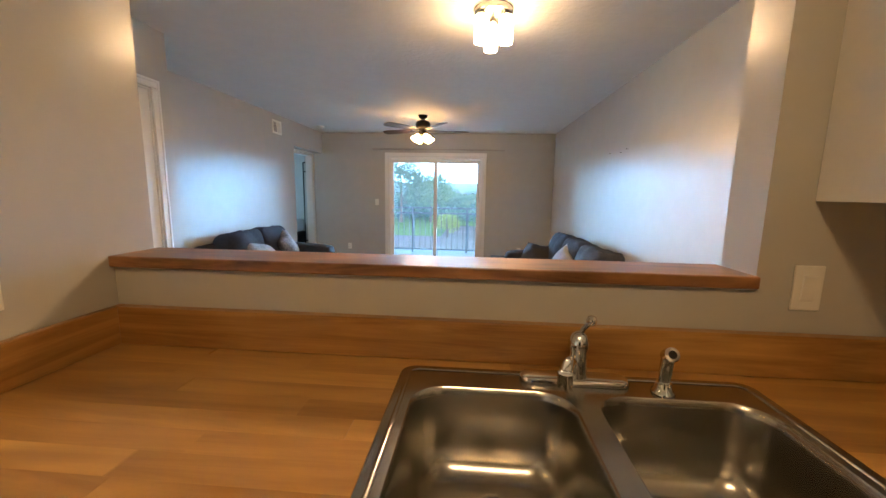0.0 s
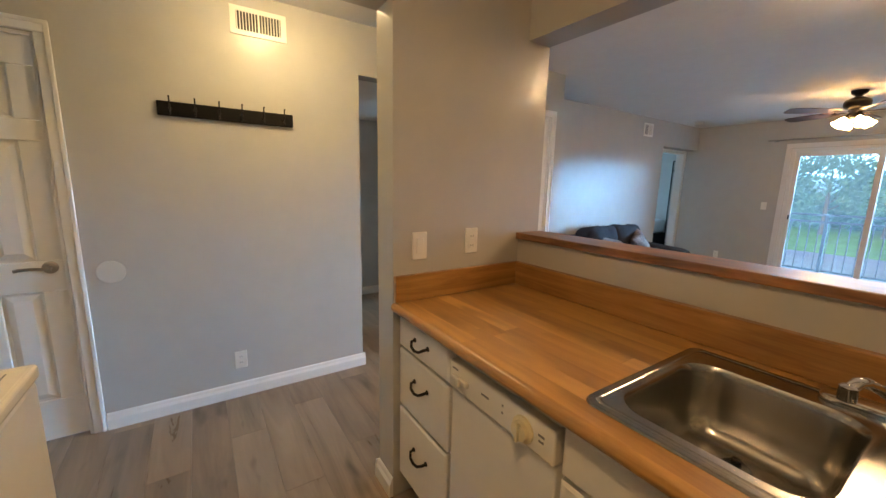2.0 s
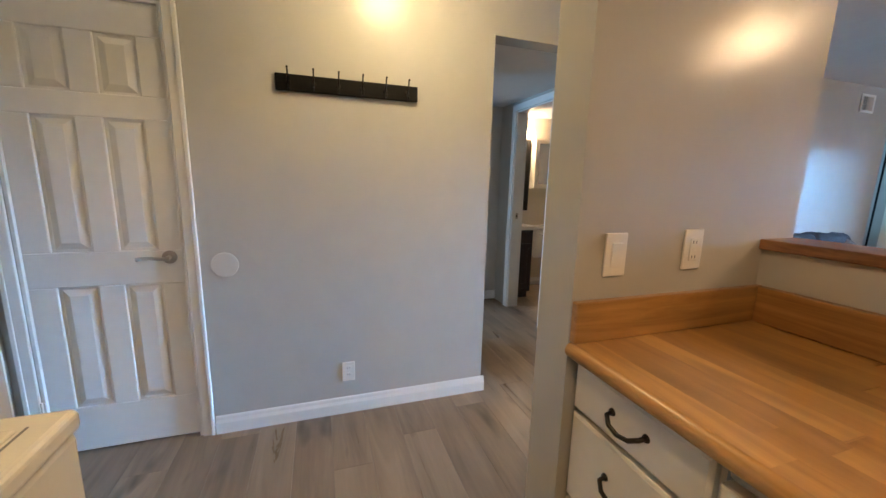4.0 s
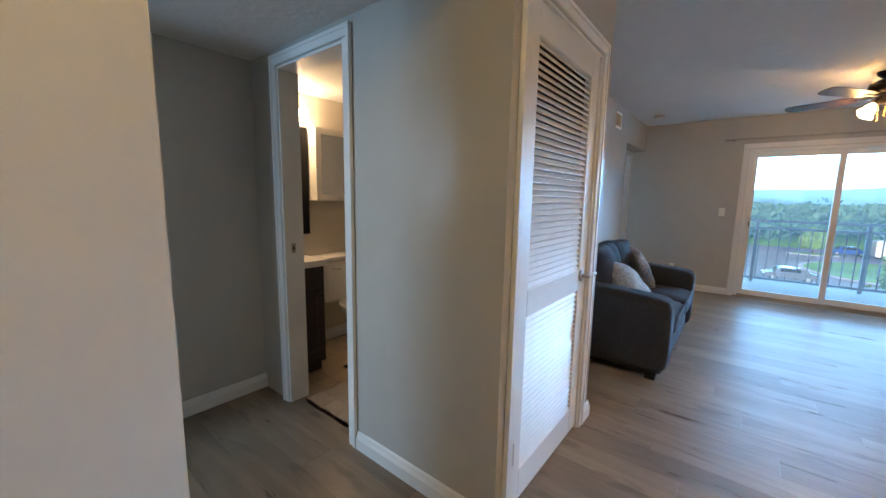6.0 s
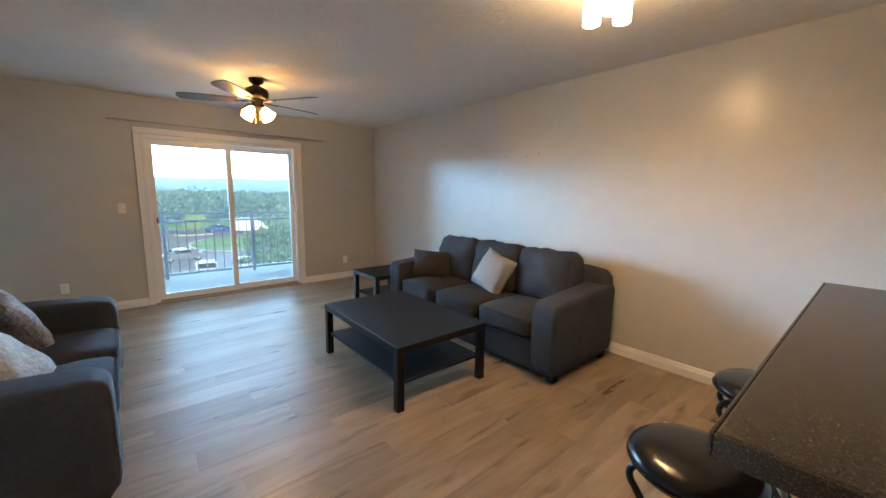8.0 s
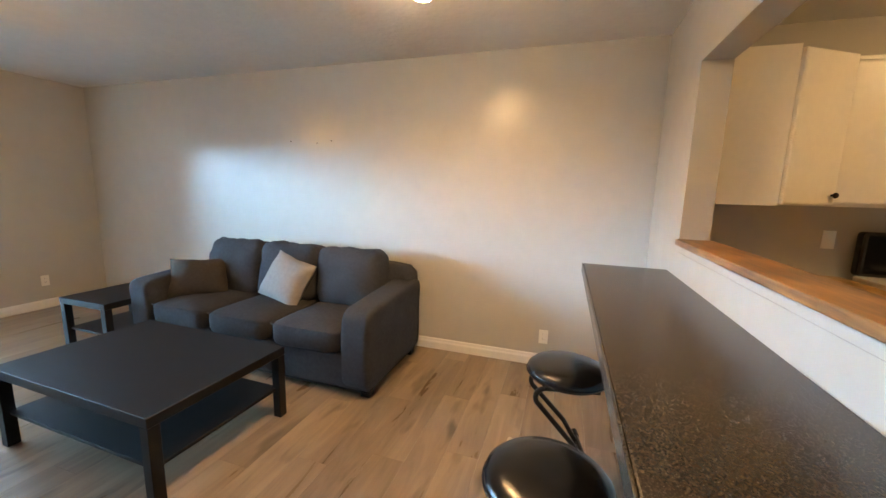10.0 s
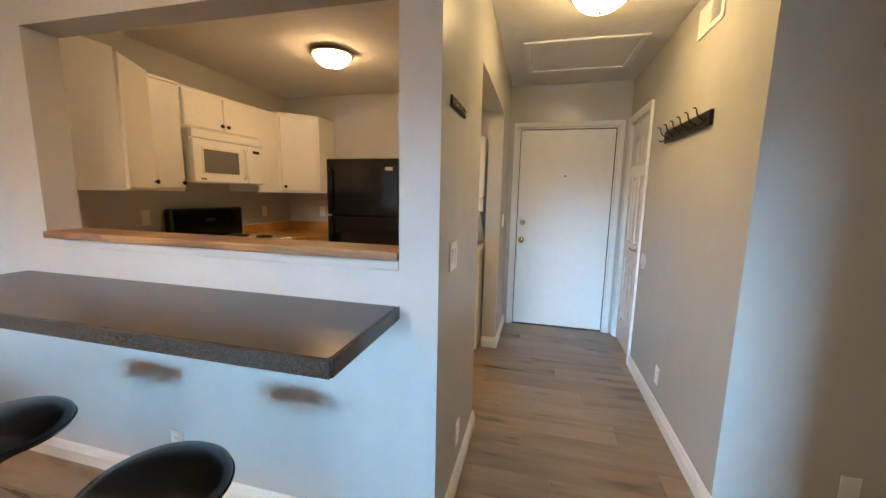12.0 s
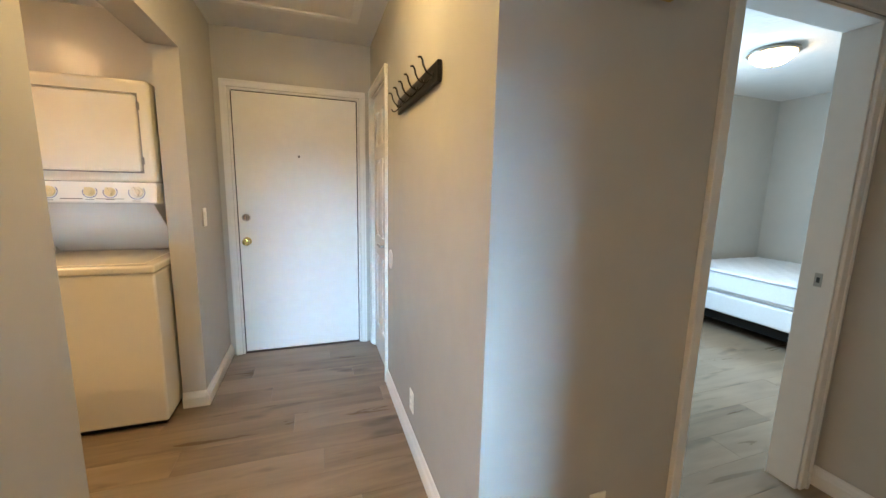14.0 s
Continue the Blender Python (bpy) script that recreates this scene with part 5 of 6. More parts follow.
def plate(kind, c, face, gangs=1):
    """A cover plate on a wall; local x right, y up, z out."""
    m = Matrix.Translation(c) @ face
    w = 0.070 if gangs == 1 else 0.116
    if kind == "outlet":
        th = thing("wall_outlet", "ivory duplex wall outlet", "outlet", "wall outlets")
    elif kind == "gfci":
        th = thing("wall_outlet", "ivory rectangular safety outlet over the worktop", "outlet", "wall outlets")
    elif kind == "blank":
        th = thing("blank_plate", "ivory blank wall plate", "wall plate", "wall plates")
    else:
        th = thing("light_switch", "ivory rocker light switch" if gangs == 1 else "ivory double rocker light switch", "light switch", "light switches")
    part("cover", turned(soft(-w / 2, -0.0575, 0.0003, w / 2, 0.0575, 0.006, 0.003, 2), m), PLATE, th)
    for g in range(gangs):
        gx = 0 if gangs == 1 else (-0.023 + 0.046 * g)
        if kind == "outlet":
            for s in (-1, 1):
                rc = part("receptacle", turned(lathe([(0, 0.005), (0.017, 0.005), (0.0165, 0.0075), (0, 0.0078)], 20), m @ Matrix.Translation((gx, s * 0.0195, 0))), PLATE, th, smooth=35)
                for t in (-0.006, 0.006):
                    part("slot", turned(boxes((t - 0.0012, -0.004, 0.007, t + 0.0012, 0.004, 0.0083)), m @ Matrix.Translation((gx, s * 0.0195 + 0.002, 0))), SLOT, rc)
        elif kind == "gfci":
            part("receptacle", turned(soft(-0.0165, -0.033, 0.005, 0.0165, 0.033, 0.009, 0.002, 1), m), PLATE, th)
            for s in (-1, 1):
                for t in (-0.006, 0.006):
                    part("slot", turned(boxes((t - 0.0012, -0.004, 0.008, t + 0.0012, 0.004, 0.0095)), m @ Matrix.Translation((0, s * 0.021, 0))), SLOT, th)
                part("button", turned(boxes((-0.006, s * 0.004 - 0.0025, 0.008, 0.006, s * 0.004 + 0.0025, 0.010)), m), PLATE, th)
        elif kind == "switch":
            part("rocker", turned(soft(-0.0165, -0.033, 0.004, 0.0165, 0.033, 0.010, 0.002, 1), m @ Matrix.Translation((gx, 0, 0)) @ Matrix.Rotation(radians(4), 4, "X")), PLATE, th)
    return th


plate("switch", (1.862, WY0 - 0.0005, 1.147), M_MY)
plate("switch", (0.0005, -0.580, 1.147), M_PX)
plate("gfci", (0.0005, -0.308, 1.152), M_PX)
plate("switch", (HX - 0.0005, -0.078, 1.137), M_MX, 2)
plate("outlet", (HX - 0.0005, -0.25, 0.262), M_MX)
plate("switch", (HX - 0.0005, -2.15, 1.14), M_MX)
plate("outlet", (HW + 0.0005, -1.18, 0.25), M_PX)
plate("blank", (-1.725, CS + 0.0005, 0.242), M_PY)
plate("outlet", (1.075, WY1 + 0.0005, 0.235), M_PY)
plate("outlet", (XR - 0.0005, 0.81, 0.245), M_MX)
plate("switch", (-0.805, YB - 0.0005, 1.175), M_MY)
plate("outlet", (-1.35, YB - 0.0005, 0.315), M_MY)
plate("outlet", (1.913, YB - 0.0005, 0.305), M_MY)
plate("blank", (XR - 0.0005, -0.88, 1.15), M_MX)
plate("outlet", (XR - 0.0005, -2.176, 1.15), M_MX)
plate("outlet", (2.033, YF + 0.0005, 1.145), M_PY)

ds = thing("door_stop", "round white wall bumper behind the lever handle", "door stop")
part("disc", turned(lathe([(0, 0), (0.062, 0), (0.060, 0.005), (0.050, 0.006), (0, 0.004)], 36), Matrix.Translation((HW + 0.0003, -1.757, 0.898)) @ M_PX), mat("painted_disc", (0.60, 0.58, 0.53), 0.4), ds, smooth=40)


def vent(c, face, w, h, label, banks=2, ax=0.0):
    m = Matrix.Translation(c) @ face
    th = thing("wall_vent", label, "vent", "wall vents")
    part("frame", turned(boxes((-w / 2, -h / 2, 0.0003, w / 2, -h / 2 + 0.025, 0.008), (-w / 2, h / 2 - 0.025, 0.0003, w / 2, h / 2, 0.008), (-w / 2, -h / 2 + 0.025, 0.0003, -w / 2 + 0.03, h / 2 - 0.025, 0.008), (w / 2 - 0.03, -h / 2 + 0.025, 0.0003, w / 2, h / 2 - 0.025, 0.008)), m), PLATE, th, "cream painted metal frame")
    # near-black sheet on the wall imitates the shade of a duct
    part("backing", turned(boxes((-w / 2 + 0.03, -h / 2 + 0.025, 0.0002, w / 2 - 0.03, h / 2 - 0.025, 0.0012)), m), SLOT, th, "dark sheet standing in for duct shade behind the fins")
    inner = w - 0.06
    bw = inner / banks
    for b in range(banks):
        x0 = -inner / 2 + b * bw + (0.006 if b else 0)
        n = max(4, int(bw / 0.016))
        for i in range(n):
            x = x0 + (i + 0.5) * (bw - 0.008) / n
            part("fin", turned(boxes((-0.0007, -h / 2 + 0.025, 0.001, 0.0007, h / 2 - 0.025, 0.009)), m @ Matrix.Translation((x, 0, 0)) @ Matrix.Rotation(radians(36 if b else -36), 4, "Y")), PLATE, th)
    if banks == 2:
        part("divider", turned(boxes((-0.006, -h / 2 + 0.025, 0.001, 0.004, h / 2 - 0.025, 0.0085)), m), PLATE, th)
    return th


vent((HW + 0.0003, -0.960, 2.302), M_PX, 0.30, 0.15, "cream metal wall register high on the hall wall")
vent((XL + 0.0003, 4.42, 2.27), M_PX, 0.25, 0.19, "cream metal wall register near the ceiling")

ch = thing("door_chime", "yellowed plastic door chime box", "door chime")
CHM = mat("yellowed_chime", (0.42, 0.30, 0.06), 0.45, noise_scale=8, vary=0.08)
cb_ = part("box", soft(-1.815, CS + 0.0005, 1.90, -1.58, CS + 0.058, 2.01, 0.006, 2), CHM, ch)
for k in range(3):
    part("slot", boxes((-1.718 + k * 0.022, CS + 0.057, 1.910, -1.706 + k * 0.022, CS + 0.0588, 1.923)), SLOT, cb_)
sm = thing("smoke_detector", "white round smoke detector on the ceiling", "smoke detector", "", Matrix.Translation((-1.58, 5.36, H)))
part("body", lathe([(0, -0.036), (0.045, -0.036), (0.06, -0.026), (0.064, -0.004), (0.062, -0.0005), (0, -0.0005)], 32), PLATE, sm, smooth=40)

ht = thing("attic_hatch", "white framed attic hatch in the hall ceiling", "hatch")
hx0, hx1, hy0, hy1 = -1.12, -0.30, -2.21, -1.53
for nm, b in (("frame_side", (hx0, hy0, hx0 + 0.05, hy1)), ("frame_side", (hx1 - 0.05, hy0, hx1, hy1)), ("frame_end", (hx0 + 0.0502, hy0, hx1 - 0.0502, hy0 + 0.05)), ("frame_end", (hx0 + 0.0502, hy1 - 0.05, hx1 - 0.0502, hy1))):
    part(nm, soft(b[0], b[1], H - 0.016, b[2], b[3], H - 0.0005, 0.004, 2), TRIM, ht)
part("panel", boxes((hx0 + 0.05, hy0 + 0.05, H - 0.006, hx1 - 0.05, hy1 - 0.05, H - 0.0008)), CEIL, ht)


def hook_rail(c, face, length, n, label, size=1.0):
    m = Matrix.Translation(c) @ face
    th = thing("coat_rack", label, "coat rack", "coat racks")
    part("board", turned(soft(-length / 2, -0.038 * (0.15 + 0.85 * size), 0.0003, length / 2, 0.038 * (0.15 + 0.85 * size), 0.018 * size, 0.004, 2), m), BLACK, th, "black wooden board")
    metal = IRON if size > 0.9 else CHROME
    for i in range(n):
        x = (-0.5 + (i + 0.5) / n) * length
        mm = m @ Matrix.Translation((x, 0, 0.018 * size)) @ Matrix.Scale(0.82 if size > 0.9 else 0.34, 4)
        hk = part("hook", turned(tube([(0, -0.006, 0.002), (0, 0.0, 0.018), (0, 0.012, 0.034), (0, 0.034, 0.046), (0, 0.056, 0.050), (0, 0.068, 0.058), (0, 0.066, 0.068)], 0.0045, 8), mm), metal, th, "dark bronze double hook" if size > 0.9 else "small chrome double hook", smooth=60)
        part("lower_hook", turned(tube([(0, -0.010, 0.002), (0, -0.026, 0.014), (0, -0.040, 0.030), (0, -0.040, 0.046), (0, -0.028, 0.052)], 0.0042, 8), mm), metal, hk, smooth=60)
        part("hook_plate", turned(lathe([(0, 0), (0.014, 0), (0.011, 0.004), (0, 0.005)], 14), mm), metal, hk, smooth=40)
        part("hook_tip", turned(lathe([(0, -0.006), (0.006, 0), (0, 0.006)], 10), mm @ Matrix.Translation((0, 0.066, 0.068))), metal, hk, smooth=60)
    return th


hook_rail((HW + 0.0003, -1.14, 1.772), M_PX, 0.69, 6, "black wall coat rack with six double hooks")
hook_rail((HX - 0.0003, -0.113, 1.706), M_MX, 0.255, 4, "short black wall rack with four chrome hooks", 0.42)

for y, z in ((3.202, 1.810), (2.763, 1.809), (2.914, 1.791)):
    nl = thing("wall_nail", "small dark picture nail in the greige wall", "nail", "wall nails", Matrix.Translation((XR, y, z)) @ M_MX)
    part("shank", lathe([(0.0015, 0.0), (0.0015, 0.018), (0, 0.018)], 8), IRON, nl, smooth=40)
    part("head", lathe([(0, 0.018), (0.005, 0.018), (0.005, 0.0205), (0, 0.021)], 12), IRON, nl, smooth=40)

# ---- bar stools ----
def stool(x, y, turn, torn=False):
    th = thing("bar_stool", "black cantilever bar stool with a round vinyl seat" + (", edge torn" if torn else ""), "stool", "bar stools", pose(x, y, 0, 0, 0, turn))
    pr = [(0.0, 0.597), (0.145, 0.597), (0.166, 0.607), (0.173, 0.623), (0.170, 0.639), (0.155, 0.652), (0.12, 0.661), (0.06, 0.665), (0, 0.666)]
    seat = part("seat", lathe(pr, 48), VINYL, th, "glossy black vinyl seat", smooth=60)
    part("seam", tube([(0.174 * math.cos(2 * math.pi * k / 48), 0.174 * math.sin(2 * math.pi * k / 48), 0.622) for k in range(48)], 0.0025, 6, True), VINYL, seat, smooth=60)
    if torn:
        part("tear", turned(cushion(0.012, 0.008, 0.010, 3, 0, 0.006, 9, 4, 90), Matrix.Translation((0.115, 0.130, 0.630))), mat("foam", (0.6, 0.52, 0.38), 0.9), seat, "exposed pale foam", smooth=60)
    part("seat_plate", boxes((-0.10, -0.11, 0.589, 0.10, 0.11, 0.597)), BLACK, th)
    for s in (-1, 1):
        xs = s * 0.075
        pts = [(xs, -0.12, 0.577), (xs, 0.10, 0.577)] + [tuple(p) for p in arc((xs, 0.10, 0.535), (0, 1, 0), (0, 0, 1), 0.042, 80, -52, 8)] + [(xs * 1.15, -0.02, 0.34), (xs * 1.3, -0.15, 0.12)] + [tuple(p) for p in arc((xs * 1.4, -0.10, 0.062), (0, 1, 0), (0, 0, 1), 0.05, 160, 270, 8)] + [(xs * 1.6, 0.05, 0.012), (xs * 1.9, 0.19, 0.012)]
        part("leg_tube", tube(pts, 0.0115, 10), IRON, th, "bent black steel tube", smooth=60)
    part("foot_rest", tube([(-0.13, -0.095, 0.235), (0.13, -0.095, 0.235)], 0.011, 10), IRON, th, smooth=60)
    part("floor_bar", tube([(-0.1425, 0.19, 0.012), (0.1425, 0.19, 0.012)], 0.0115, 10), IRON, th, smooth=60)
    for s in (-1, 1):
        part("rubber_tip", turned(lathe([(0.0, -0.02), (0.015, -0.02), (0.015, 0.02), (0, 0.02)], 12), Matrix.Translation((s * 0.14, -0.095, 0.235)) @ Matrix.Rotation(radians(90), 4, "Y")), VINYL, th, smooth=40)
    return th


stool(1.12, 0.655, 12)
stool(0.43, 0.708, -6, True)

# ---- pillows ----
def pillow(w, h, t, m, material, label, seed):
    th = thing("throw_pillow", label, "pillow", "throw pillows", m)
    part("cover", pillow_shape(w, h, t, seed), material, th, smooth=60)
    part("seam", tube([(sx * w / 2 * 0.985, 0, sz * h / 2 * 0.985) for sx, sz in ((-1, -1), (-0.5, -0.92), (0, -0.9), (0.5, -0.92), (1, -1), (0.92, 0), (1, 1), (0, 0.9), (-1, 1), (-0.92, 0))], 0.004, 6, True), material, th, smooth=60)
    return th


# on the long sofa, leaning on its back
pillow(0.42, 0.40, 0.15, pose(1.93, 2.85, 0.635, -26, 14, -98), PILLOWG, "pale grey square throw pillow on the sofa", 1)
pillow(0.47, 0.36, 0.17, pose(1.83, 3.69, 0.59, -30, 0, -55), PILLOWD, "dark brown throw pillow against the sofa arm", 2)
pillow(0.45, 0.43, 0.16, pose(-1.33, 3.62, 0.63, -28, -16, 118), PILLOWF, "marbled grey faux-fur throw pillow on the loveseat", 3)
pillow(0.50, 0.44, 0.17, pose(-1.30, 2.98, 0.60, -46, 12, 80), PILLOWM, "pale marbled throw pillow lying on the loveseat", 4)

# ---- sliding balcony door ----
sd = tagged(new("window_balcony_door"), "white sliding glass balcony door", "sliding door", "", "structure")
VINW = mat("white_vinyl_frame", (0.80, 0.79, 0.77), 0.35)
bx0, bx1, bz1 = -0.58, 1.19, 2.03
yd = YB + 0.05
for b in ((bx0, 0.0, bx0 + 0.045, bz1), (bx1 - 0.045, 0.0, bx1, bz1), (bx0 + 0.0452, bz1 - 0.045, bx1 - 0.0452, bz1)):
    part("window_frame", soft(b[0], YB - 0.004, b[1], b[2], YB + T - 0.002, b[3], 0.003, 1), VINW, sd)
part("track", soft(bx0 + 0.0452, YB - 0.004, 0.0165, bx1 - 0.0452, YB + T - 0.002, 0.041, 0.003, 1), mat("tan_sill", (0.32, 0.24, 0.17), 0.5), sd, "tan sliding track")
cas = tagged(new("balcony_door_casing"), "wide white casing round the sliding door", "door frame", "", "structure")
for b in ((bx0 - 0.066, 0, bx0 - 0.002, bz1 + 0.002), (bx1 + 0.002, 0, bx1 + 0.066, bz1 + 0.002), (bx0 - 0.066, bz1 + 0.004, bx1 + 0.066, bz1 + 0.07)):
    part("casing_board", soft(b[0], YB - 0.017, b[1], b[2], YB - 0.0006, b[3], 0.004, 2), TRIM, cas)
for x0, x1, y in ((bx0 + 0.04, 0.345, yd - 0.018), (0.285, bx1 - 0.04, yd + 0.024)):
    sa = part("sash", boxes((x0, y - 0.016, 0.04, x0 + 0.06, y + 0.016, bz1 - 0.05), (x1 - 0.06, y - 0.016, 0.04, x1, y + 0.016, bz1 - 0.05), (x0 + 0.06, y - 0.016, 0.04, x1 - 0.06, y + 0.016, 0.11), (x0 + 0.06, y - 0.016, bz1 - 0.115, x1 - 0.06, y + 0.016, bz1 - 0.05)), VINW, sd, "white sash frame")
    pn = part("pane", boxes((x0 + 0.058, y - 0.003, 0.108, x1 - 0.058, y + 0.003, bz1 - 0.113)), PANE, sa, "clear glass pane with an added haze veil")
    pn.visible_shadow = False
hd = part("handle", soft(bx0 + 0.055, yd - 0.062, 0.94, bx0 + 0.075, yd - 0.034, 1.13, 0.006, 2), VINW, sd, "white pull handle")
part("latch", soft(bx0 + 0.079, yd - 0.06, 0.99, bx0 + 0.092, yd - 0.034, 1.06, 0.004, 1), BLACK, hd, "black latch")
part("security_bar", tube([(1.10, yd - 0.01, 1.60), (1.142, yd + 0.004, 1.20)], 0.006, 8), NICKEL, sd, "leaning grey security bar", smooth=50)
setting("door_sill", soft(bx0, YB - 0.03, 0.0005, bx1, YB + T, 0.016, 0.004, 1), mat("tan_sill", (0.32, 0.24, 0.17), 0.5), "tan door sill", "sill")
cr = thing("curtain_rod", "thin brushed metal curtain rod over the balcony door", "curtain rod")
part("rod", tube([(-0.83, 5.97, 2.155), (1.55, 5.97, 2.142)], 0.009, 10), NICKEL, cr, smooth=50)
for x, z in ((-0.835, 2.155), (1.555, 2.142)):
    part("end_cap", turned(lathe([(0, -0.02), (0.014, -0.016), (0.016, 0), (0.012, 0.014), (0, 0.018)], 16), Matrix.Translation((x, 5.99, z)) @ Matrix.Rotation(radians(90), 4, "Y")), NICKEL, cr, smooth=50)
for x in (-0.76, 0.34, 1.48):
    part("bracket", tube([(x, YB - 0.001, 2.145), (x, 6.01, 2.142), (x, 5.97, 2.14)], 0.006, 8), NICKEL, cr, smooth=50)

# ---- balcony ----
setting("balcony_floor", boxes((-1.6, YB + T + 0.001, -0.22, 2.6, 7.75, -0.03)), mat("balcony_concrete", (0.42, 0.42, 0.42), 0.7, noise_scale=4, vary=0.12, bump=0.15, bump_scale=60), "pale grey balcony slab", "balcony")
setting("balcony_roof", boxes((-1.6, YB + T + 0.001, 2.42, 2.6, 7.75, 2.62)), mat("soffit_white", (0.6, 0.6, 0.6), 0.8), "pale balcony soffit overhead", "balcony")
bl_ = thing("balcony_railing", "dark metal balcony railing with thin balusters", "railing")
RAIL = mat("railing_bronze", (0.05, 0.055, 0.06), 0.45, noise_scale=8, vary=0.1)
for z in (1.02, 0.90, 0.06):
    part("rail", soft(-1.6, 7.60, z - 0.018, 2.6, 7.64, z + 0.018, 0.004, 1), RAIL, bl_)
for x in (-1.5, -0.36, 0.90, 2.1):
    part("post", soft(x - 0.022, 7.598, -0.03, x + 0.022, 7.642, 1.002, 0.004, 1), RAIL, bl_)
bal = boxes((-0.007, 7.613, 0.078, 0.007, 7.627, 0.882))
bal_me = bpy.data.meshes.new("baluster")
bal.to_mesh(bal_me)
bal.free()
bal_me.materials.append(RAIL)
for i in range(33):
    o = new("baluster", bal_me)
    o.parent = bl_
    o.location = (-1.44 + i * 0.125, 0, 0)

# ---- outdoors ----
GZ = -7.0
GRASS = mat("lawn_grass", (0.14, 0.30, 0.08), 0.9, spec=0.1, noise_scale=0.15, vary=0.35, bump=0.6, bump_scale=6)
ASPH = mat("asphalt", (0.17, 0.175, 0.19), 0.85, noise_scale=0.4, vary=0.2, bump=0.3, bump_scale=20)
CONC = mat("kerb_concrete", (0.42, 0.41, 0.39), 0.8, noise_scale=0.8, vary=0.12)
setting("ground", boxes((-3000, 8.5, GZ - 1, 3000, 4000, GZ)), GRASS, "green lawn reaching to the woods", "ground")
setting("road", boxes((-90, 34, GZ, 70, 71, GZ + 0.02), (-5, 71, GZ, 70, 96, GZ + 0.02)), ASPH, "grey asphalt parking lot and drive", "road")


def island(name, cx, cy, rx, ry):
    bm = bmesh.new()
    n = 40
    for mat_r, z0, z1 in ((1.0, GZ + 0.02, GZ + 0.17),):
        a = [bm.verts.new((cx + rx * math.cos(2 * math.pi * i / n), cy + ry * math.sin(2 * math.pi * i / n), z0)) for i in range(n)]
        b = [bm.verts.new((cx + rx * math.cos(2 * math.pi * i / n), cy + ry * math.sin(2 * math.pi * i / n), z1)) for i in range(n)]
        skin(bm, a, b)
        bm.faces.new(b)
    bmesh.ops.recalc_face_normals(bm, faces=bm.faces)
    k = setting(name, bm, CONC, "pale concrete kerb of a planted island", "kerb")
    bm = bmesh.new()
    b = [bm.verts.new((cx + (rx - 0.5) * math.cos(2 * math.pi * i / n), cy + (ry - 0.5) * math.sin(2 * math.pi * i / n), GZ + 0.21)) for i in range(n)]
    c = [bm.verts.new((cx + (rx - 0.5) * math.cos(2 * math.pi * i / n), cy + (ry - 0.5) * math.sin(2 * math.pi * i / n), GZ + 0.16)) for i in range(n)]
    bm.faces.new(b)
    skin(bm, c, b)
    bmesh.ops.recalc_face_normals(bm, faces=bm.faces)
    setting(name + "_grass", bm, GRASS, "mown grass on a kerbed island", "grass")


island("kerb_island", 14.6, 66.5, 8.9, 10.2)
island("kerb_island_far", 8.8, 84.6, 3.2, 1.7)
LEAFA = mat("leaf_green", (0.11, 0.22, 0.09), 0.7, noise_scale=0.8, vary=0.5)
LEAFB = mat("leaf_light_green", (0.26, 0.40, 0.09), 0.7, noise_scale=0.8, vary=0.4)
LEAFD = mat("leaf_deep_green", (0.09, 0.19, 0.12), 0.75, noise_scale=0.3, vary=0.5)
BARK = mat("bark", (0.09, 0.07, 0.05), 0.9, noise_scale=3, vary=0.3, bump=0.6, bump_scale=20)


def leaf_quad(V, F, p, s, rng):
    u = Vector((rng.gauss(0, 1), rng.gauss(0, 1), rng.gauss(0, 1))).normalized()
    v = u.orthogonal().normalized()
    w = u.cross(v)
    i = len(V)
    V += [p + v * s, p + w * s * 0.55, p - v * s, p - w * s * 0.55]
    F.append((i, i + 1, i + 2, i + 3))


def crown(rng, c, rx, rz, lobes, per, s, V, F):
    for k in range(lobes):
        a, b = rng.uniform(0, 6.283), rng.uniform(-0.75, 1.0)
        q = math.sqrt(max(0.0, 1 - b * b))
        o = Vector((c[0] + rx * 0.72 * q * math.cos(a), c[1] + rx * 0.72 * q * math.sin(a), c[2] + rz * 0.75 * b))
        lr = rx * rng.uniform(0.26, 0.46)
        for j in range(per):
            d = Vector((rng.gauss(0, 1), rng.gauss(0, 1), rng.gauss(0, 1))).normalized()
            leaf_quad(V, F, o + d * lr * rng.uniform(0.55, 1.05), s * rng.uniform(0.6, 1.3), rng)


def from_lists(name, V, F, material):
    me = bpy.data.meshes.new(name)
    me.from_pydata([tuple(v) for v in V], [], F)
    me.materials.append(material)
    return new(name, me)


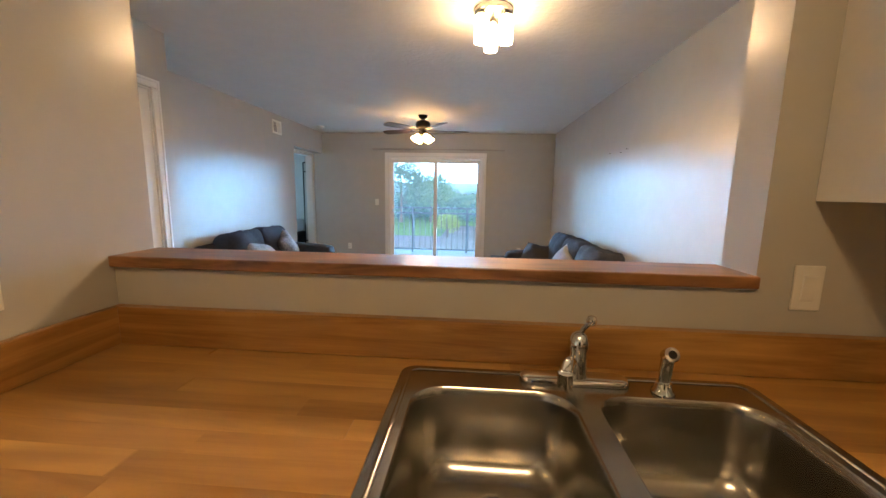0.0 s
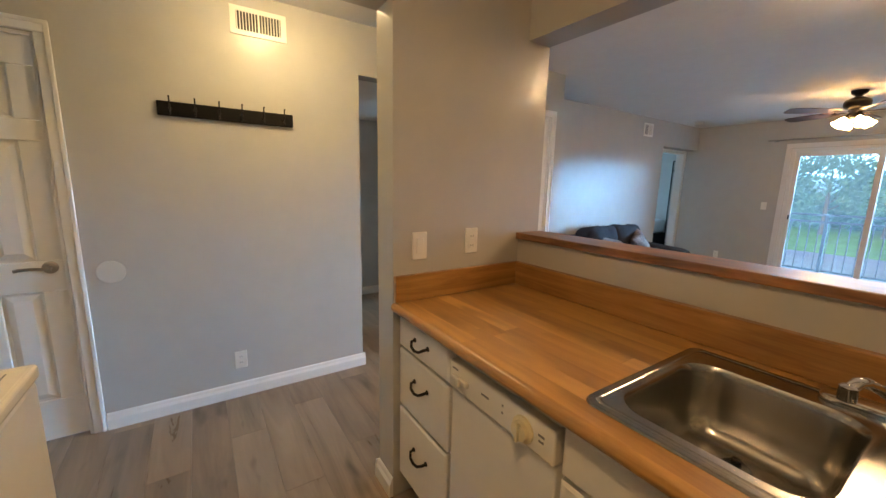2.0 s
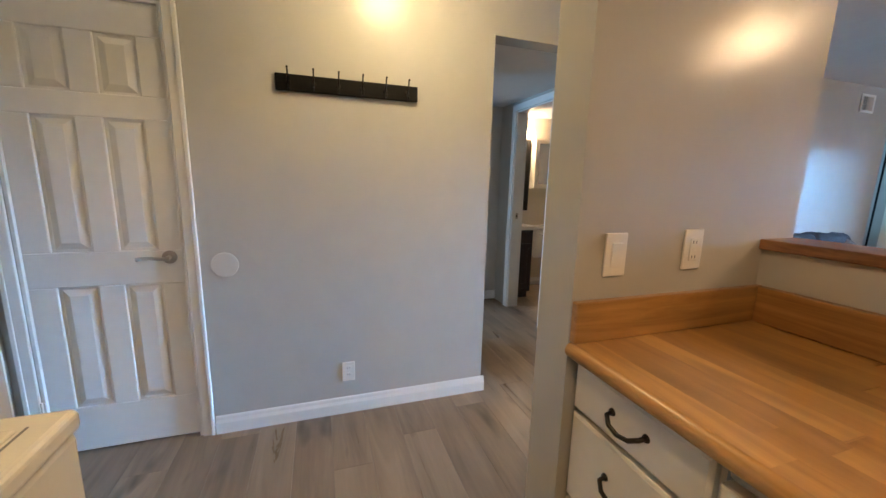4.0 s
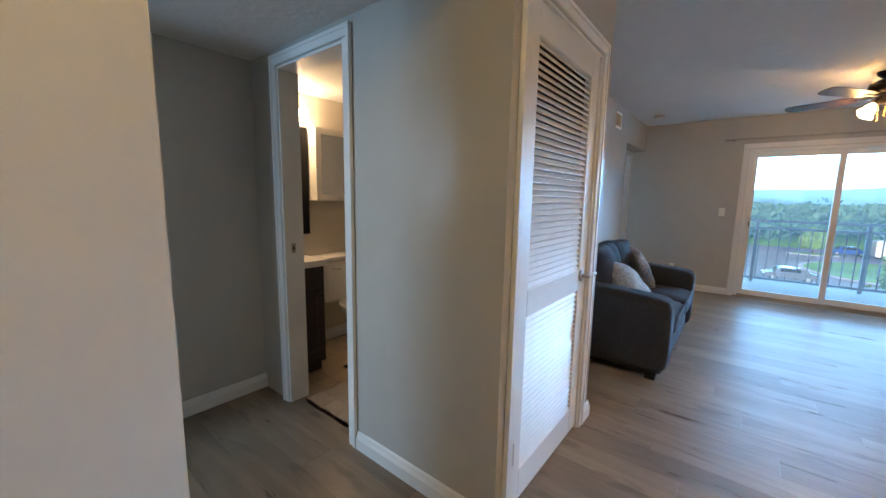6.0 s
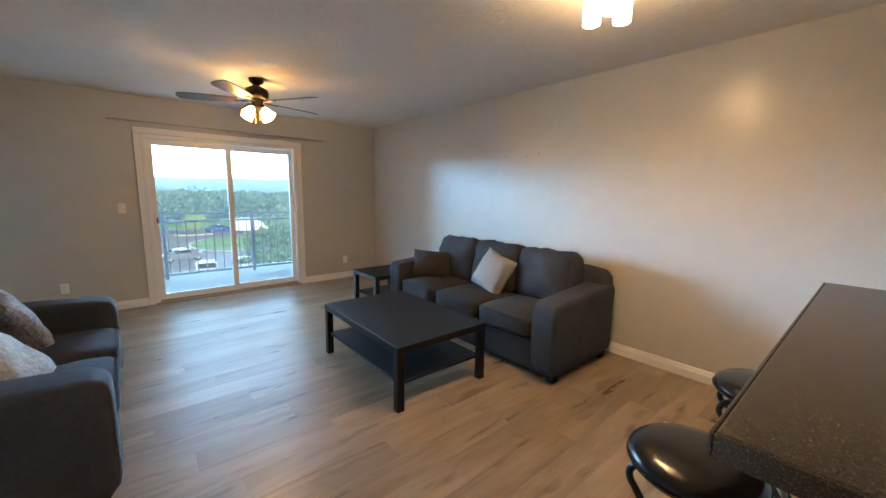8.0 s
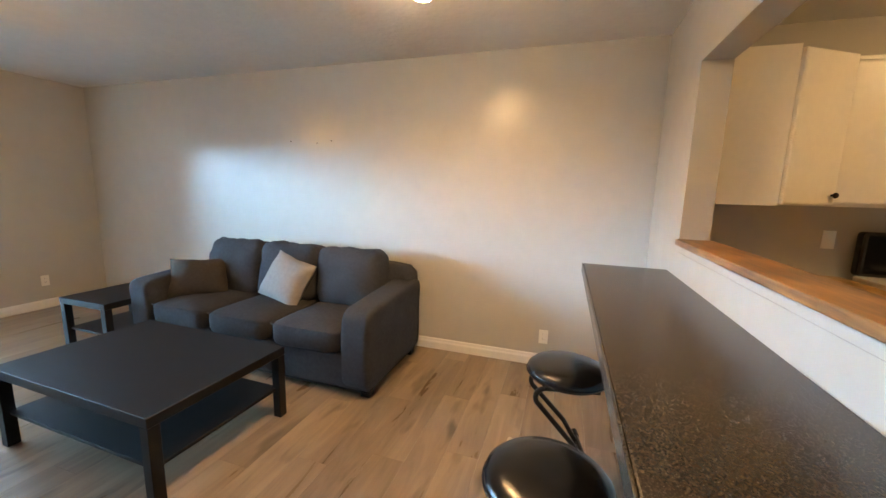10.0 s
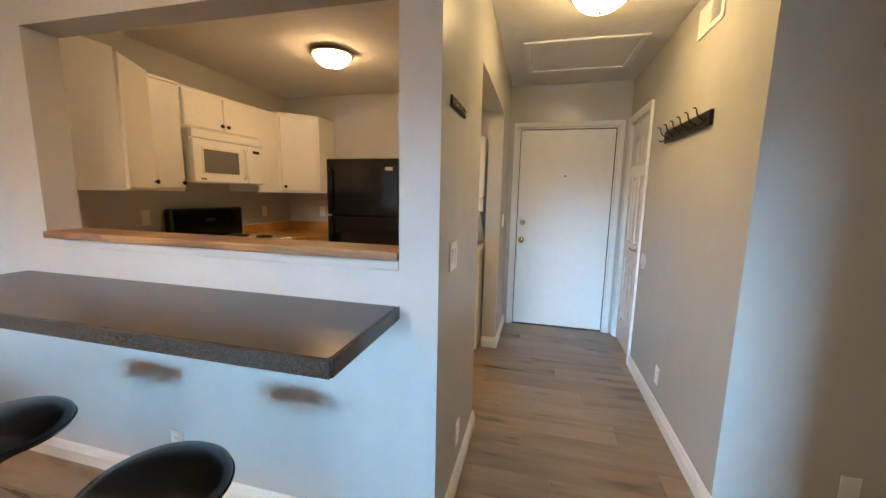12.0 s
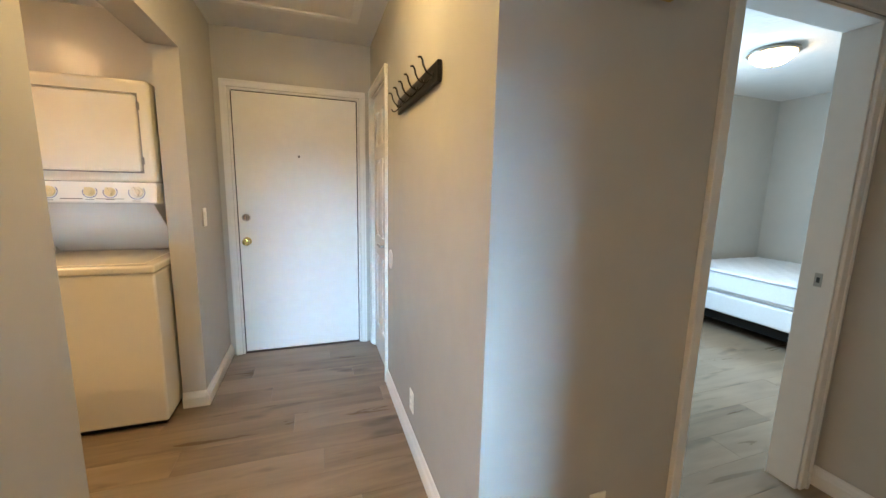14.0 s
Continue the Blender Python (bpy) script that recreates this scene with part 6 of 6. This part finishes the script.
def tree(x, y, h, r, leafmat, label, seed, lobes=26, per=110, s=0.16, base=GZ):
    rng = random.Random(seed)
    th = thing("tree", label, "tree", "trees by the road", Matrix.Translation((x, y, base)))
    part("trunk", lathe([(h * 0.035, 0), (h * 0.024, h * 0.12), (h * 0.018, h * 0.4), (h * 0.008, h * 0.8), (0, h * 0.85)], 12), BARK, th, smooth=60)
    for k in range(6):
        a = k * 1.05 + rng.random()
        z0 = h * (0.28 + 0.07 * k)
        part("limb", tube([(0, 0, z0), (r * 0.35 * math.cos(a), r * 0.35 * math.sin(a), z0 + h * 0.10), (r * 0.7 * math.cos(a), r * 0.7 * math.sin(a), z0 + h * 0.17)], h * 0.006, 6), BARK, th, smooth=60)
    V, F = [], []
    crown(rng, (0, 0, h * 0.60), r, h * 0.40, lobes, per, s, V, F)
    o = from_lists("crown", V, F, leafmat)
    o.parent = th
    return th


tree(8.1, 26.5, 7.5, 3.4, LEAFA, "dense green tree close below the balcony", 1, 40, 160, 0.15)
tree(8.8, 84.6, 3.9, 2.0, LEAFB, "small round light green tree by the road", 2, 26, 110, 0.17, GZ + 0.2)
tree(-3.6, 69.5, 4.4, 2.2, LEAFB, "small round light green tree on the verge", 6, 26, 110, 0.17, GZ)
tree(-11, 106, 13.5, 6.5, LEAFA, "tall broad green tree beyond the drive", 3, 40, 150, 0.30)
tree(-19, 103, 17, 7.5, LEAFD, "tall dark green tree at the wood's edge", 4, 42, 150, 0.33)
tree(-31, 104, 19, 8.5, LEAFA, "tall broad green tree at the wood's edge", 5, 42, 150, 0.35)
rng = random.Random(77)
V, F = [], []
for k in range(620):
    y = 110 + 420 * rng.random() ** 1.4
    x = rng.uniform(-0.75, 0.75) * y + rng.uniform(-20, 20)
    hh = rng.uniform(5.5, 8.5)
    r = rng.uniform(3.5, 6)
    crown(rng, (x, y, GZ + hh * 0.52), r, hh * 0.48, 11, 22, 0.55 + y * 0.0015, V, F)
tagged(from_lists("far_woods", V, F, LEAFD), "mixed green woods stretching to the hills", "woods", "", "stuff")
bm = bmesh.new()
N_, R_ = 90, 14
grid = []
for j in range(R_):
    y = 420 + 2300 * (j / (R_ - 1)) ** 1.4
    row = []
    for i in range(N_):
        x = (-1.1 + 2.2 * i / (N_ - 1)) * y
        rise = 74 * (j / (R_ - 1)) ** 0.9 + 22 * noise.noise(Vector((x * 0.0022, y * 0.002, 3))) * (j / (R_ - 1)) + 5 * noise.noise(Vector((x * 0.02, y * 0.02, 8)))
        row.append(bm.verts.new((x, y, GZ + 2 + rise)))
    grid.append(row)
for j in range(R_ - 1):
    for i in range(N_ - 1):
        bm.faces.new((grid[j][i], grid[j][i + 1], grid[j + 1][i + 1], grid[j + 1][i]))
bmesh.ops.recalc_face_normals(bm, faces=bm.faces)
def haze(name, colour, strength):
    m = bpy.data.materials.new(name)
    m.use_nodes = True
    nt = m.node_tree
    nt.nodes.remove(nt.nodes["Principled BSDF"])
    em = nt.nodes.new("ShaderNodeEmission")
    em.inputs[0].default_value, em.inputs[1].default_value = (*colour, 1), strength
    nt.links.new(em.outputs[0], nt.nodes["Material Output"].inputs[0])
    return m


setting("backdrop_sky", boxes((-2900, 2950, -20, 2900, 2960, 560)), haze("bright_overcast_sky", (0.29, 0.61, 1.0), 185), "bright overcast sky low over the hills", "sky")
# the blue of distance haze is painted into the hill colour
setting("backdrop_hills", bm, mat("hazy_hill_forest", (0.07, 0.15, 0.20), 0.95, noise_scale=0.012, vary=0.4), "hazy blue-green wooded hills on the skyline", "hills", smooth=60)


def car(x, y, turn, colour, label, kind="car"):
    th = thing("parked_" + kind, label, kind, "parked vehicles", pose(x, y, GZ + 0.02, 0, 0, turn))
    paint = mat("car_paint_%d" % (len(MATS)), colour, 0.25, coat=0.6)
    prof = [(-2.2, 0.35), (-2.25, 0.75), (-1.5, 0.92), (-0.9, 1.42), (0.8, 1.46), (1.6, 0.98), (2.2, 0.88), (2.25, 0.4), (1.9, 0.28), (-1.9, 0.28)]
    if kind == "truck":
        prof = [(-3.2, 0.5), (-3.2, 2.9), (1.2, 2.9), (1.2, 2.2), (1.9, 2.15), (2.5, 1.35), (3.2, 1.2), (3.25, 0.5), (2.8, 0.4), (-2.8, 0.4)]
    bm = bmesh.new()
    W = 0.88 if kind == "car" else 1.1
    va = [bm.verts.new((u, -W, z)) for u, z in prof]
    vb = [bm.verts.new((u, W, z)) for u, z in prof]
    bm.faces.new(va)
    bm.faces.new(vb[::-1])
    skin(bm, va, vb)
    bmesh.ops.recalc_face_normals(bm, faces=bm.faces)
    bmesh.ops.bevel(bm, geom=bm.edges[:], offset=0.08, segments=2, affect="EDGES")
    part("body", bm, paint, th, smooth=50)
    if kind == "car":
        for s in (-1, 1):
            part("side_window", boxes((-0.85, s * 0.87, 1.0, 0.75, s * 0.885, 1.36)), BLACKGLOSS, th, "dark side window")
        for u0, u1 in ((-1.42, -0.98), (0.95, 1.5)):
            w0, w1 = (0.98, 1.38) if u0 < 0 else (1.38, 1.02)
            bm = bmesh.new()
            q = [bm.verts.new(p) for p in ((u0, -0.75, w0 + 0.03), (u0, 0.75, w0 + 0.03), (u1, 0.7, w1 + 0.03), (u1, -0.7, w1 + 0.03))]
            bm.faces.new(q)
            part("windscreen", bm, BLACKGLOSS, th, "dark windscreen")
    for u in ((-1.4, 1.4) if kind == "car" else (-2.2, 2.2)):
        for s in (-1, 1):
            r = 0.33 if kind == "car" else 0.45
            wh = part("wheel", turned(lathe([(r * 0.6, -0.1), (r, -0.09), (r, 0.09), (r * 0.6, 0.1)], 22), Matrix.Translation((u, s * (W - 0.1), r)) @ Matrix.Rotation(radians(90), 4, "X")), VINYL, th, smooth=40)
            part("rim", turned(lathe([(0, -0.1), (r * 0.6, -0.101), (r * 0.6, 0.101), (0, 0.1)], 18), Matrix.Translation((u, s * (W - 0.1), r)) @ Matrix.Rotation(radians(90), 4, "X")), NICKEL, wh, smooth=40)
    return th


car(13.2, 88, 8, (0.02, 0.06, 0.25), "blue car parked by the lawn")
car(18.6, 85, 4, (0.75, 0.76, 0.76), "white box truck parked by the lawn", "truck")
car(3.9, 54, 6, (0.12, 0.14, 0.17), "dark grey car parked below the balcony")
car(12.9, 55, 60, (0.7, 0.7, 0.7), "white car parked below the balcony")
car(4.8, 43, 84, (0.6, 0.6, 0.62), "silver car parked below the balcony")
car(8.2, 43.5, 86, (0.62, 0.62, 0.6), "pale car parked below the balcony")

# ---- bedroom ----
MATT = mat("white_mattress_ticking", (0.72, 0.73, 0.74), 0.9, noise_scale=6, vary=0.04, bump=0.2, bump_scale=200)
bd = thing("bed", "bare white quilted mattress on a box spring", "bed")


def quilt(x0, y0, x1, y1, z0, z1, step=0.11, depth=0.010):
    bm = boxes((x0, y0, z0, x1, y1, z1))
    bmesh.ops.bevel(bm, geom=bm.edges[:], offset=0.035, segments=3, affect="EDGES")
    top = [f for f in bm.faces if f.normal.z > 0.99 and f.calc_area() > 0.5]
    for f in top:
        bmesh.ops.delete(bm, geom=[f], context="FACES_ONLY")
    n, k = int((x1 - x0) / 0.028), int((y1 - y0) / 0.028)
    g = []
    for i in range(n + 1):
        row = []
        for j in range(k + 1):
            x = x0 + 0.035 + (x1 - x0 - 0.07) * i / n
            y = y0 + 0.035 + (y1 - y0 - 0.07) * j / k
            d = abs(math.sin((x + y) * math.pi / step / 1.4)) * abs(math.sin((x - y) * math.pi / step / 1.4))
            edge = 0 if i in (0, n) or j in (0, k) else 1
            row.append(bm.verts.new((x, y, z1 + edge * depth * (d ** 0.5 - 0.4) * 2)))
        g.append(row)
    for i in range(n):
        for j in range(k):
            bm.faces.new((g[i][j], g[i + 1][j], g[i + 1][j + 1], g[i][j + 1]))
    bmesh.ops.recalc_face_normals(bm, faces=bm.faces)
    return bm


part("mattress", quilt(-5.95, -2.46, -4.58, -0.55, 0.40, 0.62), MATT, bd, smooth=50)
part("piping", tube([(-4.585, -2.42, 0.60), (-4.575, -1.5, 0.598), (-4.585, -0.6, 0.60)], 0.008, 8), mat("grey_piping", (0.3, 0.33, 0.36), 0.8), bd, smooth=60)
part("box_spring", soft(-5.94, -2.45, 0.20, -4.59, -0.56, 0.39, 0.02, 2), MATT, bd)
part("bed_frame", boxes((-5.9, -2.42, 0.10, -4.66, -0.6, 0.198)), BLACK, bd, "black metal bed frame")
for x in (-5.85, -4.72):
    for y in (-2.35, -0.68):
        part("leg", boxes((x - 0.025, y - 0.025, 0, x + 0.025, y + 0.025, 0.10)), BLACK, bd)

# strike plates of the two corridor doorways
for x, y, m in ((-2.887, CS - 0.05, M_PX), (-2.687, CN + 0.05, M_PX)):
    sp = thing("strike_plate", "small nickel strike plate in the door jamb", "strike plate", "strike plates")
    part("plate", turned(soft(-0.014, -0.03, 0.0, 0.014, 0.03, 0.002, 0.001, 1), Matrix.Translation((x, y, 0.99)) @ m), NICKEL, sp)
    part("latch_hole", turned(boxes((-0.006, -0.012, 0.001, 0.006, 0.012, 0.0028)), Matrix.Translation((x, y, 0.99)) @ m), SLOT, sp)

# ---- back bedroom ----
rk = thing("garment_rack", "tall black metal garment rack", "rack")
for x in (-2.74, -2.30):
    part("upright", tube([(x, 7.15, 0), (x, 7.15, 1.98)], 0.014, 8), BLACK, rk, smooth=50)
for z in (1.98, 1.78, 0.25):
    part("bar", tube([(-2.74, 7.15, z), (-2.30, 7.15, z)], 0.012, 8), BLACK, rk, smooth=50)
b2 = thing("bed", "white made bed on a dark frame in the back bedroom", "bed")
part("mattress", soft(-4.4, 6.35, 0.42, -2.95, 7.55, 0.72, 0.06, 3), MATT, b2, smooth=50)
part("bed_frame", boxes((-4.42, 6.33, 0.10, -2.93, 7.57, 0.419)), BLACK, b2, "dark bed frame")
for x in (-4.35, -3.0):
    part("leg", boxes((x - 0.03, 6.36, 0, x + 0.03, 6.42, 0.10)), BLACK, b2)

# ---- bathroom ----
va_ = thing("bathroom_vanity", "dark espresso vanity cabinet with a white top", "vanity")
ESP = wood("espresso_wood", (0.012, 0.006, 0.004), (0.04, 0.02, 0.013), along=(20, 20, 1.5), rough=0.4, island=0.0)
BXW = -3.44
part("body", boxes((BXW + 0.001, 0.67, 0.09, -2.90, 1.0, 0.81), (BXW + 0.001, 0.67, 0.0, -2.96, 1.0, 0.089)), ESP, va_)
part("drawer_front", soft(-2.90, 0.69, 0.67, -2.882, 0.985, 0.79, 0.003, 1), ESP, va_)
vd = part("door", soft(-2.90, 0.69, 0.13, -2.882, 0.985, 0.655, 0.003, 1), ESP, va_)
part("inset_panel", soft(-2.884, 0.75, 0.19, -2.878, 0.93, 0.595, 0.003, 1), ESP, vd)
knob(vd, Matrix.Translation((-2.882, 0.955, 0.60)) @ M_PX)
part("top", soft(BXW + 0.001, 0.661, 0.811, -2.865, 1.012, 0.858, 0.006, 2), mat("white_cultured_marble", (0.78, 0.76, 0.72), 0.2), va_, "white vanity top")
mi = thing("framed_mirror", "bathroom mirror in a wide black frame", "mirror")
part("glass", boxes((BXW + 0.001, 0.80, 1.06, BXW + 0.010, 1.15, 1.79)), mat("mirror_glass", (0.85, 0.86, 0.86), 0.02, metal=1.0), mi)
for b in ((0.73, 0.99, 0.80, 1.86), (1.15, 0.99, 1.22, 1.86), (0.8002, 0.99, 1.1498, 1.06), (0.8002, 1.79, 1.1498, 1.86)):
    part("frame", soft(BXW + 0.001, b[0], b[1], BXW + 0.025, b[2], b[3], 0.004, 1), BLACK, mi)
vl = thing("vanity_light", "lit glass vanity light bar over the mirror", "wall lamp")
part("bar", soft(BXW + 0.001, 0.70, 1.93, BXW + 0.03, 1.22, 1.99, 0.004, 1), NICKEL, vl)
for y in (0.78, 0.96, 1.14):
    part("shade", turned(lathe([(0, -0.05), (0.045, -0.048), (0.05, -0.03), (0.045, 0.04), (0, 0.045)], 20), Matrix.Translation((BXW + 0.085, y, 1.935))), glow("lit_vanity_glass", (1.0, 0.68, 0.38), 68), vl, "lit glass shade", smooth=50)
mc = thing("medicine_cabinet", "white mirrored medicine cabinet over the toilet", "cabinet", "", Matrix.Translation((0, -0.02, 0.01)))
part("body", boxes((BXW + 0.001, 1.25, 1.26, BXW + 0.11, 1.72, 1.85)), CABW, mc)
part("door_frame", boxes((BXW + 0.11, 1.25, 1.26, BXW + 0.125, 1.30, 1.85), (BXW + 0.11, 1.67, 1.26, BXW + 0.125, 1.72, 1.85), (BXW + 0.11, 1.30, 1.26, BXW + 0.125, 1.67, 1.31), (BXW + 0.11, 1.30, 1.80, BXW + 0.125, 1.67, 1.85)), CABW, mc)
part("mirror", boxes((BXW + 0.1101, 1.30, 1.31, BXW + 0.118, 1.67, 1.80)), MATS["mirror_glass"], mc)
to = thing("toilet", "white ceramic two-piece toilet", "toilet")
CER = mat("white_ceramic", (0.80, 0.78, 0.74), 0.1)
part("tank", soft(BXW + 0.01, 1.24, 0.40, BXW + 0.21, 1.68, 0.76, 0.025, 3), CER, to, smooth=50)
part("tank_lid", soft(BXW + 0.005, 1.23, 0.762, BXW + 0.22, 1.69, 0.80, 0.012, 3), CER, to, smooth=50)
part("flush_lever", tube([(BXW + 0.215, 1.30, 0.70), (BXW + 0.235, 1.30, 0.70), (BXW + 0.235, 1.37, 0.69)], 0.007, 8), CHROME, to, "chrome flush lever", smooth=60)
bm = lathe([(0.10, 0.0), (0.11, 0.02), (0.09, 0.14), (0.12, 0.26), (0.19, 0.36), (0.195, 0.395), (0, 0.395)], 30)
bm.transform(Matrix.Diagonal((1.3, 1, 1, 1)))
part("bowl", turned(bm, Matrix.Translation((BXW + 0.45, 1.46, 0))), CER, to, smooth=50)
bm = lathe([(0, 0.396), (0.196, 0.396), (0.20, 0.405), (0.19, 0.425), (0, 0.43)], 30)
bm.transform(Matrix.Diagonal((1.3, 1, 1, 1)))
part("seat_lid", turned(bm, Matrix.Translation((BXW + 0.45, 1.46, 0))), CER, to, smooth=50)
part("supply_hose", tube([(BXW + 0.06, 1.20, 0.16), (BXW + 0.07, 1.17, 0.24), (BXW + 0.09, 1.22, 0.36), (BXW + 0.10, 1.27, 0.41)], 0.007, 8), CHROME, to, smooth=60)
bmat = single("bath_mat", soft(-2.86, 1.12, -0.002, -2.56, 1.50, 0.008, 0.004, 1), mat("black_mat", (0.01, 0.009, 0.009), 0.95, bump=0.6, bump_scale=300), "black bath mat in front of the vanity", "mat")
TILE = mat("brown_vinyl_tile", (0.42, 0.32, 0.22), 0.4, noise_scale=6, vary=0.22, island=0.5)
fb = bpy.data.objects["floor_bathroom"]
tile_bm = soft(0, 0, -0.004, 0.147, 0.147, 0.0, 0.0015, 1)
tile_me = bpy.data.meshes.new("tile")
tile_bm.to_mesh(tile_me)
tile_bm.free()
tile_me.materials.append(TILE)
for i in range(9):
    for j in range(12):
        o = new("tile", tile_me)
        o.parent = fb
        o.location = (-3.40 + i * 0.15, CN + 0.06 + j * 0.15, 0)

# ---- floor planks ----
def plank_mesh(L, W):
    bm = boxes((0, 0, -0.010, L - 0.0007, W - 0.0007, 0.0))
    bmesh.ops.bevel(bm, geom=[ed for ed in bm.edges if min(v.co.z for v in ed.verts) > -0.001], offset=0.0005, segments=1, affect="EDGES")
    me = bpy.data.meshes.new("plank")
    bm.to_mesh(me)
    bm.free()
    me.materials.append(PLANK)
    return me


floor = tagged(new("floor"), "grey-brown wood-look vinyl plank floor", "floor", "", "structure")
PL, PW = 1.22, 0.18
plank_data = {}


def lay(x0, x1, y):
    """One plank from x0 to x1; planks of one length share a mesh."""
    key = round(x1 - x0, 2)
    if key < 0.02:
        return
    if key not in plank_data:
        plank_data[key] = plank_mesh(key, PW)
    ob = new("plank", plank_data[key])
    ob.parent = floor
    ob.location = (x0, y, 0)


far = bmesh.new()
rows_n = int(math.ceil((YB + 0.1 - (YF - 0.1)) / PW))
for r in range(rows_n + 9):
    y = YF - 0.1 + r * PW
    west, edge = (-6.05, -3.12) if y < CN - 0.02 else (-1.98, -1.98) if y < 2.62 else (-5.45, -2.12)
    x = -6.3 - PL + ((r * 0.437) % 1.0) * PL
    while x < XR + 0.05:
        a, b = max(x, west), min(x + PL, XR + 0.05 if y < YB + 0.1 else edge)
        if b > a + 0.02:
            if b > edge + 0.01 and y < YB + 0.1:
                lay(a, b, y)
            else:
                box(far, a, y, -0.010, b - 0.0008, y + PW - 0.0008, 0.0)
        x += PL
bmesh.ops.recalc_face_normals(far, faces=far.faces)
part("far_plank", far, PLANK, floor)["kind"] = "stuff"
